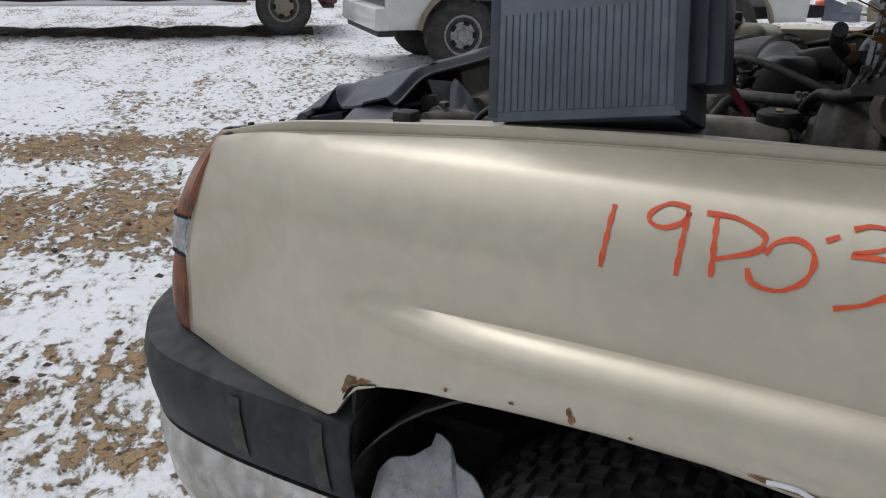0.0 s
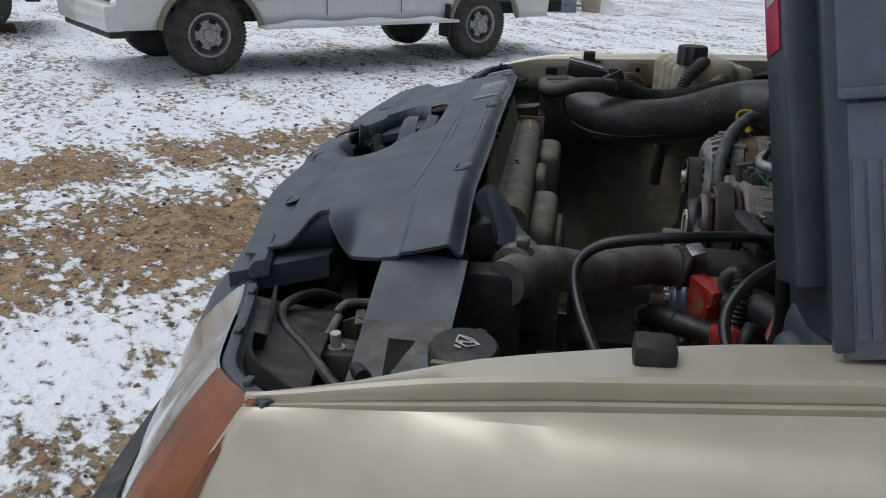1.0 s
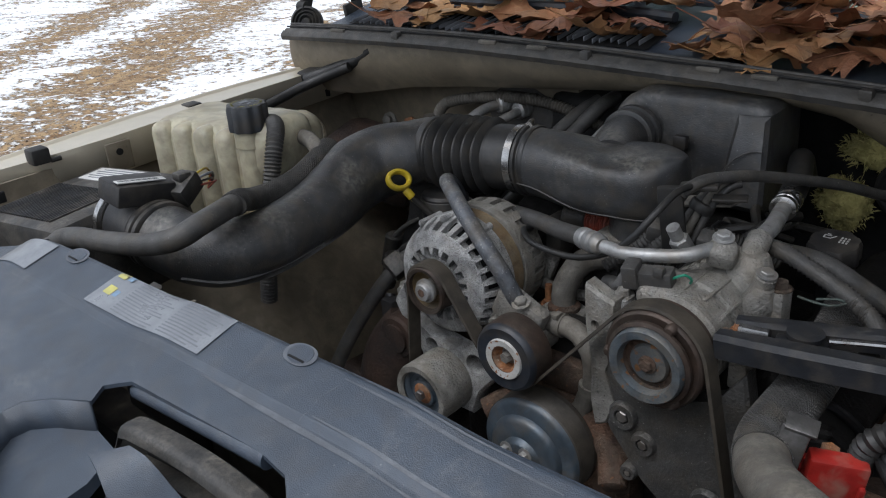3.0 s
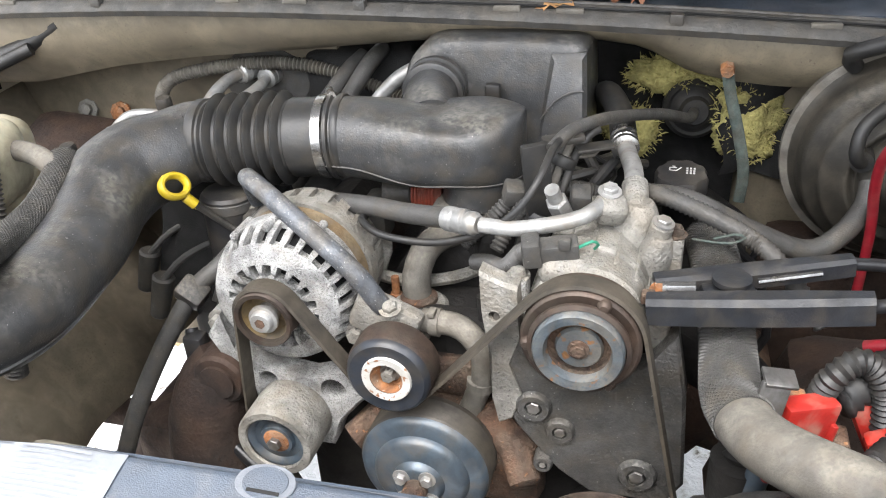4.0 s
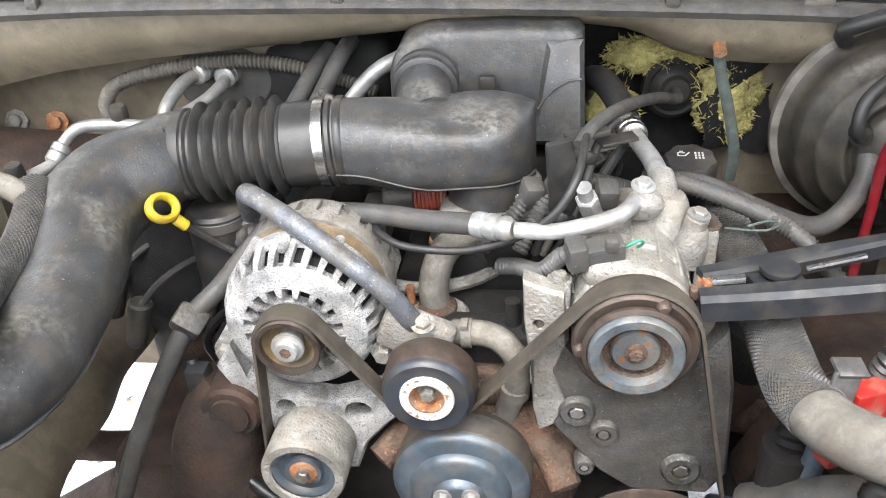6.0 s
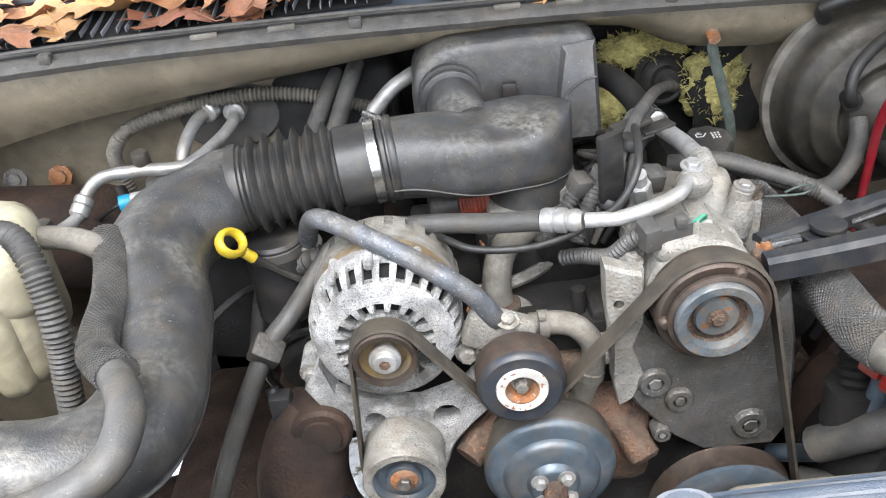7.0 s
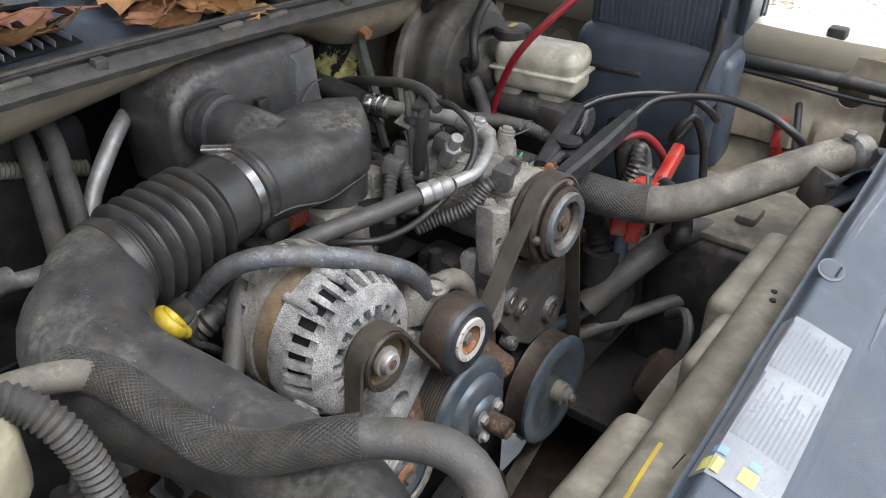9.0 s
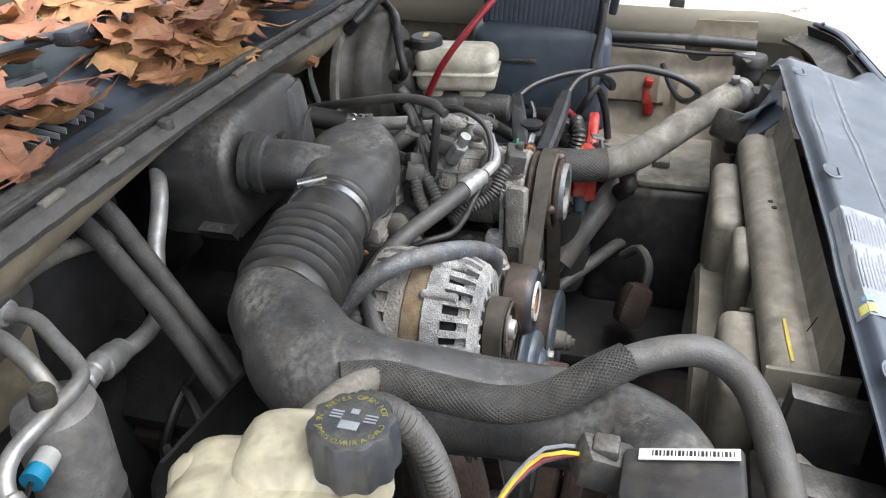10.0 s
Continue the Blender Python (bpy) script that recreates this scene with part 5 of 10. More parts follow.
    b.tube([(-0.09, 0.166, 1.163), (0.0, 0.170, 1.167), (0.09, 0.174, 1.170)], 0.0085, 12)
    part("guard_lip", b, "cover", hd, "rounded dusty lip")
    for x, y, z, h, a in ((0.0, 0.052, 1.105, 0.085, 10), (0.014, 0.055, 1.098, 0.075, 2), (0.030, 0.058, 1.09, 0.06, -8), (0.046, 0.060, 1.082, 0.05, 18), (0.062, 0.052, 1.08, 0.05, -16), (-0.018, 0.046, 1.088, 0.055, 20)):
        b = B().box((x, y, z), (0.009, 0.016, h), 0.004, rot=pose(0, 0, 0, a, -18, a * 2))
        part("latch_finger", b, "grime", th, "dirty hood latch finger")
    b = B().tube([(-0.02, 0.02, 1.075), (0.01, 0.03, 1.085), (0.035, 0.028, 1.085)], 0.006, 8)
    part("latch_rod", b, "plastic_dusty", th)
    b = B().tube([(0.06, 0.06, 1.08), (0.08, 0.055, 1.10), (0.095, 0.06, 1.10)], 0.005, 8)
    part("latch_spring", b, "plastic_dusty", th)
    b = B().box((-0.04, -0.014, 1.082), (0.045, 0.024, 0.03), 0.003)
    part("stop_block", b, "cover", th)
    # dark tray added below so the latch opening looks shaded
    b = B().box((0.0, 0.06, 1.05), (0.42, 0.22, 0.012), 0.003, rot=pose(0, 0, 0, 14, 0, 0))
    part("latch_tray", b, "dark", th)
    # short arched wall where the driver's end curves up
    b = B()
    arc = [(0.5055, 0.05 + 0.009 * k) for k in range(9)]
    b.rings([[(x, y, cov_z(x, y) - 0.001) for x, y in arc], [(x - 0.012, y, min(1.098 + 0.1 * (y - 0.05), cov_z(x, y) - 0.003)) for x, y in arc]], closed=False)
    ob = part("notch_wall", b, "cover", th)
    md = ob.modifiers.new("thickness", "SOLIDIFY")
    md.thickness = 0.003
    return th


radiator_cover()

# end pieces between the cover and the headlamps
for sgn in (1, -1):
    en = thing("header_end_panel", (0.62 if sgn > 0 else mirror_x(0.62, 0.15), 0.15, 1.05), "grey plastic end panel beside the radiator cover", "panel", "header end panels")

    def X(x, y):
        return x if sgn > 0 else mirror_x(x, y)

    b = B()
    b.grid(lambda u, v: (X(0.585 + 0.17 * u + 0.004 * v, 0.2), 0.203 + 0.090 * v - 0.004 * u, 1.138 + 0.006 * v - 0.088 * u + 0.003 * math.sin(7 * u + 4 * v)), 14, 8, 0.004)
    flap = part("flap", b, "cover", en, "creased slate flap")
    # the flap's square hole is painted as a dark patch
    b = B()
    b.grid(lambda u, v: (X(0.686 + 0.055 * u, 0.25), 0.232 + 0.026 * v + 0.004 * u, 1.138 - 0.088 * (0.101 + 0.055 * u) / 0.17 + 0.007), 4, 4, 0.002)
    part("opening", b, "dark", flap)
    b = B()
    b.grid(lambda u, v: (X(0.662 + 0.085 * u, 0.25), 0.2035 + 0.083 * v - 0.003 * u, 1.138 - 0.088 * (0.077 + 0.085 * u) / 0.17 + 0.006 * v + 0.003 * math.sin(7 * (0.077 + 0.085 * u) / 0.17 + 4 * v) + 0.0012), 12, 10)
    part("dirt_film", b, "plastic_dusty", flap, "dried dirt on the lower flap")
    b = B()
    b.grid(lambda u, v: (X(0.42 + (0.125 - 0.03 * v) * u, 0.05), -0.012 + 0.132 * v + 0.02 * u * (1 - v), 1.086 + 0.022 * v - 0.003 * u), 12, 10, 0.028)
    part("corner_block", b, "cover", en)
    b = B()
    b.grid(lambda u, v: (X(0.50 + 0.115 * u, 0.0), 0.022 + 0.02 * u - 0.05 * sm(0.0, 0.35, v) - 0.012 * v, 1.079 - 0.014 * u - 0.022 * sm(0.0, 0.35, v) - 0.235 * max(0.0, v - 0.25)), 8, 14, 0.012, (0, 1, 0))
    part("nose_piece", b, "cover", en)
    b = B()
    b.grid(lambda u, v: (X(0.56 + 0.26 * u, 0.2), 0.06 + 0.28 * v, 1.015 + 0.012 * math.sin(5 * u + 3 * v)), 8, 8, 0.006)
    part("shelf", b, "shroud", en)
    b = B()
    b.prism([(0, 0), (0.05, 0.004), (0.058, 0.03), (0.03, 0.034), (0.004, 0.02)], pose(X(0.61, 0.17), 0.165, 1.052, 90, 0, 60), 0.006, 0.001)
    b.box((X(0.62, 0.19), 0.190, 1.06), (0.026, 0.012, 0.05), 0.003, rot=pose(0, 0, 0, 8, 12, 10))
    b.box((X(0.645, 0.16), 0.155, 1.058), (0.020, 0.085, 0.008), 0.002, rot=pose(0, 0, 0, 4, 6, -14))
    b.box((X(0.688, 0.185), 0.182, 1.03), (0.030, 0.040, 0.08), 0.004, rot=pose(0, 0, 0, 0, -14, 8))
    b.box((X(0.735, 0.18), 0.178, 1.035), (0.060, 0.028, 0.006), 0.002, rot=pose(0, 0, 0, 6, 22, 0))
    part("lamp_bracket", b, "plastic_dusty", en, "dusty lamp adjuster bracket")
    b = B()
    b.tube([(X(0.602, 0.16), 0.156, 1.074), (X(0.593, 0.16), 0.164, 1.082), (X(0.584, 0.19), 0.19, 1.081), (X(0.576, 0.21), 0.209, 1.080)], 0.0045, 10)
    part("adjuster_lever", b, "hose_tan", en, "pale bent lever")
    b = B()
    b.cyl((X(0.622, 0.163), 0.163, 1.078), (X(0.662, 0.163), 0.163, 1.074), 0.005, n=14)
    part("adjuster", b, "hose_tan", en)
    b = B()
    b.cyl((X(0.668, 0.174), 0.174, 1.066), (X(0.670, 0.174), 0.174, 1.084), 0.0055, n=10)
    b.cyl((X(0.668, 0.174), 0.174, 1.066), (X(0.668, 0.174), 0.174, 1.068), 0.009, n=14)
    part("adjuster_bolt", b, "white", en, "pale nylon adjuster bolt")
    b = B()
    b.cyl((X(0.705, 0.205), 0.204, 1.066), (X(0.728, 0.218), 0.218, 1.070), 0.008, n=14)
    part("stub", b, "plastic", en)
    b = B()
    b.tube([(X(0.536, 0.134), 0.137, 1.06), (X(0.575, 0.12), 0.121, 1.082), (X(0.62, 0.108), 0.107, 1.088), (X(0.655, 0.112), 0.113, 1.090), (X(0.69, 0.135), 0.134, 1.090), (X(0.722, 0.162), 0.162, 1.090), (X(0.775, 0.202), 0.200, 1.092), (X(0.815, 0.235), 0.232, 1.092)], 0.0052, 8)
    part("lamp_cable", b, "plastic_dusty", en)
    b = B()
    b.tube([(X(0.60, 0.2), 0.196, 1.07), (X(0.63, 0.2), 0.197, 1.05), (X(0.68, 0.2), 0.20, 1.02), (X(0.70, 0.2), 0.20, 0.99)], 0.003, 6)
    part("thin_wire", b, "wire", en)

# washer reservoir cap on its neck
wc = thing("washer_reservoir", (0.735, 0.312, 1.0), "black washer fluid cap with a white windscreen symbol", "reservoir")
b = B()
b.cyl((0.735, 0.312, 1.02), (0.735, 0.312, 1.106), 0.025, n=24)
part("neck", b, "plastic", wc)
b = B()
b.lathe((0.735, 0.312, 1.098), (0.1, 0, 1), [(0.031, 0), (0.032, 0.004), (0.032, 0.018), (0.029, 0.022), (0.0, 0.023)], 36)
b.box((0.706, 0.320, 1.116), (0.016, 0.016, 0.008), 0.003, rot=pose(0, 0, 0, 0, -12, 40))
cap = part("cap", b, "plastic", wc)
m = pose(0.7365, 0.312, 1.1220, 0, 5.7, 62)
b = B()
for p, q in (((-0.011, 0.007), (0.011, 0.007)), ((-0.011, 0.007), (-0.006, -0.004)), ((0.011, 0.007), (0.006, -0.004)), ((-0.006, -0.004), (0.006, -0.004)), ((-0.007, -0.003), (0.005, 0.005)), ((-0.004, 0.0), (0.0, -0.003))):
    b.tube([m @ Vector((*p, 0)), m @ Vector((*q, 0))], 0.0009, 5, flat=0.4)
b.tube([m @ Vector((-0.012, 0.007, 0)), m @ Vector((0, 0.0105, 0)), m @ Vector((0.012, 0.007, 0))], 0.0008, 5, flat=0.4)
b.box(m @ Vector((0, -0.010, 0)), (0.006, 0.003, 0.0006), 0.0002, rot=m)
part("symbol", b, "white", cap, "white windscreen washer symbol")

# fan shroud and radiator top behind the cover
sh = thing("fan_shroud", (0.05, 0.33, 0.6), "dirt-coated plastic radiator fan shroud with a yellow chalk mark", "fan shroud")
b = B()
rows = []
for k in range(25):
    x = -0.255 + 0.585 * k / 24
    q = YAW * x
    rows.append([(x, 0.270 + q, 1.172), (x, 0.275 + q, 1.150), (x, 0.281 + q, 1.124), (x, 0.302 + q, 1.112), (x, 0.318 + q, 1.095), (x, 0.324 + q, 1.05), (x, 0.327 + q, 0.70), (x, 0.315 + q, 0.70), (x, 0.312 + q, 1.05), (x, 0.290 + q, 1.10), (x, 0.266 + q, 1.13)])
b.rings(rows)
part("top_rail", b, "shroud", sh)
for x0, x1 in ((-0.47, -0.262), (0.336, 0.53)):
    b = B().box(((x0 + x1) / 2, 0.315, 0.86), (x1 - x0, 0.02, 0.34), 0.006)
    part("side_wall", b, "plastic", sh)
b = B().box((-0.258, 0.282, 1.088), (0.006, 0.085, 0.085), 0.002)
part("end_plate", b, "shroud", sh)
b = B()
b.grid(lambda u, v: (0.336 + 0.13 * u, 0.335 - 0.055 * v - 0.03 * u * (1 - v), 1.098 + 0.055 * v + 0.022 * u), 6, 6, 0.004)
part("end_panel", b, "cover", sh, "blue-grey end panel")
for x, w, y1, z0, z1 in ((-0.175, 0.145, 0.368, 0.93, 1.092), (0.03, 0.105, 0.346, 0.99, 1.10), (0.205, 0.20, 0.366, 0.92, 1.088)):
    b = B().box((x, (0.320 + y1) / 2 + YAW * x, (z0 + z1) / 2), (w, y1 - 0.320, z1 - z0), 0.016, seg=3)
    part("bulge", b, "shroud", sh)
b = B()
b.lathe((0.04, 0.328, 0.76), (0, 1, 0), [(0.25, 0), (0.255, 0.02), (0.255, 0.05), (0.242, 0.055), (0.242, 0.0)], 64, cap=False)
part("fan_ring", b, "shroud", sh)
b = B()
b.tube([(-0.254, 0.303 + YAW * -0.254, 1.100), (-0.1, 0.303 + YAW * -0.1, 1.100), (0.1, 0.303 + YAW * 0.1, 1.100), (0.33, 0.303 + YAW * 0.33, 1.099)], 0.0255, 20)
part("rail_bead", b, "shroud", sh)
for x in (-0.08, 0.09):
    b = B().box((x, 0.330 + YAW * x, 1.02), (0.007, 0.02, 0.11), 0.002)
    part("rib", b, "shroud", sh)
b = B().box((-0.19, 0.279, 1.139), (0.0015, 0.001, 0.02), 0.0003, rot=pose(0, 0, 0, 20, 0, 0))
part("mould_line", b, "dark", sh)
b = B().tube([(-0.238, 0.298, 1.1258), (-0.20, 0.3005, 1.1262), (-0.167, 0.302, 1.1260)], 0.0020, 5, flat=0.3)
part("chalk_mark", b, "yellow", sh, "yellow paint mark")
for x, y in ((0.086, 0.300), (0.102, 0.304)):
    b = B().cyl((x, y, 1.112), (x, y, 1.1262), 0.0035, n=10)
    part("hole", b, "dark", sh)
# brackets at the passenger's end of the shroud
b = B()
b.prism([(0.0, 0.0), (0.06, 0.0), (0.075, 0.03), (0.07, 0.07), (0.0, 0.06)], pose(-0.315, 0.236, 1.075, 90, 0, 90), 0.022, 0.003)
part("bracket", b, "plastic_dusty", sh)
b = B()
b.prism([(0.0, 0.0), (0.06, 0.0), (0.075, 0.03), (0.07, 0.06), (0.0, 0.05)], pose(-0.415, 0.236, 1.07, 90, 0, 90), 0.035, 0.003)
part("bracket", b, "plastic_dusty", sh)
hexbolt(sh, (-0.29, 0.300, 1.105), (0.3, 1, 0.1), 0.010, 0.014, "steel")
hexbolt(sh, (-0.375, 0.300, 1.105), (1, 0.1, 0.1), 0.014, 0.018, "hose_tan")

br = thing("radiator_bracket", (0.50, 0.30, 1.0), "folded steel radiator support bracket", "bracket")
b = B()
b.grid(lambda u, v: (0.375 + 0.075 * u, 0.288 + 0.03 * v + 0.05 * u * v, 1.165 - 0.05 * u - 0.03 * v * v), 8, 6, 0.004)
part("strap", b, "cover", br, "bent grey strap")
b = B()
b.box((0.43, 0.335, 1.09), (0.085, 0.045, 0.05), 0.006, rot=pose(0, 0, 0, 25, 10, 35))
part("wedge", b, "plastic_dusty", br)
b = B()
b.box((0.475, 0.292, 1.125), (0.028, 0.03, 0.05), 0.006, rot=pose(0, 0, 0, 10, 0, 20))
part("clip_block", b, "plastic", br)
b = B()
b.box((0.545, 0.318, 1.06), (0.04, 0.06, 0.12), 0.008)
part("tank_end", b, "plastic", br)

# ---- engine core ----
eng = thing("engine", (0.02, 0.85, 0.45), "grimy iron engine block with cast aluminium front cover", "engine")
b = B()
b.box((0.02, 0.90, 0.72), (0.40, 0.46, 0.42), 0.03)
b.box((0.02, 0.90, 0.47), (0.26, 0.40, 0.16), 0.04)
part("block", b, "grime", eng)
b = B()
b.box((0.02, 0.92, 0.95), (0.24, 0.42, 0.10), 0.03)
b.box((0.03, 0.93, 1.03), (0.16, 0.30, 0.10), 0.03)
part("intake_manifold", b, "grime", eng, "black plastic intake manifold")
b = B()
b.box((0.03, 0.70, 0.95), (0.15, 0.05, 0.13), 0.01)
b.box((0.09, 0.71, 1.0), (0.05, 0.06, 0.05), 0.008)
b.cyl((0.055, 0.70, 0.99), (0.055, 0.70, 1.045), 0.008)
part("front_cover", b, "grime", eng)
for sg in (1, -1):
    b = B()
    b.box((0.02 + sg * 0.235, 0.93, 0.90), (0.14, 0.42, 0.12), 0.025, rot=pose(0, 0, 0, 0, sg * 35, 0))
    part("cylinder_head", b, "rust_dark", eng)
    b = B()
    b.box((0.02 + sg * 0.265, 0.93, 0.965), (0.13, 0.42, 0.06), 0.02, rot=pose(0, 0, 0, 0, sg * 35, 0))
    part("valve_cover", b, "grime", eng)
    b = B()
    for k in range(4):
        y = 0.76 + 0.11 * k
        b.tube([(0.02 + sg * 0.25, y, 0.86), (0.02 + sg * 0.32, y, 0.84), (0.02 + sg * 0.345, y + 0.03, 0.80)], 0.024, 10)
    b.tube([(0.02 + sg * 0.345, 0.72, 0.80), (0.02 + sg * 0.35, 0.95, 0.79), (0.02 + sg * 0.35, 1.15, 0.75)], 0.03, 12)
    part("exhaust_manifold", b, "rust", eng, "rusty exhaust manifold")
    for k in range(4):
        y = 0.74 + 0.11 * k
        b = B().tube([(0.02 + sg * 0.22, y, 0.99), (0.02 + sg * 0.30, y + 0.01, 0.985), (0.02 + sg * 0.35, y + 0.02, 0.93), (0.02 + sg * 0.34, y + 0.02, 0.89)], 0.006, 8)
        part("plug_wire", b, "wire", eng)
# rusty lug and lump at lower passenger side, timing cover rust
b = B()
b.tube([(-0.25, 0.66, 0.95), (-0.272, 0.645, 0.905), (-0.285, 0.64, 0.85), (-0.275, 0.63, 0.79), (-0.235, 0.62, 0.74), (-0.17, 0.62, 0.70)], lambda t: 0.042 + 0.016 * math.sin(3.1 * t), 16)
b.cyl((-0.245, 0.612, 0.945), (-0.245, 0.67, 0.945), 0.034, n=22, ch=0.004)
b.cyl((-0.245, 0.608, 0.945), (-0.245, 0.62, 0.945), 0.022, n=18)
part("mount_bracket", b, "rust_dark", eng, "rusty cast engine mount bracket")
wpb = part("water_pump_body", B().box((0.03, 0.665, 0.86), (0.20, 0.05, 0.14), 0.02), "rust", eng, "rusty water pump housing")
part("outlet_boss", B().lathe((0.095, 0.655, 0.885), (0.35, -0.6, -0.5), [(0.030, -0.03), (0.027, 0.0), (0.020, 0.012), (0.018, 0.05), (0.012, 0.054), (0.0, 0.054)], 18, cap=False), "rust", wpb)
part("inlet_boss", B().lathe((-0.055, 0.655, 0.90), (-0.5, -0.5, -0.3), [(0.030, -0.03), (0.026, 0.0), (0.020, 0.015), (0.017, 0.05), (0.0, 0.052)], 18, cap=False), "rust", wpb)
part("flange", B().box((0.02, 0.672, 0.955), (0.09, 0.03, 0.05), 0.012), "rust", wpb)
# EGR pipe
b = B()
b.tube([(-0.03, 0.728, 1.0), (-0.034, 0.735, 1.04), (-0.022, 0.76, 1.07), (0.01, 0.79, 1.075), (0.05, 0.80, 1.07), (0.08, 0.80, 1.06)], 0.017, 14)
part("egr_pipe", b, "hose_tan", eng, "rust-streaked metal crossover pipe")
b = B()
b.cyl((-0.028, 0.722, 0.985), (-0.028, 0.722, 1.012), 0.034, n=24, ch=0.004)
b.cyl((-0.028, 0.722, 0.94), (-0.028, 0.722, 0.985), 0.031, n=24)
part("thermostat_housing", b, "alu_tan", eng)
b = B().lathe((-0.03, 0.727, 1.012), (0, 0, 1), [(0.022, 0), (0.022, 0.005), (0.018, 0.008)], 20)
part("pipe_collar", b, "rust", eng)
hexbolt(eng, (-0.061, 0.735, 1.005), (0, 0, 1), 0.008, 0.008, "rust_bright")
b = B().cyl((-0.061, 0.735, 1.01), (-0.061, 0.735, 1.035), 0.005, n=10)
part("stud", b, "rust_bright", eng)
# throttle body, coil and small linkages below the duct
tb = thing("throttle_unit", (0.03, 0.85, 1.03), "cast aluminium throttle unit with rusty linkage on the engine", "throttle")
b = B()
b.cyl((0.035, 0.85, 1.05), (0.035, 0.85, 1.115), 0.046, n=28, ch=0.003)
b.box((0.02, 0.835, 1.08), (0.11, 0.07, 0.03), 0.006)
b.box((0.075, 0.82, 1.095), (0.03, 0.03, 0.04), 0.005)
b.box((-0.005, 0.81, 1.065), (0.05, 0.03, 0.03), 0.006)
part("housing", b, "alu_tan", tb)
b = B()
b.tube([(-0.068 + 0.036 * k / 128, 0.845 + 0.0155 * math.cos(2 * math.pi * k / 16), 1.09 + 0.0155 * math.sin(2 * math.pi * k / 16)) for k in range(129)], 0.0021, 6, raw=True)
b.cyl((-0.068, 0.845, 1.09), (-0.030, 0.845, 1.09), 0.0135, n=20)
part("spring", b, "coil_red", tb, "red-brown return spring")
b = B()
b.cyl((-0.105, 0.845, 1.088), (-0.066, 0.845, 1.09), 0.022, 0.019, n=20, ch=0.003)
b.box((-0.115, 0.84, 1.06), (0.03, 0.04, 0.06), 0.008)
part("sensor", b, "plastic_dusty", tb)
b = B()
b.tube([(-0.045, 0.82, 1.062), (-0.03, 0.80, 1.058), (-0.005, 0.80, 1.062), (0.01, 0.815, 1.07)], 0.004, 8)
b.box((-0.02, 0.805, 1.055), (0.055, 0.012, 0.004), 0.001, rot=pose(0, 0, 0, 0, 0, 8))
b.cyl((-0.018, 0.80, 1.056), (-0.018, 0.80, 1.07), 0.009, n=12)
part("linkage", b, "rust_bright", tb)
b = B()
b.box((-0.135, 0.80, 1.05), (0.012, 0.01, 0.1), 0.002)
b.box((-0.10, 0.78, 1.03), (0.03, 0.03, 0.05), 0.006, rot=pose(0, 0, 0, 0, 20, 20))
b.tube([(-0.13, 0.775, 1.02), (-0.06, 0.76, 1.015), (0.0, 0.77, 1.02), (0.04, 0.79, 1.03)], 0.008, 8)
part("bracket", b, "alu_tan", tb)

# ---- belt drive ----
YB = 0.608
ALT = (-0.159, 1.055)
IDL = (-0.023, 1.005)
CMP = (0.173, 1.072)
TEN = (-0.158, 0.906)
YA = 0.021
PSP = (0.206, 0.772)
WPP = (0.004, 0.870)
CRK = (0.0, 0.66)

alt = thing("alternator", (ALT[0], 0.68, 0.95), "corroded aluminium alternator with finned housing and rusty stator band", "alternator")
ax = Vector((0, 1, 0))
o = Vector((ALT[0], YA, ALT[1]))
b = B()
b.lathe(o, ax, [(0.0180, 0.6040), (0.0368, 0.6020), (0.0433, 0.5980), (0.0649, 0.6010), (0.0736, 0.6080), (0.0801, 0.6220), (0.0833, 0.6360), (0.0833, 0.6600), (0.0758, 0.6600), (0.0758, 0.6370), (0.0682, 0.6200), (0.0433, 0.6140), (0.0180, 0.6140)], 72, cap=False)
b.rings([[o + Vector((0, 0.604, 0)) + Vector((math.cos(a), 0, math.sin(a))) * 0.018 for a in np.linspace(0, 2 * math.pi, 72, endpoint=False)],
         [o + Vector((0, 0.614, 0)) + Vector((math.cos(a), 0, math.sin(a))) * 0.018 for a in np.linspace(0, 2 * math.pi, 72, endpoint=False)]], True, False)
front = part("front_housing", b, "alu", alt, "white-corroded cast aluminium")
cu = B()
for k in range(18):
    a = 2 * math.pi * (k + 0.5) / 18
    d = Vector((math.cos(a), 0, math.sin(a)))
    t = Vector((-math.sin(a), 0, math.cos(a)))
    R = Matrix((d, Vector((0, 1, 0)), t)).transposed()
    cu.box(o + Vector((0, 0.607, 0)) + d * 0.0440, (0.0170, 0.04, 0.0104), 0.0, R)
cut(front, cu)
cu = B()
for k in range(28):
    a = 2 * math.pi * (k + 0.5) / 28
    if -1.25 < (a if a < math.pi else a - 2 * math.pi) + math.pi / 2 < 0.0 and k % 3 == 0:
        continue
    d = Vector((math.cos(a), 0, math.sin(a)))
    t = Vector((-math.sin(a), 0, math.cos(a)))
    R = Matrix((d, Vector((0, 1, 0)), t)).transposed()
    cu.box(o + Vector((0, 0.6235, 0)) + d * 0.0800, (0.022, 0.031, 0.0104), 0.0, R)
cut(front, cu)
b = B()
b.lathe(o, ax, [(0.0779, 0.6600), (0.0795, 0.6620), (0.0795, 0.6840), (0.0779, 0.6860)], 56)
part("stator", b, "stator", alt, "tan laminated stator band")
b = B()
b.lathe(o, ax, [(0.0714, 0.6860), (0.0822, 0.6860), (0.0833, 0.6940), (0.0833, 0.7200), (0.0790, 0.7340), (0.0649, 0.7400), (0.0000, 0.7420)], 64)
rear = part("rear_housing", b, "alu_tan", alt)
cu = B()
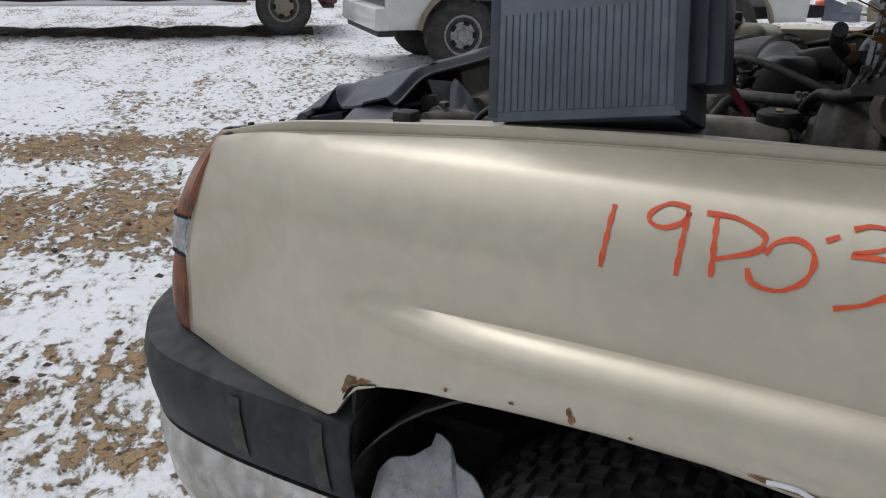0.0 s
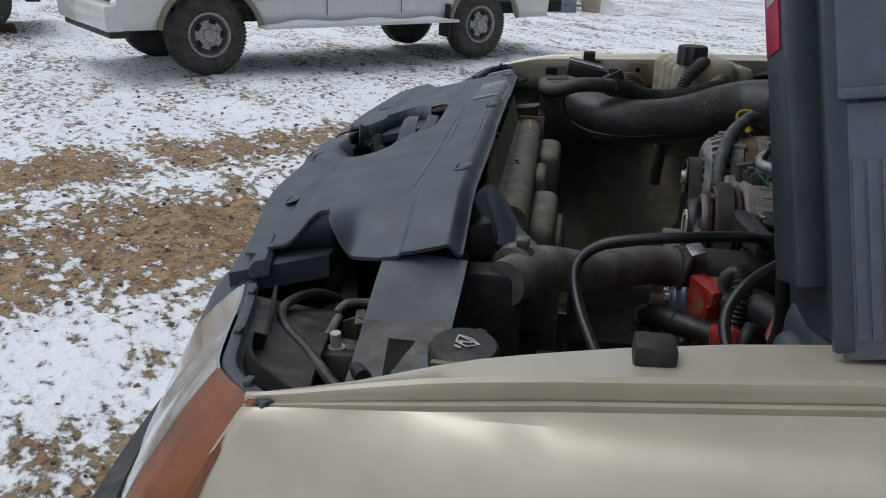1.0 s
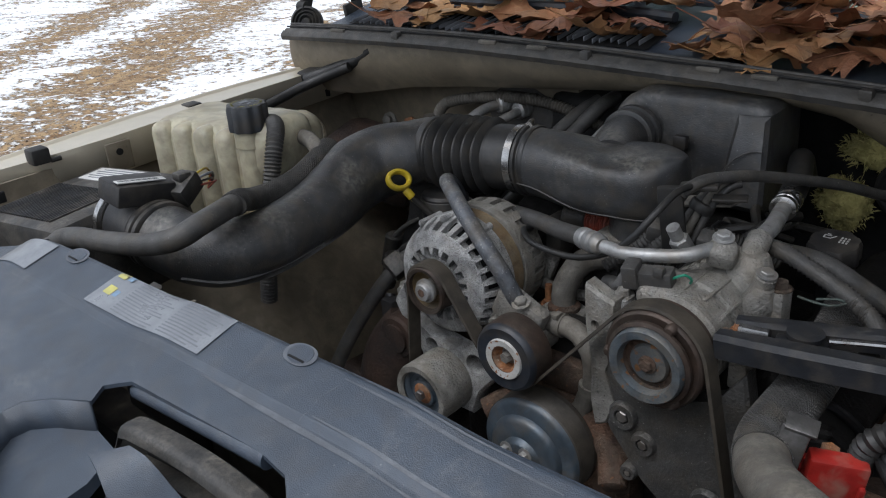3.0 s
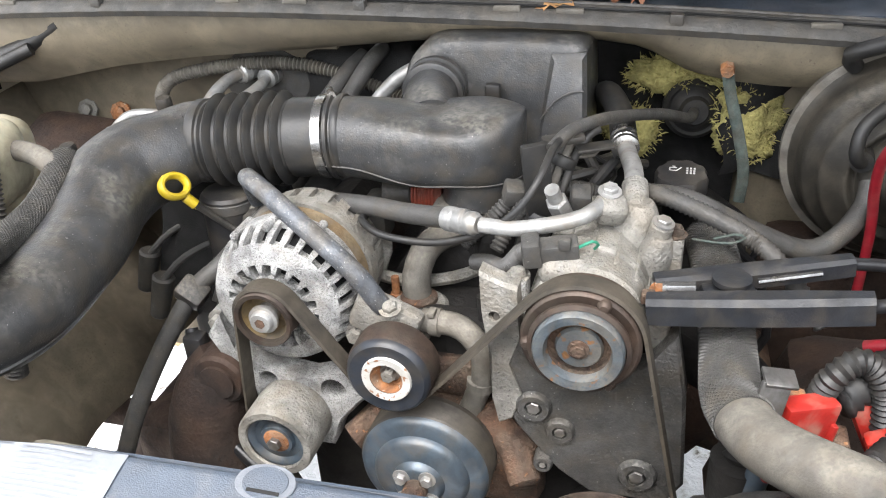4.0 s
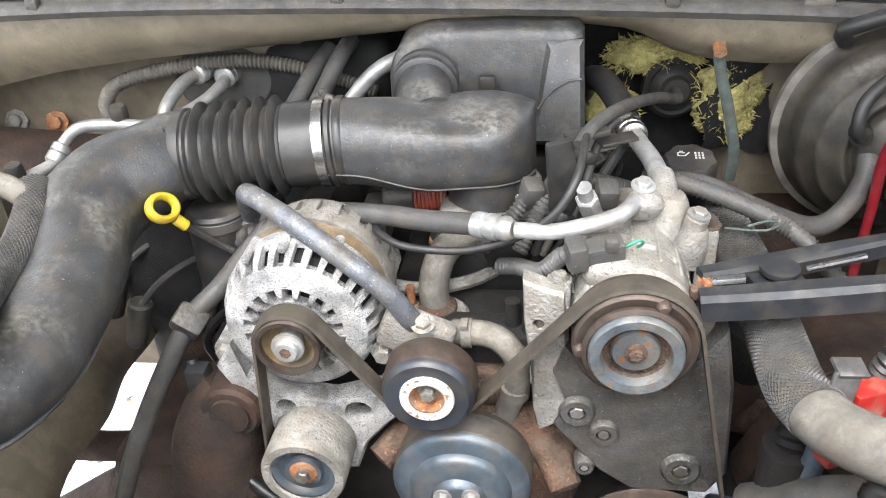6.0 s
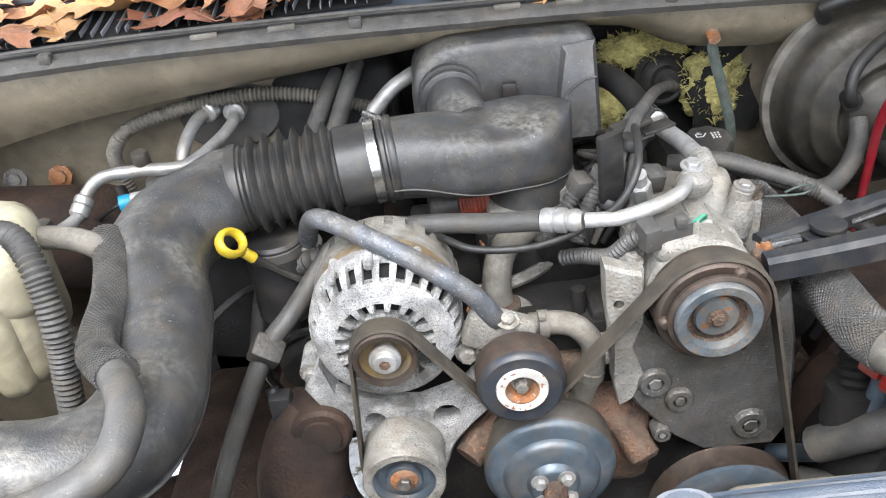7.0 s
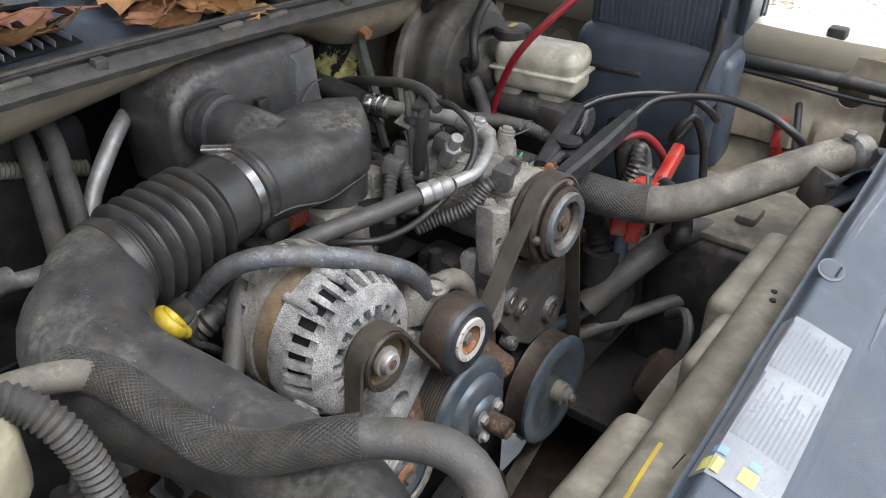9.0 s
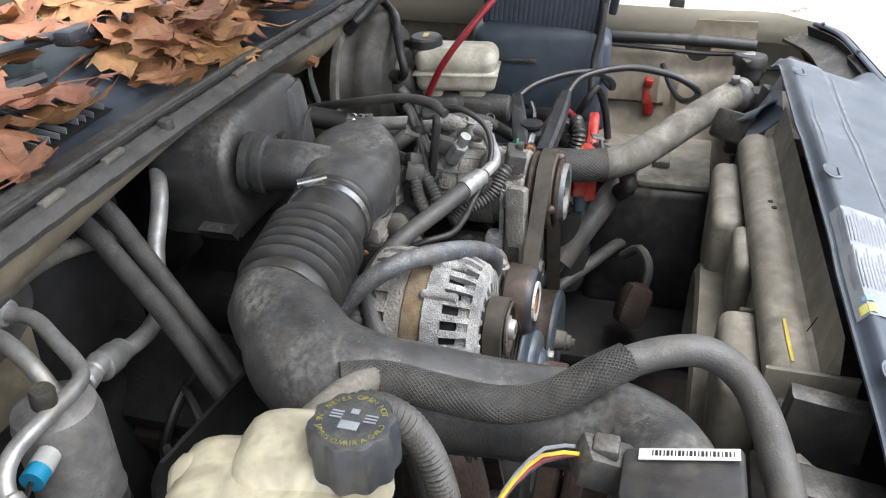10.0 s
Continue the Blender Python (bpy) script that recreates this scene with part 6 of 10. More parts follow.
for k in range(22):
    a = 2 * math.pi * k / 22
    d = Vector((math.cos(a), 0, math.sin(a)))
    t = Vector((-math.sin(a), 0, math.cos(a)))
    R = Matrix((d, Vector((0, 1, 0)), t)).transposed()
    cu.box(o + Vector((0, 0.717, 0)) + d * 0.084, (0.016, 0.028, 0.010), 0.0, R)
cut(rear, cu)
b = B()
b.lathe(o, ax, [(0.0595, 0.6160), (0.0714, 0.6300), (0.0736, 0.6820), (0.0671, 0.7320)], 40)
for k in range(20):
    a = 2 * math.pi * k / 20
    d = Vector((math.cos(a), 0, math.sin(a)))
    b.tube([o + Vector((0, 0.632, 0)) + d * 0.067, o + Vector((0, 0.644, 0)) + d * 0.073, o + Vector((0, 0.656, 0)) + d * 0.069], 0.004, 6)
part("winding_core", b, "dark", alt)
b = B()
b.lathe(o, ax, [(0.0275, 0.575), (0.0255, 0.583), (0.022, 0.589), (0.012, 0.591)], 44, cap=False)
pl = part("pulley_bowl", b, "yellow", alt, "ochre stained pulley recess")
pl.data.materials[0] = mat("ochre_stained_steel", (0.30, 0.215, 0.10), (0.15, 0.125, 0.095), 22, 0.55, 0.4, 0.2, 300, spread=0.08)
b = B()
prof = [(0.0265, 0.577), (0.0275, 0.572), (0.0322, 0.571), (0.0335, 0.5735)]
for k in range(6):
    prof += [(0.0305, 0.5755 + 0.004 * k), (0.0322, 0.5775 + 0.004 * k)]
prof += [(0.0335, 0.600), (0.032, 0.603), (0.02, 0.618)]
b.lathe(o, ax, prof, 48, cap=False)
part("pulley", b, "pulley_brown", alt)
b = B()
b.lathe(o + Vector((0, 0.566, 0)), ax, [(0.006, 0.0), (0.0110, 0.0), (0.0122, 0.002), (0.0128, 0.007), (0.0165, 0.0075), (0.0165, 0.012), (0.0125, 0.013), (0.0125, 0.03)], 24)
part("pulley_nut", b, "alu_clean", alt)
b = B().cyl(o + Vector((0, 0.5655, 0)), o + Vector((0, 0.58, 0)), 0.006, n=6)
part("shaft_tip", b, "rust", alt)
for a, rr in ((207, 0.098), (335, 0.092), (95, 0.083), (60, 0.083), (125, 0.083)):
    d = Vector((math.cos(radians(a)), 0, math.sin(radians(a))))
    b = B()
    b.cyl(o + d * rr + Vector((0, 0.622, 0)), o + d * rr + Vector((0, 0.665, 0)), 0.0135 if rr > 0.088 else 0.005, n=18, ch=0.002)
    part("lug", b, "alu", alt)
    if rr > 0.088:
        hexbolt(alt, o + d * rr + Vector((0, 0.623, 0)), (0, -1, 0), 0.0095, 0.012, "alu_tan")

# cast bracket below the alternator, with the tensioner
ab = thing("accessory_bracket", (-0.12, 0.63, 0.85), "corroded cast aluminium accessory bracket", "bracket")
b = B()
mm = Matrix(((1, 0, 0, 0), (0, 0, -1, 0.655), (0, 1, 0, 0), (0, 0, 0, 1)))
b.prism([(-0.255, 1.0), (-0.235, 1.03), (-0.225, 0.985), (-0.19, 0.965), (-0.13, 0.958), (-0.08, 0.975), (-0.052, 1.01), (-0.035, 1.0), (-0.045, 0.96), (-0.075, 0.93), (-0.10, 0.90), (-0.115, 0.86), (-0.20, 0.86), (-0.208, 0.93), (-0.235, 0.96)], mm, 0.03, 0.004)
bp = part("casting", b, "alu", ab)
cu = B()
for x, z, rx, rz in ((-0.185, 0.948, 0.012, 0.009), (-0.105, 0.945, 0.016, 0.011)):
    cu.lathe((x, 0.60, z), (0, 1, 0), [(rx, 0), (rx, 0.08)], 20)
cut(bp, cu)
b = B()
b.cyl((-0.158, 0.626, 0.906), (-0.158, 0.665, 0.906), 0.038, n=36, ch=0.003)
part("tensioner_arm", b, "hose_tan", ab)
b = B()
ot = Vector((TEN[0], 0.004, TEN[1]))
b.lathe(ot, ax, [(0.034, 0.566), (0.0355, 0.563), (0.0435, 0.563), (0.0455, 0.567), (0.0455, 0.622), (0.0435, 0.625), (0.030, 0.625)], 48, cap=False)
tp = part("tensioner_pulley", b, "alu_tan", ab)
b = B()
b.lathe(ot, ax, [(0.0, 0.572), (0.012, 0.572), (0.013, 0.569), (0.019, 0.569), (0.021, 0.574), (0.028, 0.574), (0.032, 0.569), (0.0345, 0.568), (0.0345, 0.585)], 44, cap=False)
part("tensioner_face", b, "pulley_blue", tp)
b = B().lathe(ot + Vector((0, 0.573, 0)), (0, -1, 0), [(0.0155, 0), (0.0155, 0.004), (0.01, 0.007)], 24)
part("washer", b, "rust_bright", tp)
hexbolt(tp, ot + Vector((0, 0.566, 0)), (0, -1, 0), 0.008, 0.006, "steel", False)

# idler
idl = thing("idler_pulley", (IDL[0], 0.59, 0.95), "smooth black idler pulley with a rusty white hub", "pulley")
oi_ = Vector((IDL[0], 0.02, IDL[1]))
b = B()
b.lathe(oi_, ax, [(0.026, 0.568), (0.041, 0.566), (0.0445, 0.569), (0.0458, 0.574), (0.030, 0.574)], 52, cap=False)
part("face", b, "wiper", idl)
b = B()
b.lathe(oi_, ax, [(0.0455, 0.5735), (0.0472, 0.577), (0.0472, 0.604), (0.0455, 0.606), (0.02, 0.606)], 52, cap=False)
part("running_surface", b, "pulley_brown", idl)
b = B()
b.lathe(oi_, ax, [(0.018, 0.5655), (0.0265, 0.5645), (0.0275, 0.567), (0.0275, 0.572)], 44, cap=False)
part("hub_ring", b, "hub_white", idl)
b = B()
b.lathe(oi_, ax, [(0.0, 0.580), (0.010, 0.580), (0.0135, 0.576), (0.0185, 0.567)], 36, cap=False)
part("hub_well", b, "rust_bright", idl)
hexbolt(idl, oi_ + Vector((0, 0.580, 0)), (0, -1, 0), 0.0078, 0.012, "alu_tan")
b = B()
b.box((-0.040, 0.645, 1.040), (0.075, 0.024, 0.05), 0.008, rot=pose(0, 0, 0, 0, 24, 0))
b.cyl((-0.023, 0.627, 1.005), (-0.023, 0.68, 1.005), 0.022)
part("arm", b, "alu_tan", idl)
hexbolt(idl, (-0.030, 0.634, 1.060), (0, -0.3, 1), 0.0085, 0.007, "alu_tan")

# water pump pulley
wp = thing("water_pump_pulley", (WPP[0], 0.6, 0.79), "blue-grey stamped water pump pulley with a rusty shaft", "pulley")
ow = Vector((WPP[0], 0, WPP[1]))
b = B()
b.lathe(ow, ax, [(0.0, 0.572), (0.022, 0.572), (0.026, 0.574), (0.030, 0.582), (0.048, 0.584), (0.053, 0.588), (0.055, 0.594), (0.066, 0.596), (0.0715, 0.599), (0.074, 0.604)], 64, cap=False)
part("dish", b, "pulley_blue", wp)
b = B()
prof = [(0.074, 0.604), (0.0755, 0.606)]
for k in range(7):
    prof += [(0.0725, 0.6085 + 0.004 * k), (0.0750, 0.6105 + 0.004 * k)]
prof += [(0.0755, 0.640), (0.07, 0.642), (0.03, 0.642)]
b.lathe(ow, ax, prof, 64, cap=False)
part("groove_band", b, "belt", wp)
for k in range(4):
    a = radians(50 + 90 * k)
    hexbolt(wp, ow + Vector((0.021 * math.cos(a), 0.573, 0.021 * math.sin(a))), (0, -1, 0), 0.0068, 0.008, "alu_clean")
b = B()
b.lathe(ow, ax, [(0.0, 0.545), (0.007, 0.545), (0.009, 0.542), (0.0125, 0.542), (0.0135, 0.546), (0.0135, 0.573)], 24, cap=False)
part("shaft", b, "rust", wp)

# power steering pulley and crank damper
ps = thing("power_steering_pulley", (PSP[0], 0.6, 0.67), "blue-grey power steering pulley", "pulley")
op = Vector((PSP[0], 0, PSP[1]))
b = B()
b.lathe(op, ax, [(0.012, 0.588), (0.055, 0.588), (0.06, 0.585), (0.081, 0.585), (0.0855, 0.588), (0.086, 0.593), (0.07, 0.595)], 60, cap=False)
part("disc", b, "pulley_blue", ps)
b = B()
b.lathe(op, ax, [(0.0855, 0.593), (0.084, 0.597), (0.0835, 0.62), (0.085, 0.624), (0.06, 0.626)], 60, cap=False)
part("rim", b, "pulley_brown", ps)
b = B().lathe(op, ax, [(0.0, 0.556), (0.006, 0.556), (0.007, 0.562), (0.0115, 0.563), (0.0125, 0.57), (0.017, 0.572), (0.018, 0.589)], 22, cap=False)
part("hub", b, "hose_tan", ps)
b = B()
b.cyl((PSP[0], 0.63, PSP[1]), (PSP[0], 0.76, PSP[1]), 0.055, n=28, ch=0.006)
part("pump_body", b, "grime", ps)
ck = thing("crank_pulley", (CRK[0], 0.6, 0.55), "black crankshaft damper pulley", "pulley")
oc = Vector((CRK[0], 0, CRK[1]))
b = B()
b.lathe(oc, ax, [(0.0, 0.585), (0.03, 0.585), (0.04, 0.595), (0.07, 0.595), (0.085, 0.588), (0.09, 0.592), (0.09, 0.625), (0.0, 0.63)], 56)
part("damper", b, "grime", ck)

# A/C compressor
cp = thing("ac_compressor", (CMP[0], 0.68, 0.98), "grey cast aluminium air-conditioning compressor with a rusty clutch", "compressor")
oc = Vector((CMP[0], 0.008, CMP[1]))
b = B()
prof = [(0.045, 0.588), (0.0545, 0.586), (0.057, 0.588), (0.0580, 0.592)]
for k in range(6):
    prof += [(0.0556, 0.5945 + 0.0042 * k), (0.0578, 0.5965 + 0.0042 * k)]
prof += [(0.0583, 0.621), (0.055, 0.624), (0.045, 0.624)]
b.lathe(oc, ax, prof, 60, cap=False)
part("clutch_pulley", b, "pulley_brown", cp)
b = B()
b.lathe(oc, ax, [(0.0445, 0.588), (0.049, 0.583), (0.049, 0.579), (0.0445, 0.577), (0.043, 0.590)], 52, cap=False)
part("clutch_ring", b, "pulley_brown", cp, "rust-streaked clutch ring")
b = B()
b.lathe(oc, ax, [(0.0300, 0.580), (0.0325, 0.571), (0.0415, 0.570), (0.0435, 0.573), (0.0435, 0.584)], 52, cap=False)
part("clutch_plate", b, "clutch", cp)
b = B()
b.lathe(oc, ax, [(0.0, 0.582), (0.014, 0.582), (0.022, 0.586), (0.030, 0.586), (0.0325, 0.578)], 44, cap=False)
part("clutch_well", b, "rust", cp)
b = B()
b.lathe(oc, ax, [(0.0, 0.5795), (0.008, 0.5795), (0.021, 0.5795), (0.023, 0.583)], 40, cap=False)
part("clutch_hub", b, "clutch", cp)
hexbolt(cp, oc + Vector((0, 0.579, 0)), (0, -1, 0), 0.0072, 0.006, "rust")
for a in (65, 185, 305):
    d = Vector((math.cos(radians(a)), 0, math.sin(radians(a))))
    b = B().lathe(oc + d * 0.0505 + Vector((0, 0.583, 0)), (0, -1, 0), [(0.0075, -0.006), (0.0065, 0), (0.004, 0.003), (0.0, 0.0035)], 14, cap=False)
    part("rivet", b, "pulley_brown", cp)
b = B()
b.lathe(oc, ax, [(0.03, 0.625), (0.054, 0.627), (0.058, 0.632), (0.058, 0.665), (0.0545, 0.667), (0.0545, 0.674), (0.0585, 0.676), (0.0585, 0.725), (0.055, 0.728), (0.055, 0.735), (0.0575, 0.737), (0.0575, 0.79), (0.05, 0.80), (0.0, 0.802)], 48, cap=False)
b.box((0.152, 0.67, 1.118), (0.055, 0.07, 0.03), 0.012, seg=3)
part("housing", b, "alu_tan", cp)
b = B().lathe((0.205, 0.745, 1.085), (0.10, 0.02, 1), [(0.036, 0), (0.034, 0.02), (0.026, 0.045), (0.020, 0.06), (0.016, 0.066), (0.0, 0.068)], 28, cap=False)
part("port_boss", b, "alu_tan", cp)
b = B().lathe((0.228, 0.72, 1.09), (0.25, -0.1, 1), [(0.020, 0), (0.018, 0.02), (0.013, 0.036), (0.011, 0.04), (0.0, 0.041)], 24, cap=False)
part("port_boss", b, "alu_tan", cp)
for k in range(7):
    a = radians(15 + 25 * k)
    d = Vector((math.cos(a), 0, math.sin(a)))
    b = B().box(oc + d * 0.058 + Vector((0, 0.70, 0)), (0.004, 0.10, 0.004), 0.001, rot=pose(0, 0, 0, 0, -math.degrees(a), 0))
    part("rib", b, "alu_tan", cp)
b = B()
b.box((0.185, 0.722, 1.152), (0.032, 0.030, 0.028), 0.009, rot=pose(0, 0, 0, 25, 10, 25), seg=3)
b.tube([(0.205, 0.775, 1.155), (0.207, 0.758, 1.150), (0.206, 0.745, 1.140)], 0.014, 16)
b.cyl((0.231, 0.722, 1.112), (0.238, 0.719, 1.142), 0.012, n=18, ch=0.003)
part("manifold_block", b, "alu_tan", cp, "grey aluminium hose manifold block")
hexbolt(cp, (0.183, 0.728, 1.168), (0.1, -0.2, 1), 0.0085, 0.008, "alu_clean")
hexbolt(cp, (0.238, 0.719, 1.142), (0.2, -0.1, 1), 0.008, 0.006, "alu_clean")
# electrical connector with a green wire
b = B()
b.box((0.135, 0.652, 1.137), (0.055, 0.022, 0.022), 0.003, rot=pose(0, 0, 0, 8, -6, 12))
b.box((0.118, 0.645, 1.14), (0.018, 0.026, 0.028), 0.003, rot=pose(0, 0, 0, 8, -6, 12))
b.box((0.15, 0.646, 1.15), (0.012, 0.01, 0.012), 0.002)
part("connector", b, "hose", cp, "grey electrical connector")
b = B().tube([(0.162, 0.655, 1.142), (0.175, 0.655, 1.15), (0.18, 0.662, 1.143), (0.176, 0.668, 1.135)], 0.0016, 6)
part("green_wire", b, "green", cp)
# mounting posts and the large bracket
cb = thing("compressor_bracket", (0.18, 0.64, 0.84), "grimy cast compressor mounting bracket", "bracket")
b = B()
mm = Matrix(((1, 0, 0, 0), (0, 0, -1, 0.655), (0, 1, 0, 0), (0, 0, 0, 1)))
b.prism([(0.082, 1.085), (0.076, 1.02), (0.08, 0.972), (0.105, 0.93), (0.125, 0.905), (0.15, 0.875), (0.185, 0.85), (0.265, 0.85), (0.282, 0.88), (0.275, 1.0), (0.262, 1.07), (0.235, 1.03), (0.173, 1.005), (0.12, 1.03)], mm, 0.028, 0.004)
pl = part("casting", b, "bracket", cb)
for x, z, r in ((0.134, 0.886, 0.011), (0.234, 0.888, 0.021), (0.152, 0.935, 0.016), (0.124, 0.963, 0.019)):
    b = B().lathe((x, 0.63, z), (0, -1, 0), [(r, -0.01), (r, 0.006), (r * 0.85, 0.01), (r * 0.5, 0.01), (r * 0.5, 0.002), (0.0, 0.002)], 24, cap=False)
    part("boss", b, "bracket", cb)
    hexbolt(cb, (x, 0.628, z), (0, -1, 0), r * 0.42, 0.008, "steel", False)
b = B()
ma = Matrix(((1, 0, 0, 0), (0, 0, -1, 0.650), (0, 1, 0, 0), (0, 0, 0, 1)))
b.prism([(0.069, 1.122), (0.092, 1.112), (0.108, 1.108), (0.112, 1.05), (0.100, 1.012), (0.113, 0.972), (0.100, 0.940), (0.086, 0.932), (0.079, 0.965), (0.077, 1.02), (0.070, 1.075)], ma, 0.0255, 0.004)
arm = part("arm", b, "alu_tan", cb, "pale corroded cast arm")
cu = B()
cu.lathe((0.084, 0.60, 1.072), (0, 1, 0), [(0.006, 0), (0.006, 0.07)], 16)
cut(arm, cu)
b = B()
b.box((0.103, 0.652, 1.06), (0.022, 0.026, 0.09), 0.005)
b.box((0.098, 0.665, 1.01), (0.03, 0.04, 0.05), 0.008)
b.box((0.09, 0.71, 0.985), (0.05, 0.12, 0.03), 0.008)
part("left_post", b, "alu", cb)
hexbolt(cb, (0.103, 0.654, 1.104), (0, -0.15, 1), 0.0085, 0.009, "alu_tan")
b = B()
b.box((0.243, 0.665, 1.07), (0.022, 0.03, 0.075), 0.005)
b.box((0.25, 0.73, 1.085), (0.02, 0.03, 0.08), 0.005)
part("right_post", b, "alu_tan", cb)
hexbolt(cb, (0.243, 0.652, 1.104), (0, -0.2, 1), 0.0085, 0.009, "rust_bright")
hexbolt(cb, (0.25, 0.73, 1.124), (0, 0, 1), 0.009, 0.01, "rust")


# serpentine belt round the pulleys
def belt():
    C = [((CRK[0], CRK[1]), 0.090, 1), ((TEN[0], TEN[1]), 0.0455, 1), (ALT, 0.0338, 1), (IDL, 0.0478, -1), (CMP, 0.0592, 1), (PSP, 0.0855, 1)]
    pts = []
    n = len(C)
    tang = []
    for k in range(n):
        (p, r0, s0), (q, r1, s1) = C[k], C[(k + 1) % n]
        p, q = Vector(p), Vector(q)
        d = q - p
        L = d.length
        u = d / L
        nl = Vector((-u.y, u.x))
        # clockwise wheels keep the belt on their left
        c = (s0 * r0 - s1 * r1) / L
        s = math.sqrt(max(0, 1 - c * c))
        nrm = u * c + nl * s
        tang.append((p + nrm * s0 * r0, q + nrm * s1 * r1))
    for k in range(n):
        a_in = tang[k - 1][1]
        a_out = tang[k][0]
        c, r, s = Vector(C[k][0]), C[k][1], C[k][2]
        t0 = math.atan2(a_in.y - c.y, a_in.x - c.x)
        t1 = math.atan2(a_out.y - c.y, a_out.x - c.x)
        if s > 0:
            while t1 > t0:
                t1 -= 2 * math.pi
        else:
            while t1 < t0:
                t1 += 2 * math.pi
        for j in range(17):
            a = t0 + (t1 - t0) * j / 16
            pts.append(Vector((c.x + r * math.cos(a), c.y + r * math.sin(a))))
    b = B()
    rows = []
    m = len(pts)
    for k in range(m + 1):
        p = pts[k % m]
        t = pts[(k + 1) % m] - pts[k - 1 if k < m else -1]
        if k == m:
            t = pts[1] - pts[m - 1]
        t = t.normalized() if t.length > 0 else Vector((1, 0))
        nn = Vector((-t.y, t.x))
        rows.append([(p.x, YB - 0.0115, p.y), (p.x + nn.x * 0.0035, YB - 0.0105, p.y + nn.y * 0.0035), (p.x + nn.x * 0.0035, YB + 0.0105, p.y + nn.y * 0.0035), (p.x, YB + 0.0115, p.y)])
    b.rings(rows, True, False)
    return solid("drive_belt", b, "belt", "worn black serpentine drive belt round the pulleys", "belt")


belt()

# ---- air intake: duct, bellows, elbow and tube to the air cleaner ----
it = thing("air_intake", (-0.2, 0.7, 1.0), "scuffed black intake duct with bellows and a steel clamp", "intake duct")


def hat_section(x):
    """Centre, half-width, half-height and squareness of the duct's section at x."""
    t = sm(-0.14, -0.02, x)
    w = 0.048 + 0.014 * t
    if x > 0.012:
        w *= math.sqrt(max(0.0, 1 - ((x - 0.012) / 0.0625) ** 2))
    return 0.814 + 0.033 * sm(-0.15, 0.03, x), 1.175 - 0.012 * t, max(w, 0.004), 0.048 - 0.005 * t, 2.0 + 1.5 * t


b = B()
rows = []
for k in range(43):
    x = -0.150 + 0.162 * min(k, 24) / 24 + (0.0625 * math.sin(math.pi / 2 * (k - 24) / 18) if k > 24 else 0)
    cy, cz, w, h, e = hat_section(x)
    row = []
    for j in range(40):
        a = 2 * math.pi * j / 40
        ca, sa = math.cos(a), math.sin(a)
        dy = math.copysign(abs(ca) ** (2 / e), ca) * w
        dz = math.copysign(abs(sa) ** (2 / e), sa) * h
        dz += 0.004 * sm(-0.1, 0.0, x) * math.sin(2.5 * ca + 30 * x) * max(0, sa)
        row.append((x, cy + dy, cz + dz))
    rows.append(row)
b.rings(rows)
b.cyl((0.022, 0.847, 1.095), (0.022, 0.847, 1.14), 0.050, n=32)
part("duct", b, "intake", it, "scuffed black moulded duct", 50)
b = B()
seam = []
for k in range(30):
    x = -0.148 + 0.160 * min(k, 15) / 15 + (0.0612 * math.sin(math.pi / 2 * (k - 15) / 14) if k > 15 else 0)
    cy, cz, w, h, e = hat_section(x)
    q = 0.42 + 0.34 * sm(-0.12, -0.03, x)
    dy = -w * (1 - q ** e) ** (1 / e)
    seam.append((x + 0.0006, cy + dy - 0.0004, cz - q * h))
b.tube(seam, 0.0013, 6, raw=True)
part("seam", b, "hose", it, "pale worn moulding seam")
b = B()
b.tube([(-0.045, 0.862, 1.178), (-0.058, 0.90, 1.188), (-0.064, 0.945, 1.190)], 0.034, 24, 0.008)
part("side_branch", b, "intake", it)
b = B()
b.lathe((-0.063, 0.93, 1.19), (-0.06, 1, 0.03), [(0.036, 0), (0.040, 0.002), (0.040, 0.012), (0.036, 0.014), (0.036, 0.02), (0.041, 0.021), (0.041, 0.03)], 32)
part("branch_collar", b, "intake", it)
AXB = Vector((-1, -0.10, -0.055)).normalized()
pc = Vector((-0.150, 0.814, 1.175))
b = B()
b.lathe(pc, AXB, [(0.0485, -0.006), (0.0515, -0.004), (0.0515, 0.0), (0.0488, 0.002)], 48)
b.lathe(pc, AXB, [(0.0485, -0.017), (0.050, -0.015), (0.050, -0.010), (0.0485, -0.008)], 48)
part("cuff_ring", b, "bellows", it)
b = B()
b.lathe(pc, AXB, [(0.0480, 0.003), (0.0502, 0.0035), (0.0502, 0.0145), (0.0480, 0.015)], 48)
bd = part("clamp_band", b, "bright", it, "bright steel hose clamp")
b = B().cyl(pc + AXB * 0.009 + Vector((0.01, 0.0, 0.051)), pc + AXB * 0.009 + Vector((-0.006, 0.03, 0.047)), 0.005, n=12)
part("clamp_screw", b, "bright", bd)
b = B()
prof = [(0.0475, 0.014), (0.0478, 0.05)]
h = 0.052
for k in range(6):
    prof += [(0.0445, h), (0.0460, h + 0.003), (0.0555, h + 0.0072), (0.0572, h + 0.0088), (0.0555, h + 0.0104), (0.0460, h + 0.0142)]
    h += 0.0169
prof += [(0.046, h), (0.049, h + 0.003), (0.049, h + 0.012)]
b.lathe(pc, AXB, prof, 48, cap=False)
part("bellows", b, "bellows", it, "black rubber bellows")
pe = pc + AXB * 0.163
b = B()
b.lathe(pe, AXB, [(0.049, -0.004), (0.0515, -0.002), (0.0515, 0.008), (0.050, 0.010)], 48)
part("elbow_collar", b, "bellows", it)
b = B()
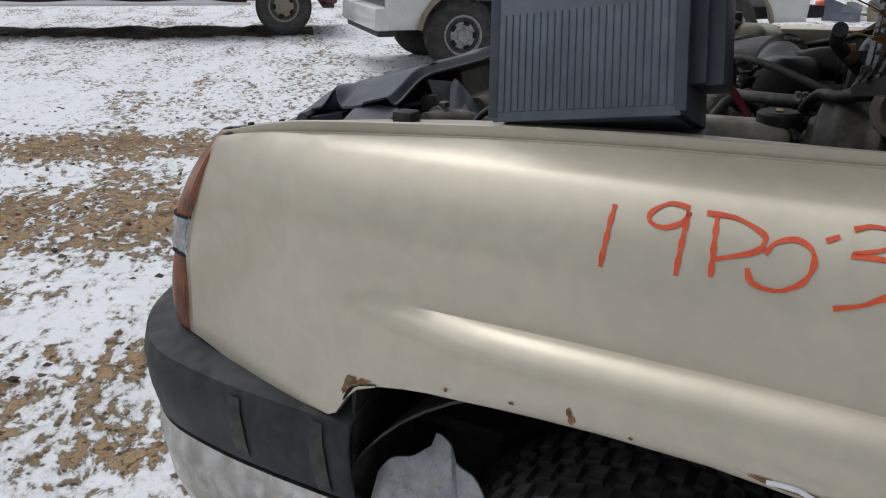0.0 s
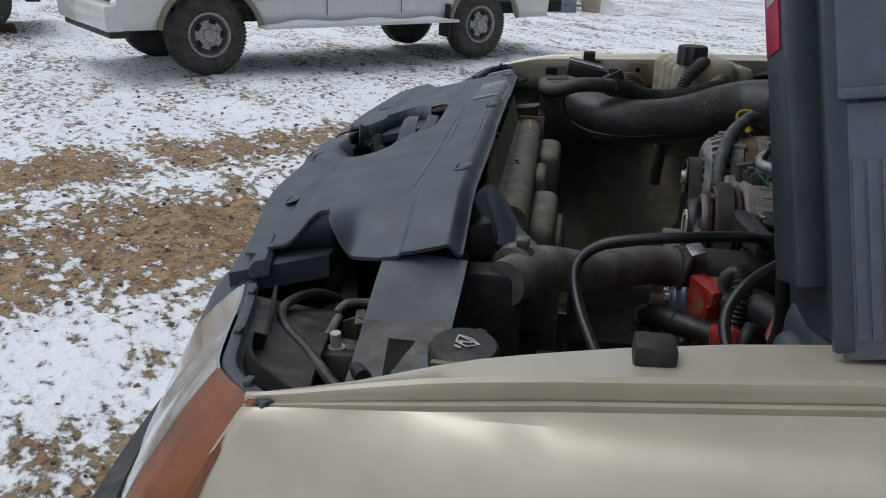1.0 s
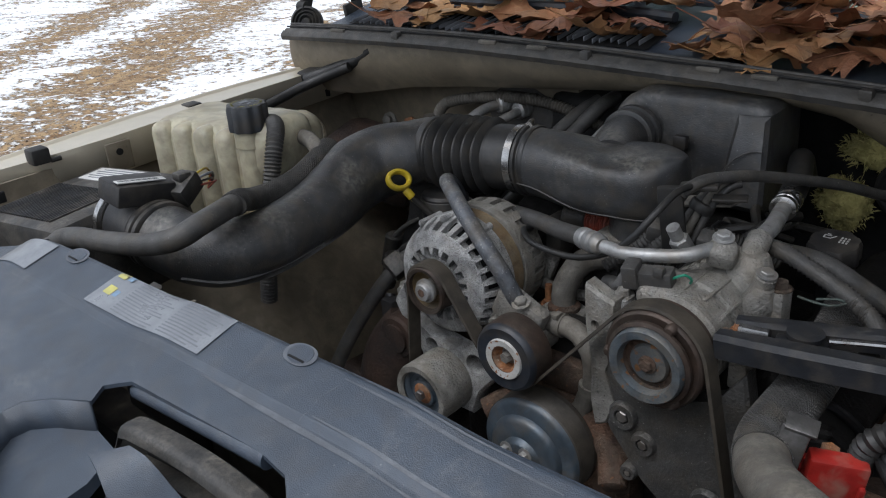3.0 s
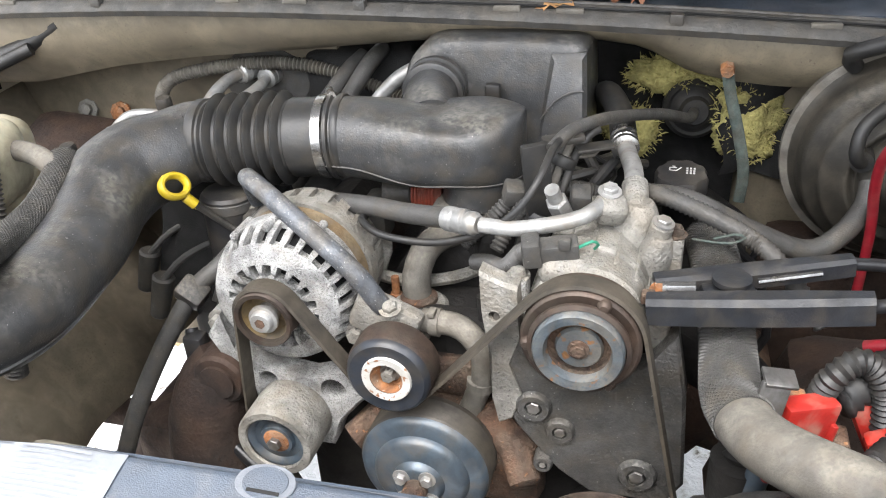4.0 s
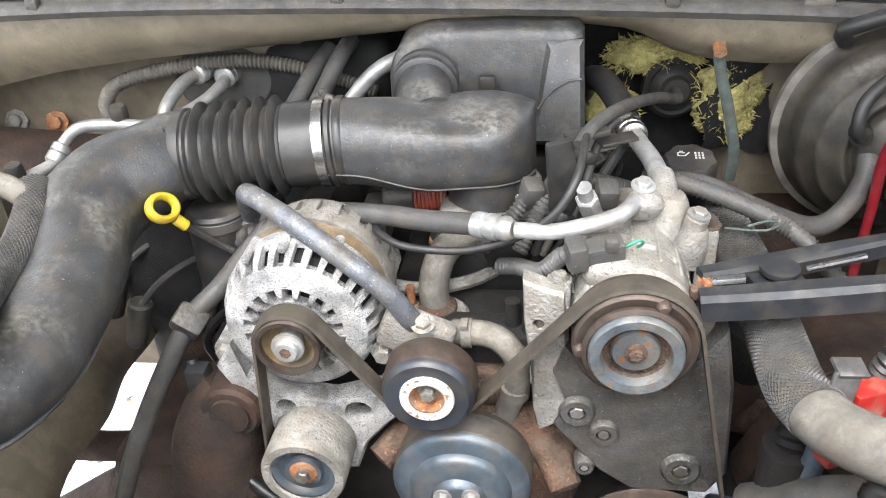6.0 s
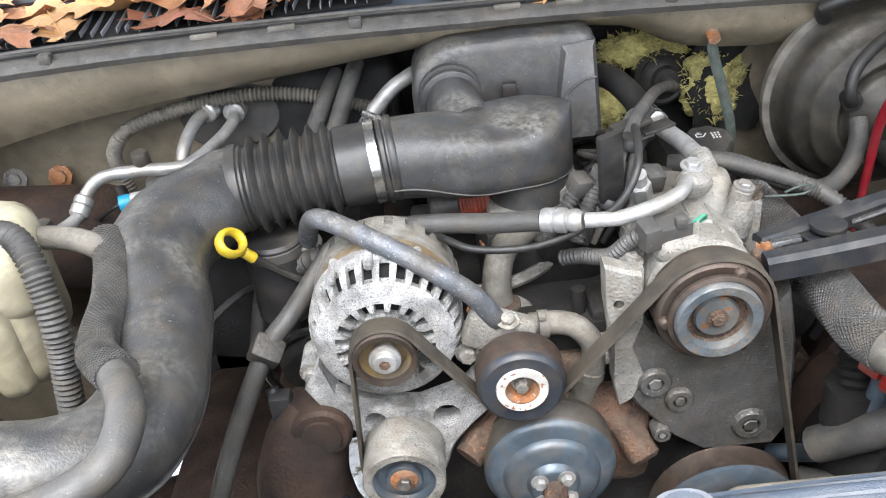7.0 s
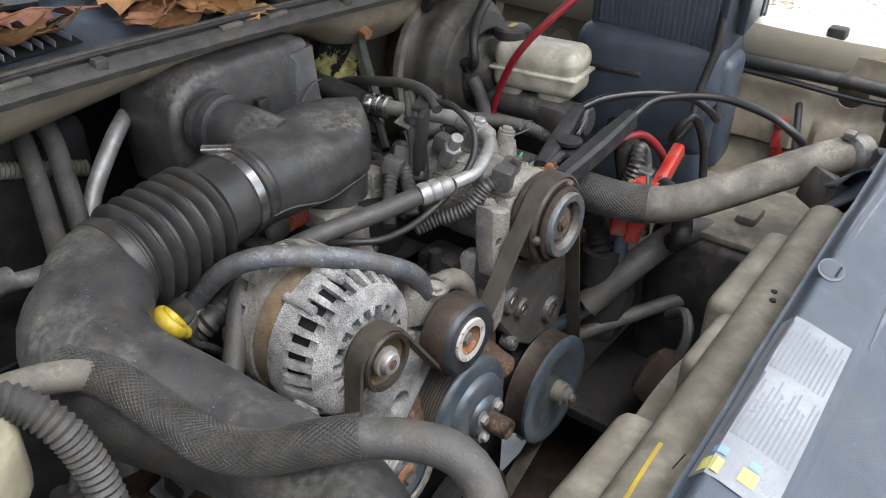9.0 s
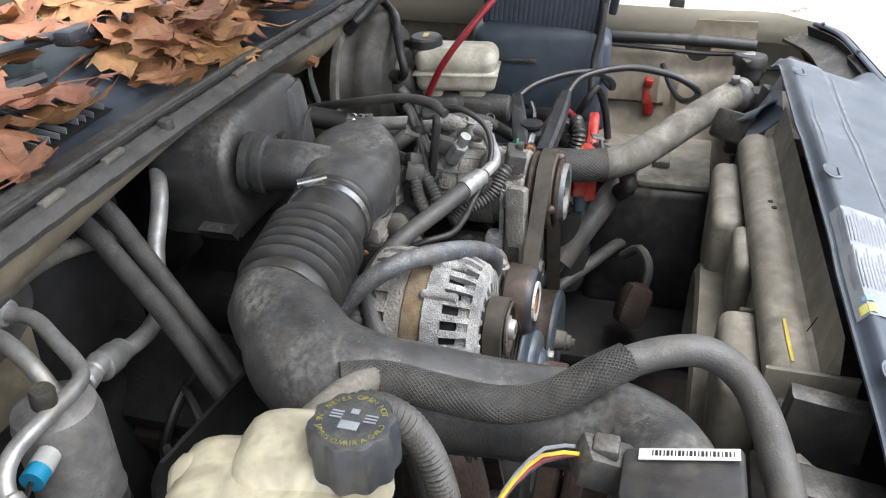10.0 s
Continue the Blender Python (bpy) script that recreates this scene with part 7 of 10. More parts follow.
b.tube([pe, pe + AXB * 0.02, (-0.352, 0.772, 1.160), (-0.386, 0.735, 1.150), (-0.393, 0.68, 1.137), (-0.372, 0.61, 1.122), (-0.360, 0.54, 1.114), (-0.358, 0.48, 1.112), (-0.375, 0.435, 1.115), (-0.41, 0.41, 1.122), (-0.455, 0.402, 1.13)],
       lambda t: 0.049 + 0.007 * sm(0.05, 0.2, t) * (1 - sm(0.25, 0.6, t)) - 0.003 * sm(0.3, 0.6, t), 30, 0.01)
part("tube", b, "intake", it, "dust-smeared black intake tube", 60)
b = B()
b.tube([(-0.338, 0.655, 1.108), (-0.325, 0.58, 1.098), (-0.318, 0.50, 1.09), (-0.335, 0.42, 1.09), (-0.38, 0.375, 1.10)], 0.0025, 6)
part("tube_seam", b, "intake", it)
for s in (0.0, 0.014):
    b = B().lathe((-0.45 - s, 0.402, 1.13), (-1, 0, 0.08), [(0.046, 0), (0.0495, 0.002), (0.0495, 0.009), (0.046, 0.011)], 40)
    part("tube_ring", b, "bellows", it)

mf = thing("airflow_sensor", (-0.5, 0.4, 1.05), "black mass airflow sensor with white barcode label", "sensor")
b = B()
b.lathe((-0.475, 0.402, 1.132), (-1, 0, 0.06), [(0.044, 0), (0.047, 0.003), (0.047, 0.06), (0.044, 0.064)], 40)
part("body", b, "plastic", mf)
b = B().lathe((-0.545, 0.402, 1.136), (-1, 0, 0.06), [(0.048, 0), (0.050, 0.001), (0.050, 0.011), (0.048, 0.012)], 40)
part("clamp", b, "bright", mf)
b = B()
b.box((-0.495, 0.398, 1.192), (0.055, 0.085, 0.03), 0.004, rot=pose(0, 0, 0, -12, 6, 0))
bx = part("module", b, "plastic", mf)
b = B().box((-0.479, 0.397, 1.209), (0.012, 0.07, 0.0015), 0.0003, rot=pose(0, 0, 0, -12, 6, 0))
lb = part("label", b, "label_white", bx, "white barcode label")
for k in range(22):
    bb = B().box((-0.479, 0.367 + 0.0026 * k, 1.2161 - 0.00055 * k), (0.006, 0.0009 + 0.0006 * (k % 3), 0.0006), 0, rot=pose(0, 0, 0, -12, 6, 0))
    part("bar", bb, "wire", lb)
b = B()
b.box((-0.475, 0.455, 1.18), (0.032, 0.045, 0.03), 0.004, rot=pose(0, 0, 0, 25, 0, 20))
b.box((-0.475, 0.455, 1.198), (0.02, 0.02, 0.012), 0.003)
part("plug", b, "plastic_dusty", mf)
for k, (mt, dz) in enumerate((("yellow", 0.004), ("red_wire", 0.0), ("wire", -0.003), ("label_silver", 0.002), ("coil_red", -0.005))):
    b = B().tube([(-0.478 + 0.003 * k, 0.47, 1.186 + dz), (-0.49 + 0.004 * k, 0.50, 1.185 + dz * 2), (-0.52 + 0.003 * k, 0.525, 1.168 + dz), (-0.55, 0.535, 1.14)], 0.0017, 6)
    part("lead", b, mt, mf)

ac = thing("air_cleaner_box", (-0.65, 0.38, 0.95), "black ribbed air cleaner box with a worn label", "air box")
b = B()
m = pose(-0.675, 0.395, 1.135, 4, -6, 4)
b.box(m @ Vector((0, 0, -0.06)), (0.23, 0.22, 0.15), 0.015, rot=m)
body = part("body", b, "plastic_dusty", ac)
for k in range(24):
    b = B().box(m @ Vector((-0.095 + 0.0075 * k, -0.035, 0.016)), (0.003, 0.11, 0.004), 0.001, rot=m)
    part("rib", b, "plastic", body)
b = B().box(m @ Vector((0.0, 0.068, 0.0158)), (0.17, 0.045, 0.0015), 0.0003, rot=m)
lb = part("label", b, "label_white", body, "scuffed white instruction label")
for k in range(5):
    bb = B().box(m @ Vector((0.0, 0.053 + 0.0075 * k, 0.0168)), (0.13 + 0.02 * (k % 2), 0.0022, 0.0006), 0, rot=m)
    part("print_line", bb, "label_grey", lb)

# ---- resonator box over the engine ----
rs = thing("resonator_box", (0.02, 1.02, 1.08), "dusty black plastic resonator box", "resonator")
xz = Matrix(((1, 0, 0, 0), (0, 0, 1, 0), (0, 1, 0, 0), (0, 0, 0, 1)))
outline = [(-0.108, 1.10), (-0.114, 1.165)] + [(-0.052 + 0.062 * math.cos(a), 1.186 + 0.064 * math.sin(a)) for a in np.linspace(math.pi, math.pi / 2, 9)] + [(0.03, 1.252), (0.112, 1.249), (0.121, 1.246), (0.127, 1.238), (0.130, 1.18), (0.130, 1.10)]


def res_ring(y, inset, lean):
    c = (0.008, 1.165)
    return [(c[0] + (x - c[0]) * (1 - inset / 0.11), y + lean * (z - 1.10), c[1] + (z - c[1]) * (1 - inset / 0.07)) for x, z in outline]


b = B()
b.rings([res_ring(0.957, 0.014, 0.10), res_ring(0.9595, 0.007, 0.10), res_ring(0.964, 0.002, 0.10), res_ring(0.972, 0.0, 0.08), res_ring(1.07, -0.001, 0.0), res_ring(1.085, 0.006, 0.0), res_ring(1.09, 0.016, 0.0)])
part("shell", b, "intake", rs, sharp=50)
b = B()
b.rings([[(x, 0.952 + 0.10 * (z - 1.10) + dy, z) for x, z in pts] for pts, dy in (
    (((0.070, 1.112), (0.088, 1.226), (0.122, 1.230), (0.127, 1.112)), 0.0),
    (((0.064, 1.106), (0.083, 1.234), (0.127, 1.237), (0.1325, 1.106)), 0.006),
    (((0.062, 1.104), (0.081, 1.236), (0.1285, 1.239), (0.134, 1.104)), 0.05))])
part("end_step", b, "intake", rs, "flat-faced box end")
b = B().tube([(0.073, 0.9525, 1.155), (0.090, 0.9545, 1.178), (0.110, 0.957, 1.190), (0.126, 0.9575, 1.192)], 0.0012, 6)
part("mould_line", b, "hose", rs)
b = B()
b.prism([(-0.115, 1.10), (-0.128, 1.118), (-0.10, 1.124)], xz @ pose(0, 0, 0.965), 0.05)
part("foot", b, "intake", rs)
b = B().box((0.012, 0.951, 1.19), (0.02, 0.012, 0.02), 0.003)
part("clip", b, "plastic", rs)
hexbolt(rs, (-0.06, 0.958, 1.222), (0, -0.5, 1), 0.004, 0.003, "steel")

# ---- hoses and pipes ----
def hose(name, pts, r, material, label, category="hose", n=14, ridge=0.0, pitch=0.006, flat=1.0):
    b = B().tube(pts, r, n, 0.01, ridge, pitch, flat)
    return solid(name, b, material, label, category, sharp=60 if not ridge else 80)


al = thing("ac_line", (0.0, 0.7, 0.9), "grey rubber air-conditioning hose with an aluminium end pipe", "hose")
b = B().tube([(0.018, 0.696, 1.140), (-0.035, 0.722, 1.128), (-0.08, 0.742, 1.122), (-0.13, 0.755, 1.117), (-0.18, 0.757, 1.114), (-0.213, 0.747, 1.104), (-0.243, 0.725, 1.075), (-0.272, 0.703, 1.045), (-0.30, 0.682, 1.02), (-0.34, 0.645, 0.95), (-0.38, 0.61, 0.86), (-0.42, 0.58, 0.74)], 0.0115, 16, 0.01)
part("rubber_hose", b, "hose", al)
b = B().tube([(0.06, 0.678, 1.145), (0.10, 0.672, 1.148), (0.15, 0.69, 1.152), (0.168, 0.702, 1.157), (0.178, 0.722, 1.158)], 0.0082, 14, 0.008)
part("metal_pipe", b, "alu_clean", al, "pale aluminium pipe")
b = B()
o0, d0 = Vector((0.018, 0.696, 1.140)), (Vector((0.06, 0.678, 1.145)) - Vector((0.018, 0.696, 1.140)))
b.lathe(o0, d0, [(0.0125, 0), (0.0135, 0.003), (0.0135, 0.012), (0.0115, 0.014), (0.0135, 0.017), (0.0135, 0.026), (0.011, 0.028), (0.0125, 0.032), (0.0125, 0.038), (0.009, 0.044)], 24)
part("ferrule", b, "alu_clean", al)
b = B().box((-0.30, 0.678, 1.02), (0.036, 0.03, 0.028), 0.005, rot=pose(0, 0, 0, 30, 35, 0))
part("clip", b, "plastic_dusty", al)

hh = thing("heater_hose", (-0.08, 0.69, 0.9), "grey heater hose with spring clamps over the alternator", "hose")
b = B().tube([(-0.255, 0.80, 1.07), (-0.25, 0.783, 1.092), (-0.235, 0.745, 1.14), (-0.215, 0.71, 1.162), (-0.18, 0.685, 1.157), (-0.143, 0.663, 1.145), (-0.10, 0.646, 1.122), (-0.063, 0.637, 1.094), (-0.044, 0.64, 1.062), (-0.034, 0.655, 1.036), (-0.005, 0.664, 1.029)], 0.0112, 16, 0.008)
part("metal_pipe", b, "pipe_grey", hh, "scuffed blue-grey metal pipe")
b = B().tube([(-0.005, 0.664, 1.029), (0.03, 0.661, 1.030), (0.048, 0.658, 1.022), (0.062, 0.656, 1.0), (0.062, 0.656, 0.965), (0.053, 0.655, 0.94), (0.046, 0.655, 0.915)], 0.0135, 16, 0.008)
part("elbow_hose", b, "hose_tan", hh)
for p, d in (((0.004, 0.663, 1.029), (1, 0, 0)), ((0.06, 0.656, 0.965), (-0.1, 0, -1)), ((-0.248, 0.778, 1.098), (-0.2, 0.5, -1))):
    b = B().lathe(p, d, [(0.0142, 0), (0.0158, 0.0005), (0.0158, 0.011), (0.0142, 0.0115)], 24)
    b.box(Vector(p) + Vector((0.004, -0.006, 0.016)), (0.008, 0.014, 0.006), 0.001)
    part("clamp", b, "hose_tan", hh)
b = B().tube([(0.046, 0.655, 0.925), (0.036, 0.652, 0.905), (0.03, 0.655, 0.88)], 0.012, 12)
part("pipe_stub", b, "hose_tan", hh)

rh = thing("radiator_hose", (0.36, 0.5, 0.98), "thick upper radiator hose, partly in a braided sleeve", "hose")
RH = [(0.289, 0.852, 1.06), (0.303, 0.742, 1.055), (0.308, 0.654, 1.052), (0.310, 0.575, 1.053)]
b = B().tube(RH + [(0.320, 0.535, 1.056)], 0.0262, 22, 0.01)
slv = part("braided_sleeve", b, "hose", rh, "frayed braided sleeve")
b = B().strands(RH + [(0.320, 0.535, 1.056)], 0.0265, 34, 6.0, 0.0008)
tagged(part("weave", b, "hose", slv), "crossing grey strands", "", "", "stuff")
b = B().tube([(0.310, 0.575, 1.053), (0.322, 0.53, 1.056), (0.345, 0.495, 1.063), (0.39, 0.46, 1.072), (0.45, 0.415, 1.087), (0.505, 0.362, 1.108), (0.56, 0.33, 1.108)], 0.0255, 22, 0.01)
part("bare_hose", b, "hose_tan", rh, "dirt-coated rubber hose")
b = B().lathe((0.515, 0.342, 1.113), (0.9, -0.3, -0.1), [(0.027, 0), (0.0285, 0.001), (0.0285, 0.014), (0.027, 0.015)], 28)
b.box((0.52, 0.345, 1.143), (0.018, 0.014, 0.01), 0.002)
part("clamp", b, "steel", rh)

# bypass and lower hoses
hose("lower_radiator_hose", [(0.30, 0.60, 0.87), (0.36, 0.55, 0.94), (0.43, 0.52, 0.965), (0.50, 0.49, 0.94), (0.53, 0.47, 0.87), (0.535, 0.46, 0.78)], 0.021, "hose", "grey lower hose curving beside the shroud")
hose("ribbed_conduit", [(0.40, 0.60, 1.04), (0.43, 0.62, 1.055), (0.50, 0.66, 1.05), (0.56, 0.72, 1.02)], 0.020, "hose_black", "fat black ribbed wiring conduit", "conduit", 16, 0.0016, 0.008)
hose("ribbed_conduit", [(0.395, 0.52, 0.965), (0.37, 0.50, 1.0), (0.42, 0.53, 1.02), (0.47, 0.60, 1.02)], 0.014, "hose_black", "black ribbed wiring conduit", "conduit", 14, 0.0013, 0.006)
hose("vacuum_hose", [(0.20, 0.87, 1.10), (0.259, 0.84, 1.111), (0.33, 0.85, 1.074), (0.397, 0.87, 1.042), (0.435, 0.89, 1.054), (0.461, 0.92, 1.080), (0.466, 0.94, 1.10)], 0.0125, "hose", "grey rubber vacuum hose to the brake booster")
hose("ribbed_conduit", [(0.20, 0.80, 1.13), (0.226, 0.78, 1.145), (0.277, 0.77, 1.131), (0.322, 0.76, 1.113), (0.354, 0.74, 1.096), (0.40, 0.70, 1.05)], 0.0095, "hose", "grey ribbed wiring conduit beside the compressor", "conduit", 12, 0.001, 0.005)
hose("return_hose", [(0.28, 0.66, 0.80), (0.32, 0.60, 0.86), (0.34, 0.58, 0.93), (0.35, 0.58, 1.0)], 0.011, "pulley_blue", "blue-grey painted return pipe")

# hot line from the compressor to the firewall
sl = thing("suction_line", (0.2, 0.9, 1.0), "aluminium suction pipe with rubber hose to the firewall", "pipe")
b = B().tube([(0.205, 0.77, 1.155), (0.20, 0.82, 1.152), (0.192, 0.86, 1.150), (0.183, 0.905, 1.149)], 0.0105, 16, 0.01)
part("metal_pipe", b, "alu_clean", sl)
b = B().lathe((0.186, 0.885, 1.149), (-0.15, 1, 0.0), [(0.013, 0), (0.0165, 0.002), (0.0165, 0.010), (0.014, 0.012), (0.0165, 0.014), (0.0165, 0.022), (0.0135, 0.024), (0.0165, 0.028), (0.0165, 0.04), (0.015, 0.042)], 26)
part("ferrule", b, "bright", sl)
b = B().tube([(0.18, 0.925, 1.149), (0.172, 0.97, 1.158), (0.155, 1.02, 1.165), (0.14, 1.07, 1.15), (0.13, 1.12, 1.11)], 0.0165, 16, 0.01)
part("rubber_hose", b, "hose_black", sl)

# throttle cable and its bracket
tc_ = thing("throttle_cable", (0.1, 0.78, 1.05), "black throttle cable looping to the firewall grommet", "cable")
b = B().tube([(-0.094, 0.742, 1.108), (-0.086, 0.715, 1.118), (-0.06, 0.693, 1.116), (-0.02, 0.688, 1.113), (0.02, 0.686, 1.117), (0.062, 0.680, 1.136), (0.096, 0.676, 1.163), (0.116, 0.690, 1.192), (0.124, 0.725, 1.210), (0.127, 0.757, 1.209)], 0.0042, 10, 0.008)
part("inner_cable", b, "hose_black", tc_)
b = B().tube([(0.120, 0.748, 1.202), (0.135, 0.775, 1.212), (0.16, 0.83, 1.205), (0.185, 0.90, 1.185), (0.222, 0.99, 1.155), (0.255, 1.06, 1.125), (0.262, 1.13, 1.108)], 0.0072, 12, 0.008)
part("sheath", b, "hose", tc_)
b = B()
b.box((0.104, 0.762, 1.150), (0.030, 0.010, 0.11), 0.003, rot=pose(0, 0, 0, 6, -6, 20))
b.box((0.128, 0.775, 1.203), (0.045, 0.022, 0.008), 0.003, rot=pose(0, 0, 0, 0, -6, 20))
b.box((0.16, 0.79, 1.19), (0.04, 0.02, 0.004), 0.0015, rot=pose(0, 0, 0, 0, -4, 20))
part("bracket", b, "rubber", tc_)

# harness clutter behind the compressor
hn = thing("engine_harness", (0.12, 0.8, 1.0), "tangle of ribbed wiring conduits and connectors on the engine", "wiring")
b = B().tube([(0.02, 0.745, 1.08), (0.05, 0.77, 1.105), (0.075, 0.785, 1.13), (0.085, 0.80, 1.12), (0.09, 0.83, 1.08)], 0.0085, 12, 0.01, 0.001, 0.005)
part("conduit", b, "hose", hn)
b = B().tube([(0.04, 0.72, 1.075), (0.06, 0.705, 1.085), (0.085, 0.675, 1.10), (0.105, 0.66, 1.128), (0.118, 0.65, 1.138)], 0.0085, 12, 0.01, 0.001, 0.005)
part("conduit", b, "hose", hn)
b = B().tube([(0.06, 0.74, 1.08), (0.08, 0.765, 1.115), (0.10, 0.79, 1.128), (0.14, 0.83, 1.12), (0.2, 0.86, 1.09)], 0.0085, 12, 0.01, 0.001, 0.005)
part("conduit", b, "hose", hn)
for p, a in (((0.072, 0.782, 1.132), 20), ((0.10, 0.79, 1.135), 50), ((0.15, 0.76, 1.142), 10)):
    b = B()
    b.box(p, (0.022, 0.026, 0.024), 0.004, rot=pose(0, 0, 0, 15, a / 2, a))
    part("connector", b, "hose", hn)
for k in range(9):
    rng = random.Random(k)
    x0, y0 = 0.09 + 0.015 * k * rng.uniform(0.4, 1), 0.80 + 0.012 * k
    b = B().tube([(x0, y0, 1.09 + rng.uniform(0, 0.02)), (x0 + rng.uniform(-0.03, 0.04), y0 + 0.04, 1.11 + rng.uniform(-0.01, 0.02)), (x0 + rng.uniform(-0.03, 0.06), y0 + 0.09, 1.10 + rng.uniform(-0.02, 0.02)), (x0 + rng.uniform(-0.05, 0.05), y0 + 0.15, 1.06)], 0.0026 + 0.002 * (k % 3), 8)
    part("lead", b, ("wire", "hose", "hose_black")[k % 3], hn)
b = B()
b.cyl((0.136, 0.745, 1.125), (0.128, 0.728, 1.155), 0.012, n=6, ch=0.002)
b.cyl((0.128, 0.728, 1.155), (0.125, 0.720, 1.170), 0.008, n=14)
part("pressure_switch", b, "alu_clean", hn)
b = B()
b.box((0.06, 0.80, 1.06), (0.09, 0.05, 0.05), 0.01, rot=pose(0, 0, 0, 10, 12, 30))
b.box((0.12, 0.84, 1.05), (0.08, 0.09, 0.06), 0.015)
part("coil_pack", b, "grime", hn)
b = B().tube([(-0.19, 0.77, 1.06), (-0.22, 0.74, 1.04), (-0.235, 0.72, 1.0), (-0.24, 0.70, 0.93)], 0.011, 12, 0.01, 0.0012, 0.006)
part("conduit", b, "hose_black", hn)
b = B().tube([(-0.15, 0.80, 1.08), (-0.19, 0.775, 1.085), (-0.235, 0.76, 1.085), (-0.26, 0.77, 1.07)], 0.014, 12, 0.01, 0.0014, 0.007)
part("conduit", b, "hose_black", hn)
b = B().tube([(-0.30, 0.66, 0.98), (-0.285, 0.635, 0.93), (-0.26, 0.62, 0.86), (-0.2, 0.60, 0.82)], 0.008, 10)
part("sensor_lead", b, "wire", hn)
b = B().box((-0.29, 0.65, 0.955), (0.025, 0.022, 0.05), 0.004)
part("sensor_plug", b, "plastic", hn)

# dipstick
dp = thing("dipstick", (-0.31, 0.74, 0.95), "yellow looped dipstick handle", "dipstick")
b = B()
m = Matrix.Translation((-0.318, 0.715, 1.142)) @ pose(0, 0, 0, 52, 8, 66)
n1, n2 = 40, 10
for_ring = []
for k in range(n1 + 1):
    a = 2 * math.pi * k / n1
    c = Vector((0.0165 * math.cos(a), 0.0135 * math.sin(a), 0))
    d = Vector((math.cos(a), math.sin(a), 0))
    for_ring.append([m @ (c + d * 0.0042 * math.cos(2 * math.pi * j / n2) + Vector((0, 0, 1)) * 0.0068 * math.sin(2 * math.pi * j / n2)) for j in range(n2)])
b.rings(for_ring, True, False)
part("handle", b, "yellow", dp)
b = B()
b.tube([(-0.308, 0.717, 1.128), (-0.300, 0.722, 1.116)], 0.0065, 10)
b.tube([(-0.312, 0.728, 1.120), (-0.298, 0.723, 1.112)], 0.004, 8)
part("neck", b, "yellow", dp)
b = B().tube([(-0.300, 0.722, 1.116), (-0.28, 0.745, 1.08), (-0.25, 0.755, 1.05), (-0.2, 0.77, 0.98)], 0.0045, 8)
part("tube", b, "plastic_dusty", dp)
b = B().cyl((-0.29, 0.782, 1.0), (-0.29, 0.782, 1.108), 0.036, n=32, ch=0.004)
fl = solid("filter_canister", b, "plastic", "black canister with a grey ring beneath the bellows", "canister")
b = B().lathe((-0.29, 0.782, 1.088), (0, 0, 1), [(0.0365, 0), (0.0375, 0.001), (0.0375, 0.012), (0.0365, 0.013)], 32)
part("band", b, "hose", fl)

# oil filler cap
oc_ = thing("oil_filler_cap", (0.255, 0.892, 1.03), "black oil filler cap with a white oil can symbol", "cap")
b = B().cyl((0.258, 0.90, 1.02), (0.253, 0.893, 1.10), 0.023, n=24)
part("neck", b, "plastic", oc_)
b = B()
prof = []
ring = [(0.029 + 0.0022 * (1 if (k // 3) % 2 else 0)) for k in range(48)]
m = pose(0.252, 0.89, 1.098, 8, 0, 0)
rows = [[m @ Vector((r * s * math.cos(2 * math.pi * k / 48), r * s * math.sin(2 * math.pi * k / 48), h)) for k, r in enumerate(ring)] for s, h in ((0.96, 0), (1, 0.003), (1, 0.02), (0.92, 0.025), (0.3, 0.026))]
b.rings(rows)
cap = part("cap", b, "plastic", oc_)
b = B()
for p, q in (((-0.014, 0.008), (-0.006, 0.008)), ((-0.014, 0.008), (-0.014, 0.002)), ((-0.014, 0.002), (-0.006, 0.002)), ((-0.006, 0.002), (-0.001, 0.009)), ((-0.012, 0.011), (-0.008, 0.011))):
    b.tube([m @ Vector((*p, 0.0263)), m @ Vector((*q, 0.0263))], 0.0009, 5, flat=0.4)
for k in range(3):
    for j in range(3):
        b.box(m @ Vector((0.006 + 0.004 * k, 0.008 - 0.005 * j, 0.0263)), (0.0022, 0.003, 0.0006), 0, rot=m)
part("symbol", b, "white", cap)

# bracket plate and taped harness between the intake and the compressor
b = B()
b.prism([(-0.034, -0.010), (0.024, -0.012), (0.034, 0.0), (0.028, 0.011), (-0.03, 0.012)], pose(0.134, 0.80, 1.176, 12, -8, 14), 0.003, 0.0008)
solid("harness_plate", b, "hose_tan", "tan dusty steel harness plate with a hole", "bracket")
hr = thing("taped_harness", (0.11, 0.78, 1.05), "dusty taped wiring harness dropping beside the compressor", "wiring harness")
for k, (dx, mt) in enumerate(((0.0, "hose_tan"), (0.011, "hose_black"), (-0.009, "hose"))):
    b = B().tube([(0.150 + dx, 0.815, 1.20), (0.140 + dx, 0.805, 1.196), (0.126 + dx, 0.79, 1.172), (0.113 + dx * 1.2, 0.775, 1.135), (0.100 + dx * 1.4, 0.765, 1.10), (0.085 + dx, 0.77, 1.06)], 0.0048, 10, 0.006)
    part("wire", b, mt, hr)
for x, y, z in ((0.126, 0.79, 1.172), (0.104, 0.768, 1.11)):
    b = B().lathe((x, y, z), (0.35, 0.3, 0.9), [(0.0145, -0.006), (0.0155, -0.004), (0.0155, 0.004), (0.0145, 0.006)], 16)
    part("tape_wrap", b, "hose_black", hr)

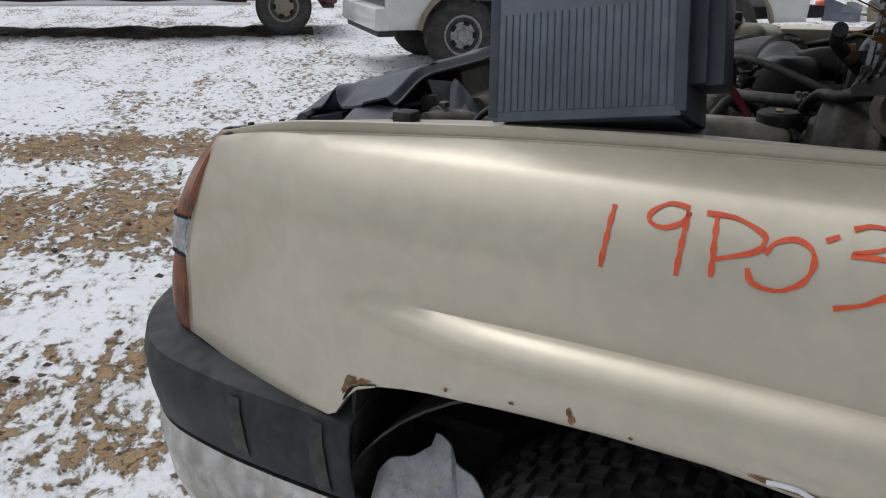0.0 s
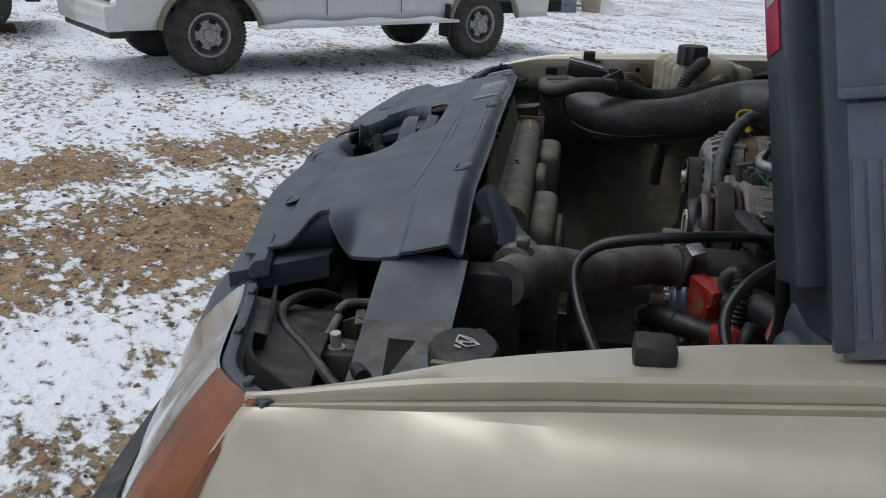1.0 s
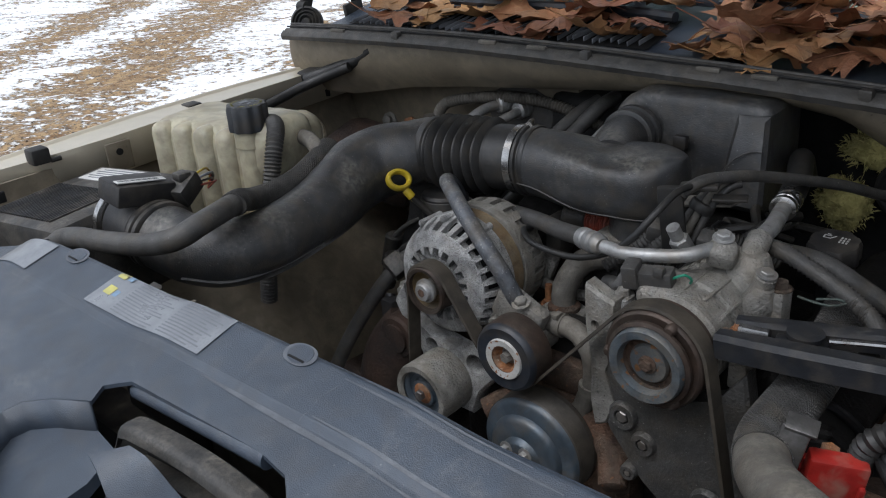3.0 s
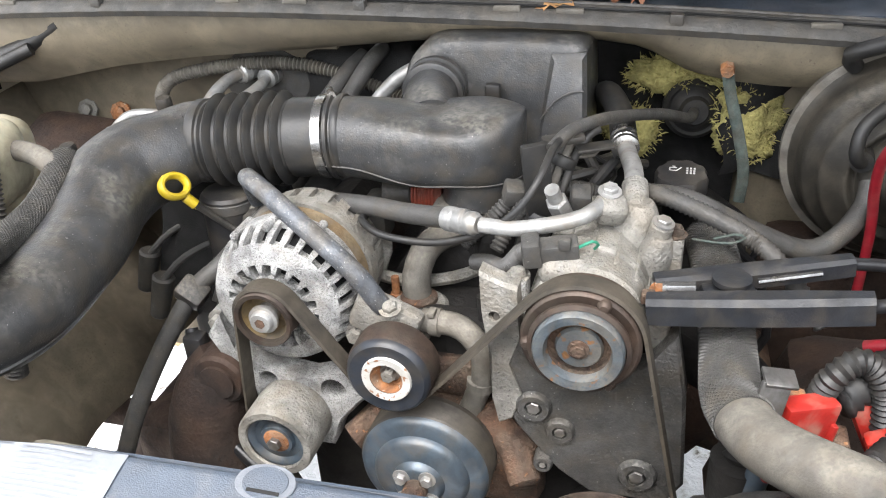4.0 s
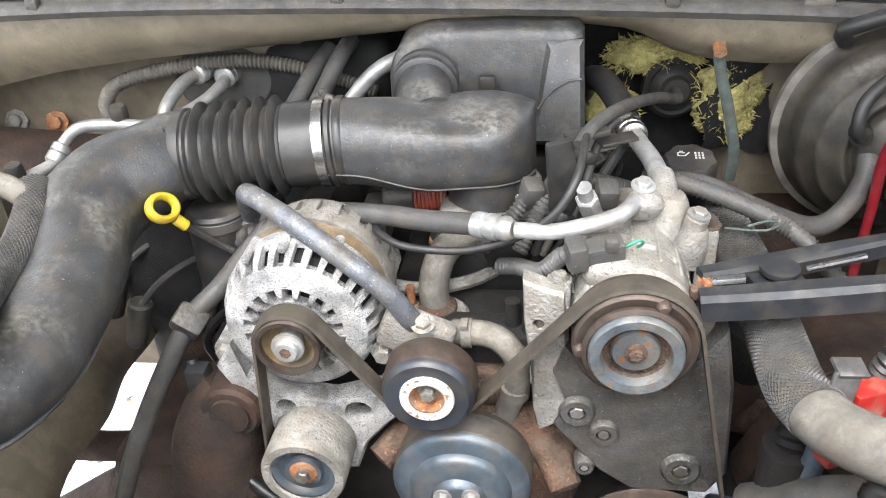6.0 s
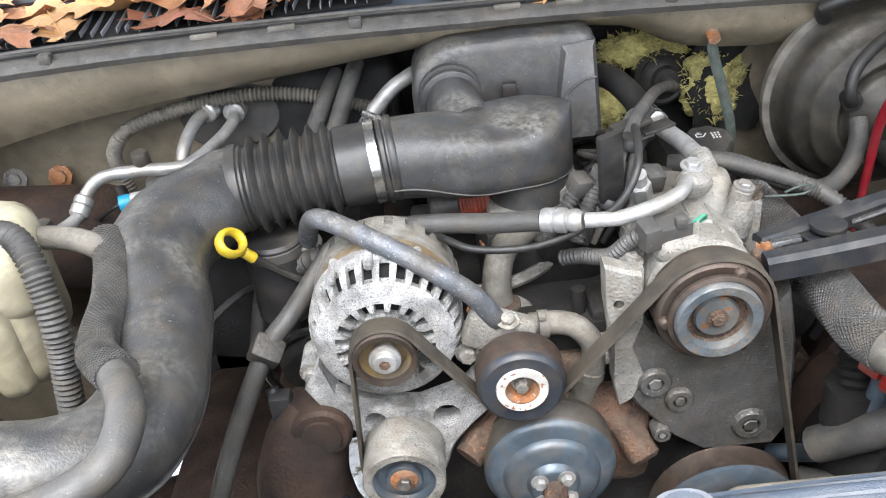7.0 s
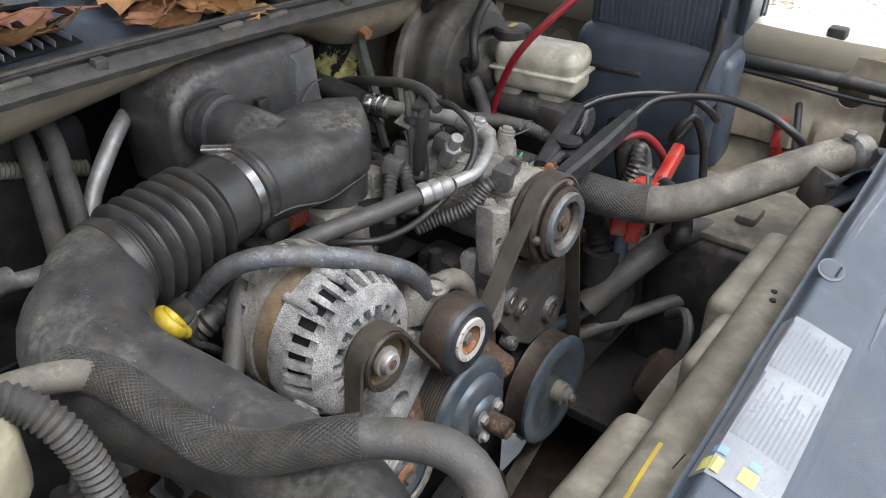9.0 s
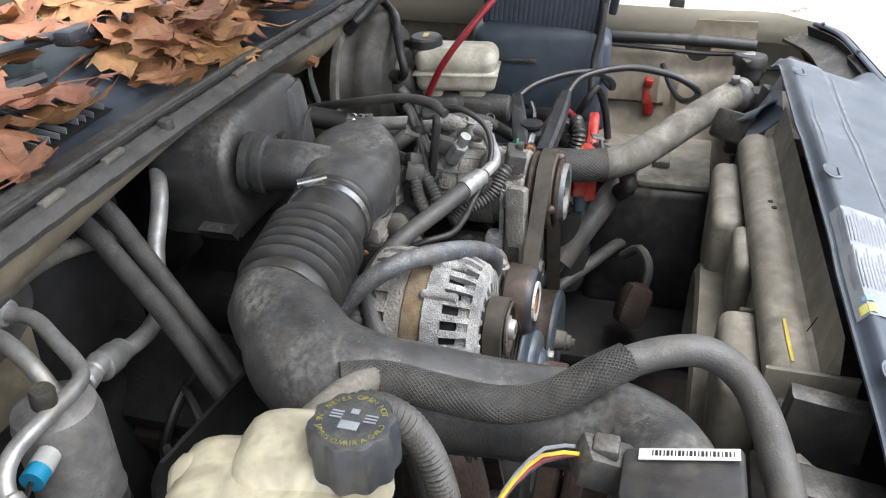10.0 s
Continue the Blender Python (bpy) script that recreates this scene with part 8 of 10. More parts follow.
# ---- brake booster and master cylinder ----
bo = thing("brake_booster", (0.52, 1.0, 0.95), "dusty black vacuum brake booster on the firewall", "brake booster")
ob_ = Vector((0.515, 0, 1.10))
b = B()
b.lathe(ob_, ax, [(0.0, 0.918), (0.030, 0.918), (0.034, 0.924), (0.040, 0.936), (0.058, 0.938), (0.062, 0.944), (0.064, 0.950), (0.070, 0.950), (0.073, 0.944), (0.078, 0.944), (0.082, 0.952), (0.100, 0.956), (0.105, 0.962), (0.108, 0.974), (0.118, 0.978), (0.123, 0.986), (0.126, 1.000), (0.126, 1.02), (0.134, 1.024), (0.138, 1.03), (0.138, 1.04), (0.132, 1.046), (0.120, 1.06), (0.09, 1.10), (0.05, 1.13)], 72, cap=False)
part("shell", b, "booster", bo, "dust-brown domed shell", 70)
b = B().lathe(ob_, ax, [(0.137, 1.024), (0.143, 1.027), (0.144, 1.034), (0.143, 1.039), (0.137, 1.042)], 64)
part("rim", b, "hose_tan", bo)
b = B().cyl(ob_ + Vector((-0.06, 0.955, 0.03)), ob_ + Vector((-0.065, 0.93, 0.03)), 0.013, n=16)
part("check_valve", b, "rubber", bo)
b = B().tube([ob_ + Vector((-0.066, 0.928, 0.03)), ob_ + Vector((-0.075, 0.918, 0.045)), ob_ + Vector((-0.07, 0.925, 0.075)), ob_ + Vector((-0.04, 0.94, 0.100)), ob_ + Vector((0.0, 0.955, 0.113)), ob_ + Vector((0.05, 0.98, 0.118)), ob_ + Vector((0.09, 1.02, 0.13))], 0.008, 12, 0.006)
part("valve_hose", b, "hose_black", bo)
mc = thing("master_cylinder", (0.53, 0.84, 1.0), "brake master cylinder with an aged white fluid reservoir", "master cylinder")
b = B()
b.cyl((0.515, 0.93, 1.06), (0.525, 0.74, 1.055), 0.026, n=22, ch=0.004)
b.box((0.52, 0.80, 1.05), (0.05, 0.06, 0.05), 0.01)
part("cylinder", b, "bracket", mc)
b = B()
m = pose(0.535, 0.845, 1.10, 0, 0, 8)
b.box(m @ Vector((0, 0, 0.045)), (0.085, 0.155, 0.05), 0.022, rot=m, seg=4)
b.box(m @ Vector((0, 0, 0.012)), (0.08, 0.15, 0.045), 0.014, rot=m, seg=3)
b.box(m @ Vector((0, -0.03, -0.012)), (0.06, 0.05, 0.03), 0.008, rot=m)
b.box(m @ Vector((0, 0.045, -0.012)), (0.06, 0.04, 0.03), 0.008, rot=m)
rsv = part("reservoir", b, "tank_white", mc, "aged white translucent reservoir", 50)
b = B().box(m @ Vector((0, 0, 0.024)), (0.089, 0.159, 0.005), 0.002, rot=m)
part("weld_seam", b, "tank_white", rsv)
b = B()
b.lathe(m @ Vector((0.0, 0.058, 0.066)), (0, 0, 1), [(0.029, 0), (0.031, 0.002), (0.031, 0.016), (0.027, 0.02), (0.0, 0.021)], 32)
cap = part("cap", b, "plastic", mc, "black cap with yellow marking")
b = B().box(m @ Vector((0.0, 0.058, 0.0874)), (0.026, 0.010, 0.0008), 0.0002, rot=m)
part("marking", b, "yellow", cap)

# red battery lead, running up past the reservoir
hose("red_cable", [(0.47, 0.91, 0.95), (0.467, 0.895, 1.056), (0.455, 0.865, 1.13), (0.452, 0.835, 1.18), (0.465, 0.80, 1.225), (0.505, 0.76, 1.275), (0.56, 0.73, 1.315), (0.60, 0.70, 1.33)], 0.006, "red_wire", "red insulated battery cable looping over the brake reservoir", "cable")

# ---- battery cover, charger standing on it ----
fb = thing("battery_cover_box", (0.74, 0.73, 0.86), "dark grey plastic battery cover box", "battery box")
b = B()
m = pose(0.745, 0.725, 1.02, 0, 0, 6)
b.box(m @ Vector((0, 0, 0.055)), (0.20, 0.26, 0.21), 0.03, rot=m, seg=4)
b.box(m @ Vector((0.0, 0.0, -0.09)), (0.19, 0.25, 0.18), 0.02, rot=m)
b.box(m @ Vector((-0.02, -0.12, 0.03)), (0.10, 0.05, 0.20), 0.018, rot=m, seg=3)
part("shell", b, "cover", fb, sharp=50)
b = B().lathe(m @ Vector((-0.098, 0.03, -0.02)), (-1, 0, 0), [(0.024, 0.0), (0.026, 0.003), (0.026, 0.004), (0.0, 0.004)], 24, cap=False)
part("port", b, "dark", fb)
b = B().box(m @ Vector((-0.101, 0.05, 0.09)), (0.004, 0.10, 0.008), 0.001, rot=m)
part("groove", b, "plastic", fb)

ch = thing("battery_charger", (0.73, 0.695, 1.195), "dark blue-grey portable charger with ribbed sides and red label", "charger")
CM = pose(0.841, 0.59, 1.191, 8, -17, -1)
CL, CW = 0.242, 0.175


def cb(c, s, r=0.0, seg=2):
    return B().box(CM @ Vector(c), s, r, rot=CM, seg=seg)


# side skins and ribs take the lit colour, end panels the darker cover grey
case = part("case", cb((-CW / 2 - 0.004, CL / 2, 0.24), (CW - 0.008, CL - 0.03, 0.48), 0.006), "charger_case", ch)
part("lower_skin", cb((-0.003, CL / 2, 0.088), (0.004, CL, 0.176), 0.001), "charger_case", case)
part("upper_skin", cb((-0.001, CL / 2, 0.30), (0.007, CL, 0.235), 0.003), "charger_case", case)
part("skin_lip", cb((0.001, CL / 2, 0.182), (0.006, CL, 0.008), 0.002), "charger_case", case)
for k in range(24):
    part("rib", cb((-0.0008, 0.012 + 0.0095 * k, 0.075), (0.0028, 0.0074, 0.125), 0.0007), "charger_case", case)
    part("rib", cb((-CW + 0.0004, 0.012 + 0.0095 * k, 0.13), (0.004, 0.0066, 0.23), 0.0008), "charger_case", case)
for yy, sg in ((0.004, -1), (CL - 0.004, 1)):
    st = part("end_panel", cb((-0.09, yy - sg * 0.006, 0.24), (0.175, 0.012, 0.47), 0.003), "cover", ch)
    part("corner_rail", cb((-0.004, yy + sg * 0.004, 0.24), (0.008, 0.014, 0.47), 0.002), "cover", st)
    part("middle_rail", cb((-0.062, yy + sg * 0.010, 0.26), (0.014, 0.024, 0.43), 0.004), "cover", st)
    part("outer_flange", cb((-0.105, yy + sg * (0.012 if sg < 0 else 0.022), 0.26), (0.065, 0.016 if sg < 0 else 0.036, 0.43), 0.004), "cover", st)
    for k in range(15):
        z = 0.03 + 0.029 * k
        r = 0.007 if k % 5 == 4 else 0.0032
        part("hole", B().cyl(CM @ Vector((-0.032, yy, z)), CM @ Vector((-0.032, yy + sg * 0.0012, z)), r, n=12), "dark", st)
        if k % 2:
            part("hinge_tooth", cb((-0.012, yy + sg * 0.003, z), (0.01, 0.008, 0.006), 0.001), "cover", st)
lb = part("label", cb((-0.105, -0.0170, 0.34), (0.046, 0.0012, 0.22), 0.0003), "label_red", ch, "crimson printed label")
part("print_block", cb((-0.105, -0.0180, 0.40), (0.034, 0.001, 0.03), 0.0002), "yellow", lb)
for z in (0.352, 0.325, 0.30, 0.275):
    part("print_block", cb((-0.103, -0.0180, z), (0.028, 0.001, 0.013), 0.0002), "white", lb)
lb = part("warning_label", cb((0.0030, 0.15, 0.245), (0.0012, 0.19, 0.085), 0.0003), "label_white", ch, "white label with red border and print rows")
part("print_block", cb((0.0040, 0.075, 0.235), (0.001, 0.025, 0.025), 0.0002), "wire", lb)
for k in range(4):
    part("print_line", cb((0.0040, 0.17, 0.218 + 0.009 * k), (0.001, 0.11, 0.004), 0.0002), "label_grey", lb)
part("border", cb((0.0038, 0.15, 0.206), (0.001, 0.185, 0.0025), 0.0002), "label_red", lb)

# ---- jumper clamp on the compressor bolt, its leads, and the red terminal ----
jc = thing("black_jumper_clamp", (0.33, 0.64, 1.08), "black plastic jumper cable clamp gripping a bolt", "clamp")
J, U1, L1 = Vector((0.243, 0.638, 1.105)), Vector((0.414, 0.705, 1.122)), Vector((0.420, 0.622, 1.128))


def arm(p, q, w, h, name):
    d = q - p
    t = d.normalized()
    s = t.cross(Vector((0, 0, 1))).normalized()
    u = s.cross(t)
    b = B()
    rows = []
    for k in range(9):
        f = k / 8
        ww = w * (0.75 + 0.35 * math.sin(math.pi * (0.15 + 0.8 * f)))
        c = p + d * f
        rows.append([c + s * ww * a + u * h * e for a, e in ((-0.5, -0.5), (0.5, -0.5), (0.5, 0.3), (0.3, 0.5), (-0.3, 0.5), (-0.5, 0.3))])
    b.rings(rows)
    return part(name, b, "clamp_plastic", jc)


arm(J + Vector((-0.012, -0.012, -0.004)), L1, 0.024, 0.026, "lower_arm")
arm(J + Vector((-0.008, 0.022, 0.002)), U1, 0.022, 0.018, "upper_arm")
b = B()
b.lathe(J + Vector((0.062, 0.02, 0.012)), (0, 0, 1), [(0.017, 0), (0.018, 0.002), (0.018, 0.006), (0.0, 0.007)], 24)
b.box(J + Vector((0.06, 0.018, 0.0)), (0.05, 0.045, 0.016), 0.004, rot=pose(0, 0, 0, 0, 0, 15))
part("pivot", b, "clamp_plastic", jc)
b = B().tube([J + Vector((0.0, 0.01, 0.006)), J + Vector((0.03, 0.012, 0.008))], 0.006, 8)
part("jaw_pin", b, "bright", jc)
b = B().tube([J + Vector((0.085, 0.02, 0.016)), J + Vector((0.11, 0.025, 0.02)), J + Vector((0.14, 0.035, 0.022))], 0.003, 8)
part("spring_wire", b, "bright", jc)
b = B().box(J + Vector((-0.004, 0.006, -0.004)), (0.03, 0.014, 0.012), 0.003)
part("jaw", b, "rust", jc)
hose("black_lead", [tuple(L1), (0.46, 0.60, 1.15), (0.50, 0.53, 1.158), (0.505, 0.46, 1.150), (0.503, 0.425, 1.138), (0.515, 0.405, 1.118), (0.55, 0.41, 1.09), (0.61, 0.43, 1.065), (0.68, 0.45, 1.06), (0.76, 0.475, 1.08)], 0.0062, "wire", "black jumper lead looping over the radiator hose", "cable")
hose("black_lead", [tuple(U1), (0.45, 0.68, 1.135), (0.50, 0.63, 1.140), (0.545, 0.585, 1.13), (0.575, 0.56, 1.105), (0.61, 0.56, 1.08), (0.66, 0.575, 1.07), (0.71, 0.60, 1.08), (0.74, 0.62, 1.10)], 0.0062, "wire", "black jumper lead running to the battery box", "cable")
hose("charger_lead", [(0.655, 0.60, 1.30), (0.645, 0.59, 1.2), (0.628, 0.60, 1.12), (0.60, 0.60, 1.06), (0.575, 0.615, 1.04), (0.56, 0.60, 1.07), (0.575, 0.585, 1.09), (0.60, 0.57, 1.04), (0.60, 0.56, 0.98)], 0.007, "hose_black", "black charger lead hanging down the battery box", "cable")

rt = thing("red_terminal_block", (0.49, 0.57, 0.92), "red plastic battery terminal cover with cables", "terminal cover")
m = pose(0.352, 0.554, 1.048, 4, 6, 28)
b = B()
b.box(m @ Vector((0.028, 0.006, -0.032)), (0.052, 0.022, 0.090), 0.004, rot=m)
b.box(m @ Vector((0.045, -0.008, -0.056)), (0.014, 0.010, 0.020), 0.002, rot=m)
b.box(m @ Vector((0.050, -0.006, -0.024)), (0.006, 0.008, 0.034), 0.002, rot=m)
part("cover", b, "red", rt)
b = B()
b.box(m @ Vector((0.020, 0.028, -0.040)), (0.050, 0.024, 0.050), 0.004, rot=m)
part("hinged_flap", b, "red", rt)
b = B().cyl(m @ Vector((0.022, 0.018, 0.0)), m @ Vector((0.022, 0.018, 0.012)), 0.009, n=6)
part("terminal_nut", b, "rust_bright", rt)
b = B().tube([(0.385, 0.60, 1.03), (0.392, 0.592, 1.068), (0.415, 0.60, 1.085), (0.437, 0.60, 1.06), (0.445, 0.595, 1.0), (0.45, 0.59, 0.93)], 0.0115, 14, 0.01, 0.0012, 0.006)
part("cable", b, "hose_black", rt)
rc = thing("red_jumper_clamp", (0.43, 0.57, 0.95), "red plastic jumper cable clamp on the terminal", "clamp")
part("handle", B().box((0.478, 0.578, 1.032), (0.11, 0.020, 0.026), 0.006, rot=pose(0, 0, 0, 0, -22, 4)), "red", rc)
part("handle", B().box((0.440, 0.604, 1.000), (0.024, 0.014, 0.095), 0.006, rot=pose(0, 0, 0, -6, -24, 20)), "red", rc)
b = B().box((0.40, 0.585, 1.0), (0.03, 0.03, 0.03), 0.004)
part("jaw", b, "rust", rc)
b = B().tube([(0.418, 0.575, 1.0), (0.43, 0.578, 0.995), (0.44, 0.582, 0.985)], 0.003, 8)
part("spring", b, "bright", rc)
hose("red_lead", [(0.43, 0.66, 1.06), (0.46, 0.645, 1.075), (0.50, 0.63, 1.07), (0.535, 0.61, 1.03), (0.545, 0.60, 0.98)], 0.0065, "red_wire", "red insulated jumper lead over the hose", "cable")
b = B()
b.box((0.772, 0.500, 1.010), (0.012, 0.02, 0.04), 0.005, rot=pose(0, 0, 0, 0, 15, 0))
b.box((0.770, 0.500, 1.038), (0.016, 0.018, 0.02), 0.004, rot=pose(0, 0, 0, 10, -10, 0))
b.box((0.772, 0.496, 0.983), (0.015, 0.02, 0.03), 0.003)
solid("red_cable_tag", b, "red", "small red plastic fuse holder on a lead", "fuse holder")

# loom clipped under the driver's fender flange
hose("fender_loom", [(0.80, 0.30, 1.118), (0.795, 0.40, 1.124), (0.79, 0.50, 1.126), (0.786, 0.60, 1.128), (0.784, 0.72, 1.132), (0.782, 0.86, 1.13)], 0.012, "hose_black", "black taped wiring loom under the fender flange", "wiring loom", 10)
hose("fender_loom", [(0.80, 0.31, 1.10), (0.79, 0.40, 1.100), (0.782, 0.50, 1.108), (0.78, 0.60, 1.112), (0.778, 0.75, 1.112)], 0.005, "wire", "thin black lead under the fender flange", "cable", 8)

# battery tray on the driver's side
bt = thing("battery_tray", (0.56, 0.50, 0.7), "dusty black battery tray box beside the radiator", "battery tray")
b = B()
b.box((0.545, 0.468, 0.83), (0.22, 0.215, 0.265), 0.02, seg=3)
part("box", b, "plastic", bt)
b = B()
b.box((0.545, 0.468, 0.967), (0.212, 0.207, 0.012), 0.004)
b.box((0.525, 0.452, 0.978), (0.05, 0.03, 0.016), 0.005)
part("lid", b, "shroud", bt, "tan dust covered lid")
b = B()
b.box((0.338, 0.545, 1.062), (0.026, 0.005, 0.058), 0.002, rot=pose(0, 0, 0, -8, 12, 14))
b.box((0.345, 0.556, 1.09), (0.028, 0.02, 0.004), 0.001, rot=pose(0, 0, 0, 15, 10, 14))
part("bracket", b, "steel", bt, "bent silver bracket")

# ---- passenger side: coolant tank, accumulator, pipes ----
ct = thing("coolant_tank", (-0.66, 0.66, 1.0), "yellowed ribbed coolant tank with a black screw cap", "coolant tank")
b = B()
m = pose(-0.65, 0.668, 1.124, 0, 0, 12)
b.box(m @ Vector((0, 0, 0)), (0.27, 0.15, 0.17), 0.03, rot=m, seg=4)
tank = part("body", b, "tank", ct, "yellowed translucent ribbed body", 50)
for k in range(5):
    part("rib", B().box(m @ Vector((-0.10 + 0.048 * k, -0.005, 0.0)), (0.042, 0.165, 0.165), 0.018, rot=m, seg=3), "tank", tank, sharp=50)
part("filler_dome", B().box(m @ Vector((0.105, -0.025, 0.05)), (0.09, 0.11, 0.10), 0.03, rot=m, seg=4), "tank", tank, sharp=50)
cc = Vector((-0.547, 0.624, 1.214))
b = B().cyl(cc + Vector((0, 0, -0.03)), cc, 0.026, n=24)
part("neck", b, "tank", ct)
b = B()
ring = [0.0312 + 0.0016 * math.cos(10 * 2 * math.pi * k / 80) for k in range(80)]
rows = [[cc + Vector((r * s * math.cos(2 * math.pi * k / 80), r * s * math.sin(2 * math.pi * k / 80), h)) for k, r in enumerate(ring)] for s, h in ((0.97, -0.004), (1, 0.0), (1, 0.03), (0.94, 0.036), (0.85, 0.037))]
b.rings(rows)
cap = part("cap", b, "cap_grey", ct, "black ribbed screw cap with yellow warning print")
top = cc + Vector((0, 0, 0.0372))


def words(body, size, mt, parent, m):
    cv = bpy.data.curves.new("lettering", "FONT")
    cv.body, cv.size, cv.align_x, cv.align_y, cv.extrude = body, size, "CENTER", "CENTER", 0.0002
    tmp = new("lettering", cv)
    bpy.context.view_layer.update()
    me = bpy.data.meshes.new_from_object(tmp.evaluated_get(bpy.context.evaluated_depsgraph_get()))
    bpy.data.objects.remove(tmp)
    me.transform(Matrix.Translation(-BASE[parent.name]) @ m)
    me.materials.append(M[mt])
    ob = new("lettering", me)
    ob.parent = parent
    BASE[ob.name] = BASE[parent.name]
    return ob


for k, chx in enumerate("NEVER OPEN HOT"):
    if chx != " ":
        words(chx, 0.0062, "dim_yellow", cap, Matrix.Translation(top) @ pose(0, 0, 0, 0, 0, -90) @ pose(0, 0, 0, 0, 0, 65 - 10 * k) @ pose(0, 0.0228, 0))
for k, chx in enumerate("NE JAMAIS OUVRIR A CHAUD"):
    if chx != " ":
        words(chx, 0.0058, "dim_yellow", cap, Matrix.Translation(top) @ pose(0, 0, 0, 0, 0, -90) @ pose(0, 0, 0, 0, 0, -85 + 7.4 * k) @ pose(0, -0.0228, 0))
b = B()
mt_ = Matrix.Translation(top) @ pose(0, 0, 0, 0, 0, -90)
b.box(mt_ @ Vector((0.0, -0.006, 0.0003)), (0.014, 0.008, 0.0006), 0.0001, rot=mt_)
for k in range(3):
    b.box(mt_ @ Vector((-0.012, 0.006 - 0.003 * k, 0.0003)), (0.009, 0.0014, 0.0005), 0, rot=mt_)
    b.box(mt_ @ Vector((0.013, 0.006 - 0.003 * k, 0.0003)), (0.009, 0.0014, 0.0005), 0, rot=mt_)
b.box(mt_ @ Vector((0.0, 0.008, 0.0003)), (0.006, 0.005, 0.0005), 0, rot=mt_)
part("symbol", b, "label_grey", cap)
b = B().tube([(-0.55, 0.65, 1.20), (-0.525, 0.65, 1.216), (-0.495, 0.635, 1.215), (-0.475, 0.61, 1.185), (-0.468, 0.59, 1.13), (-0.475, 0.575, 1.05), (-0.49, 0.57, 0.95)], 0.0125, 14, 0.01, 0.0014, 0.0055)
part("overflow_hose", b, "hose", ct, "grey ribbed overflow hose")

# sleeved hose over the intake tube
sv = thing("surge_hose", (-0.4, 0.55, 1.0), "grey surge hose in a black woven sleeve over the intake tube", "hose")
b = B().tube([(-0.62, 0.72, 1.14), (-0.56, 0.705, 1.172), (-0.50, 0.688, 1.187), (-0.455, 0.672, 1.188), (-0.42, 0.655, 1.18)], 0.0125, 16, 0.01)
part("hose_end", b, "hose_tan", sv)
b = B().tube([(-0.435, 0.685, 1.182), (-0.418, 0.65, 1.177), (-0.408, 0.60, 1.163), (-0.404, 0.55, 1.158), (-0.392, 0.51, 1.164), (-0.37, 0.475, 1.178), (-0.35, 0.45, 1.184)], 0.0175, 20, 0.008, flat=0.85)
slv = part("woven_sleeve", b, "braid", sv, "frayed black woven sleeve")
b = B().strands([(-0.435, 0.685, 1.182), (-0.418, 0.65, 1.177), (-0.408, 0.60, 1.163), (-0.404, 0.55, 1.158), (-0.392, 0.51, 1.164), (-0.37, 0.475, 1.178), (-0.35, 0.45, 1.184)], 0.0178, 26, 8.0, 0.0007, 0.85)
tagged(part("weave", b, "strand", slv), "crossing black strands", "", "", "stuff")
b = B().tube([(-0.355, 0.455, 1.183), (-0.335, 0.42, 1.187), (-0.325, 0.385, 1.186), (-0.335, 0.355, 1.175), (-0.375, 0.335, 1.165), (-0.45, 0.32, 1.155), (-0.53, 0.31, 1.145), (-0.60, 0.30, 1.12)], 0.0145, 18, 0.01)
part("bare_hose", b, "hose", sv)

am = thing("ac_accumulator", (-0.455, 0.985, 0.9), "aluminium air-conditioning accumulator can with pipes", "canister")
o3 = Vector((-0.455, 0.985, 0))
b = B()
b.lathe(o3, (0, 0, 1), [(0.0, 0.90), (0.03, 0.90), (0.042, 0.91), (0.043, 0.985), (0.0445, 0.988), (0.043, 0.991), (0.043, 1.09), (0.040, 1.105), (0.02, 1.115), (0.0, 1.117)], 44, cap=False)
part("can", b, "alu_clean", am)
b = B().lathe(o3, (0, 0, 1), [(0.0435, 0.95), (0.0442, 0.951), (0.0442, 0.965), (0.0435, 0.966)], 44)
part("black_band", b, "rubber", am)
b = B()
b.tube([(-0.445, 0.99, 1.11), (-0.44, 1.01, 1.135), (-0.43, 1.045, 1.152), (-0.42, 1.085, 1.156)], 0.0095, 14, 0.008)
part("pipe", b, "alu_clean", am)
b = B()
b.tube([(-0.382, 1.093, 1.147), (-0.378, 1.06, 1.145), (-0.395, 1.02, 1.135), (-0.43, 0.965, 1.128), (-0.485, 0.955, 1.132), (-0.54, 0.955, 1.128), (-0.565, 0.945, 1.11), (-0.575, 0.92, 1.09), (-0.60, 0.87, 1.085), (-0.63, 0.80, 1.07), (-0.66, 0.70, 1.03)], 0.0085, 14, 0.008)
part("pipe", b, "alu_clean", am)
for p, d, r, l in (((-0.42, 1.075, 1.156), (0.3, 1, 0.05), 0.016, 0.03), ((-0.382, 1.085, 1.147), (0.1, 1, 0.05), 0.016, 0.03), ((-0.567, 0.945, 1.107), (-0.25, -0.6, -0.5), 0.013, 0.03), ((-0.412, 0.985, 1.098), (1, 0.25, -0.1), 0.013, 0.045)):
    b = B()
    b.lathe(p, d, [(r * 0.8, 0), (r, 0.003), (r, l * 0.4), (r * 0.85, l * 0.45), (r, l * 0.5), (r, l - 0.003), (r * 0.8, l)], 20)
    part("fitting", b, "alu_clean", am)
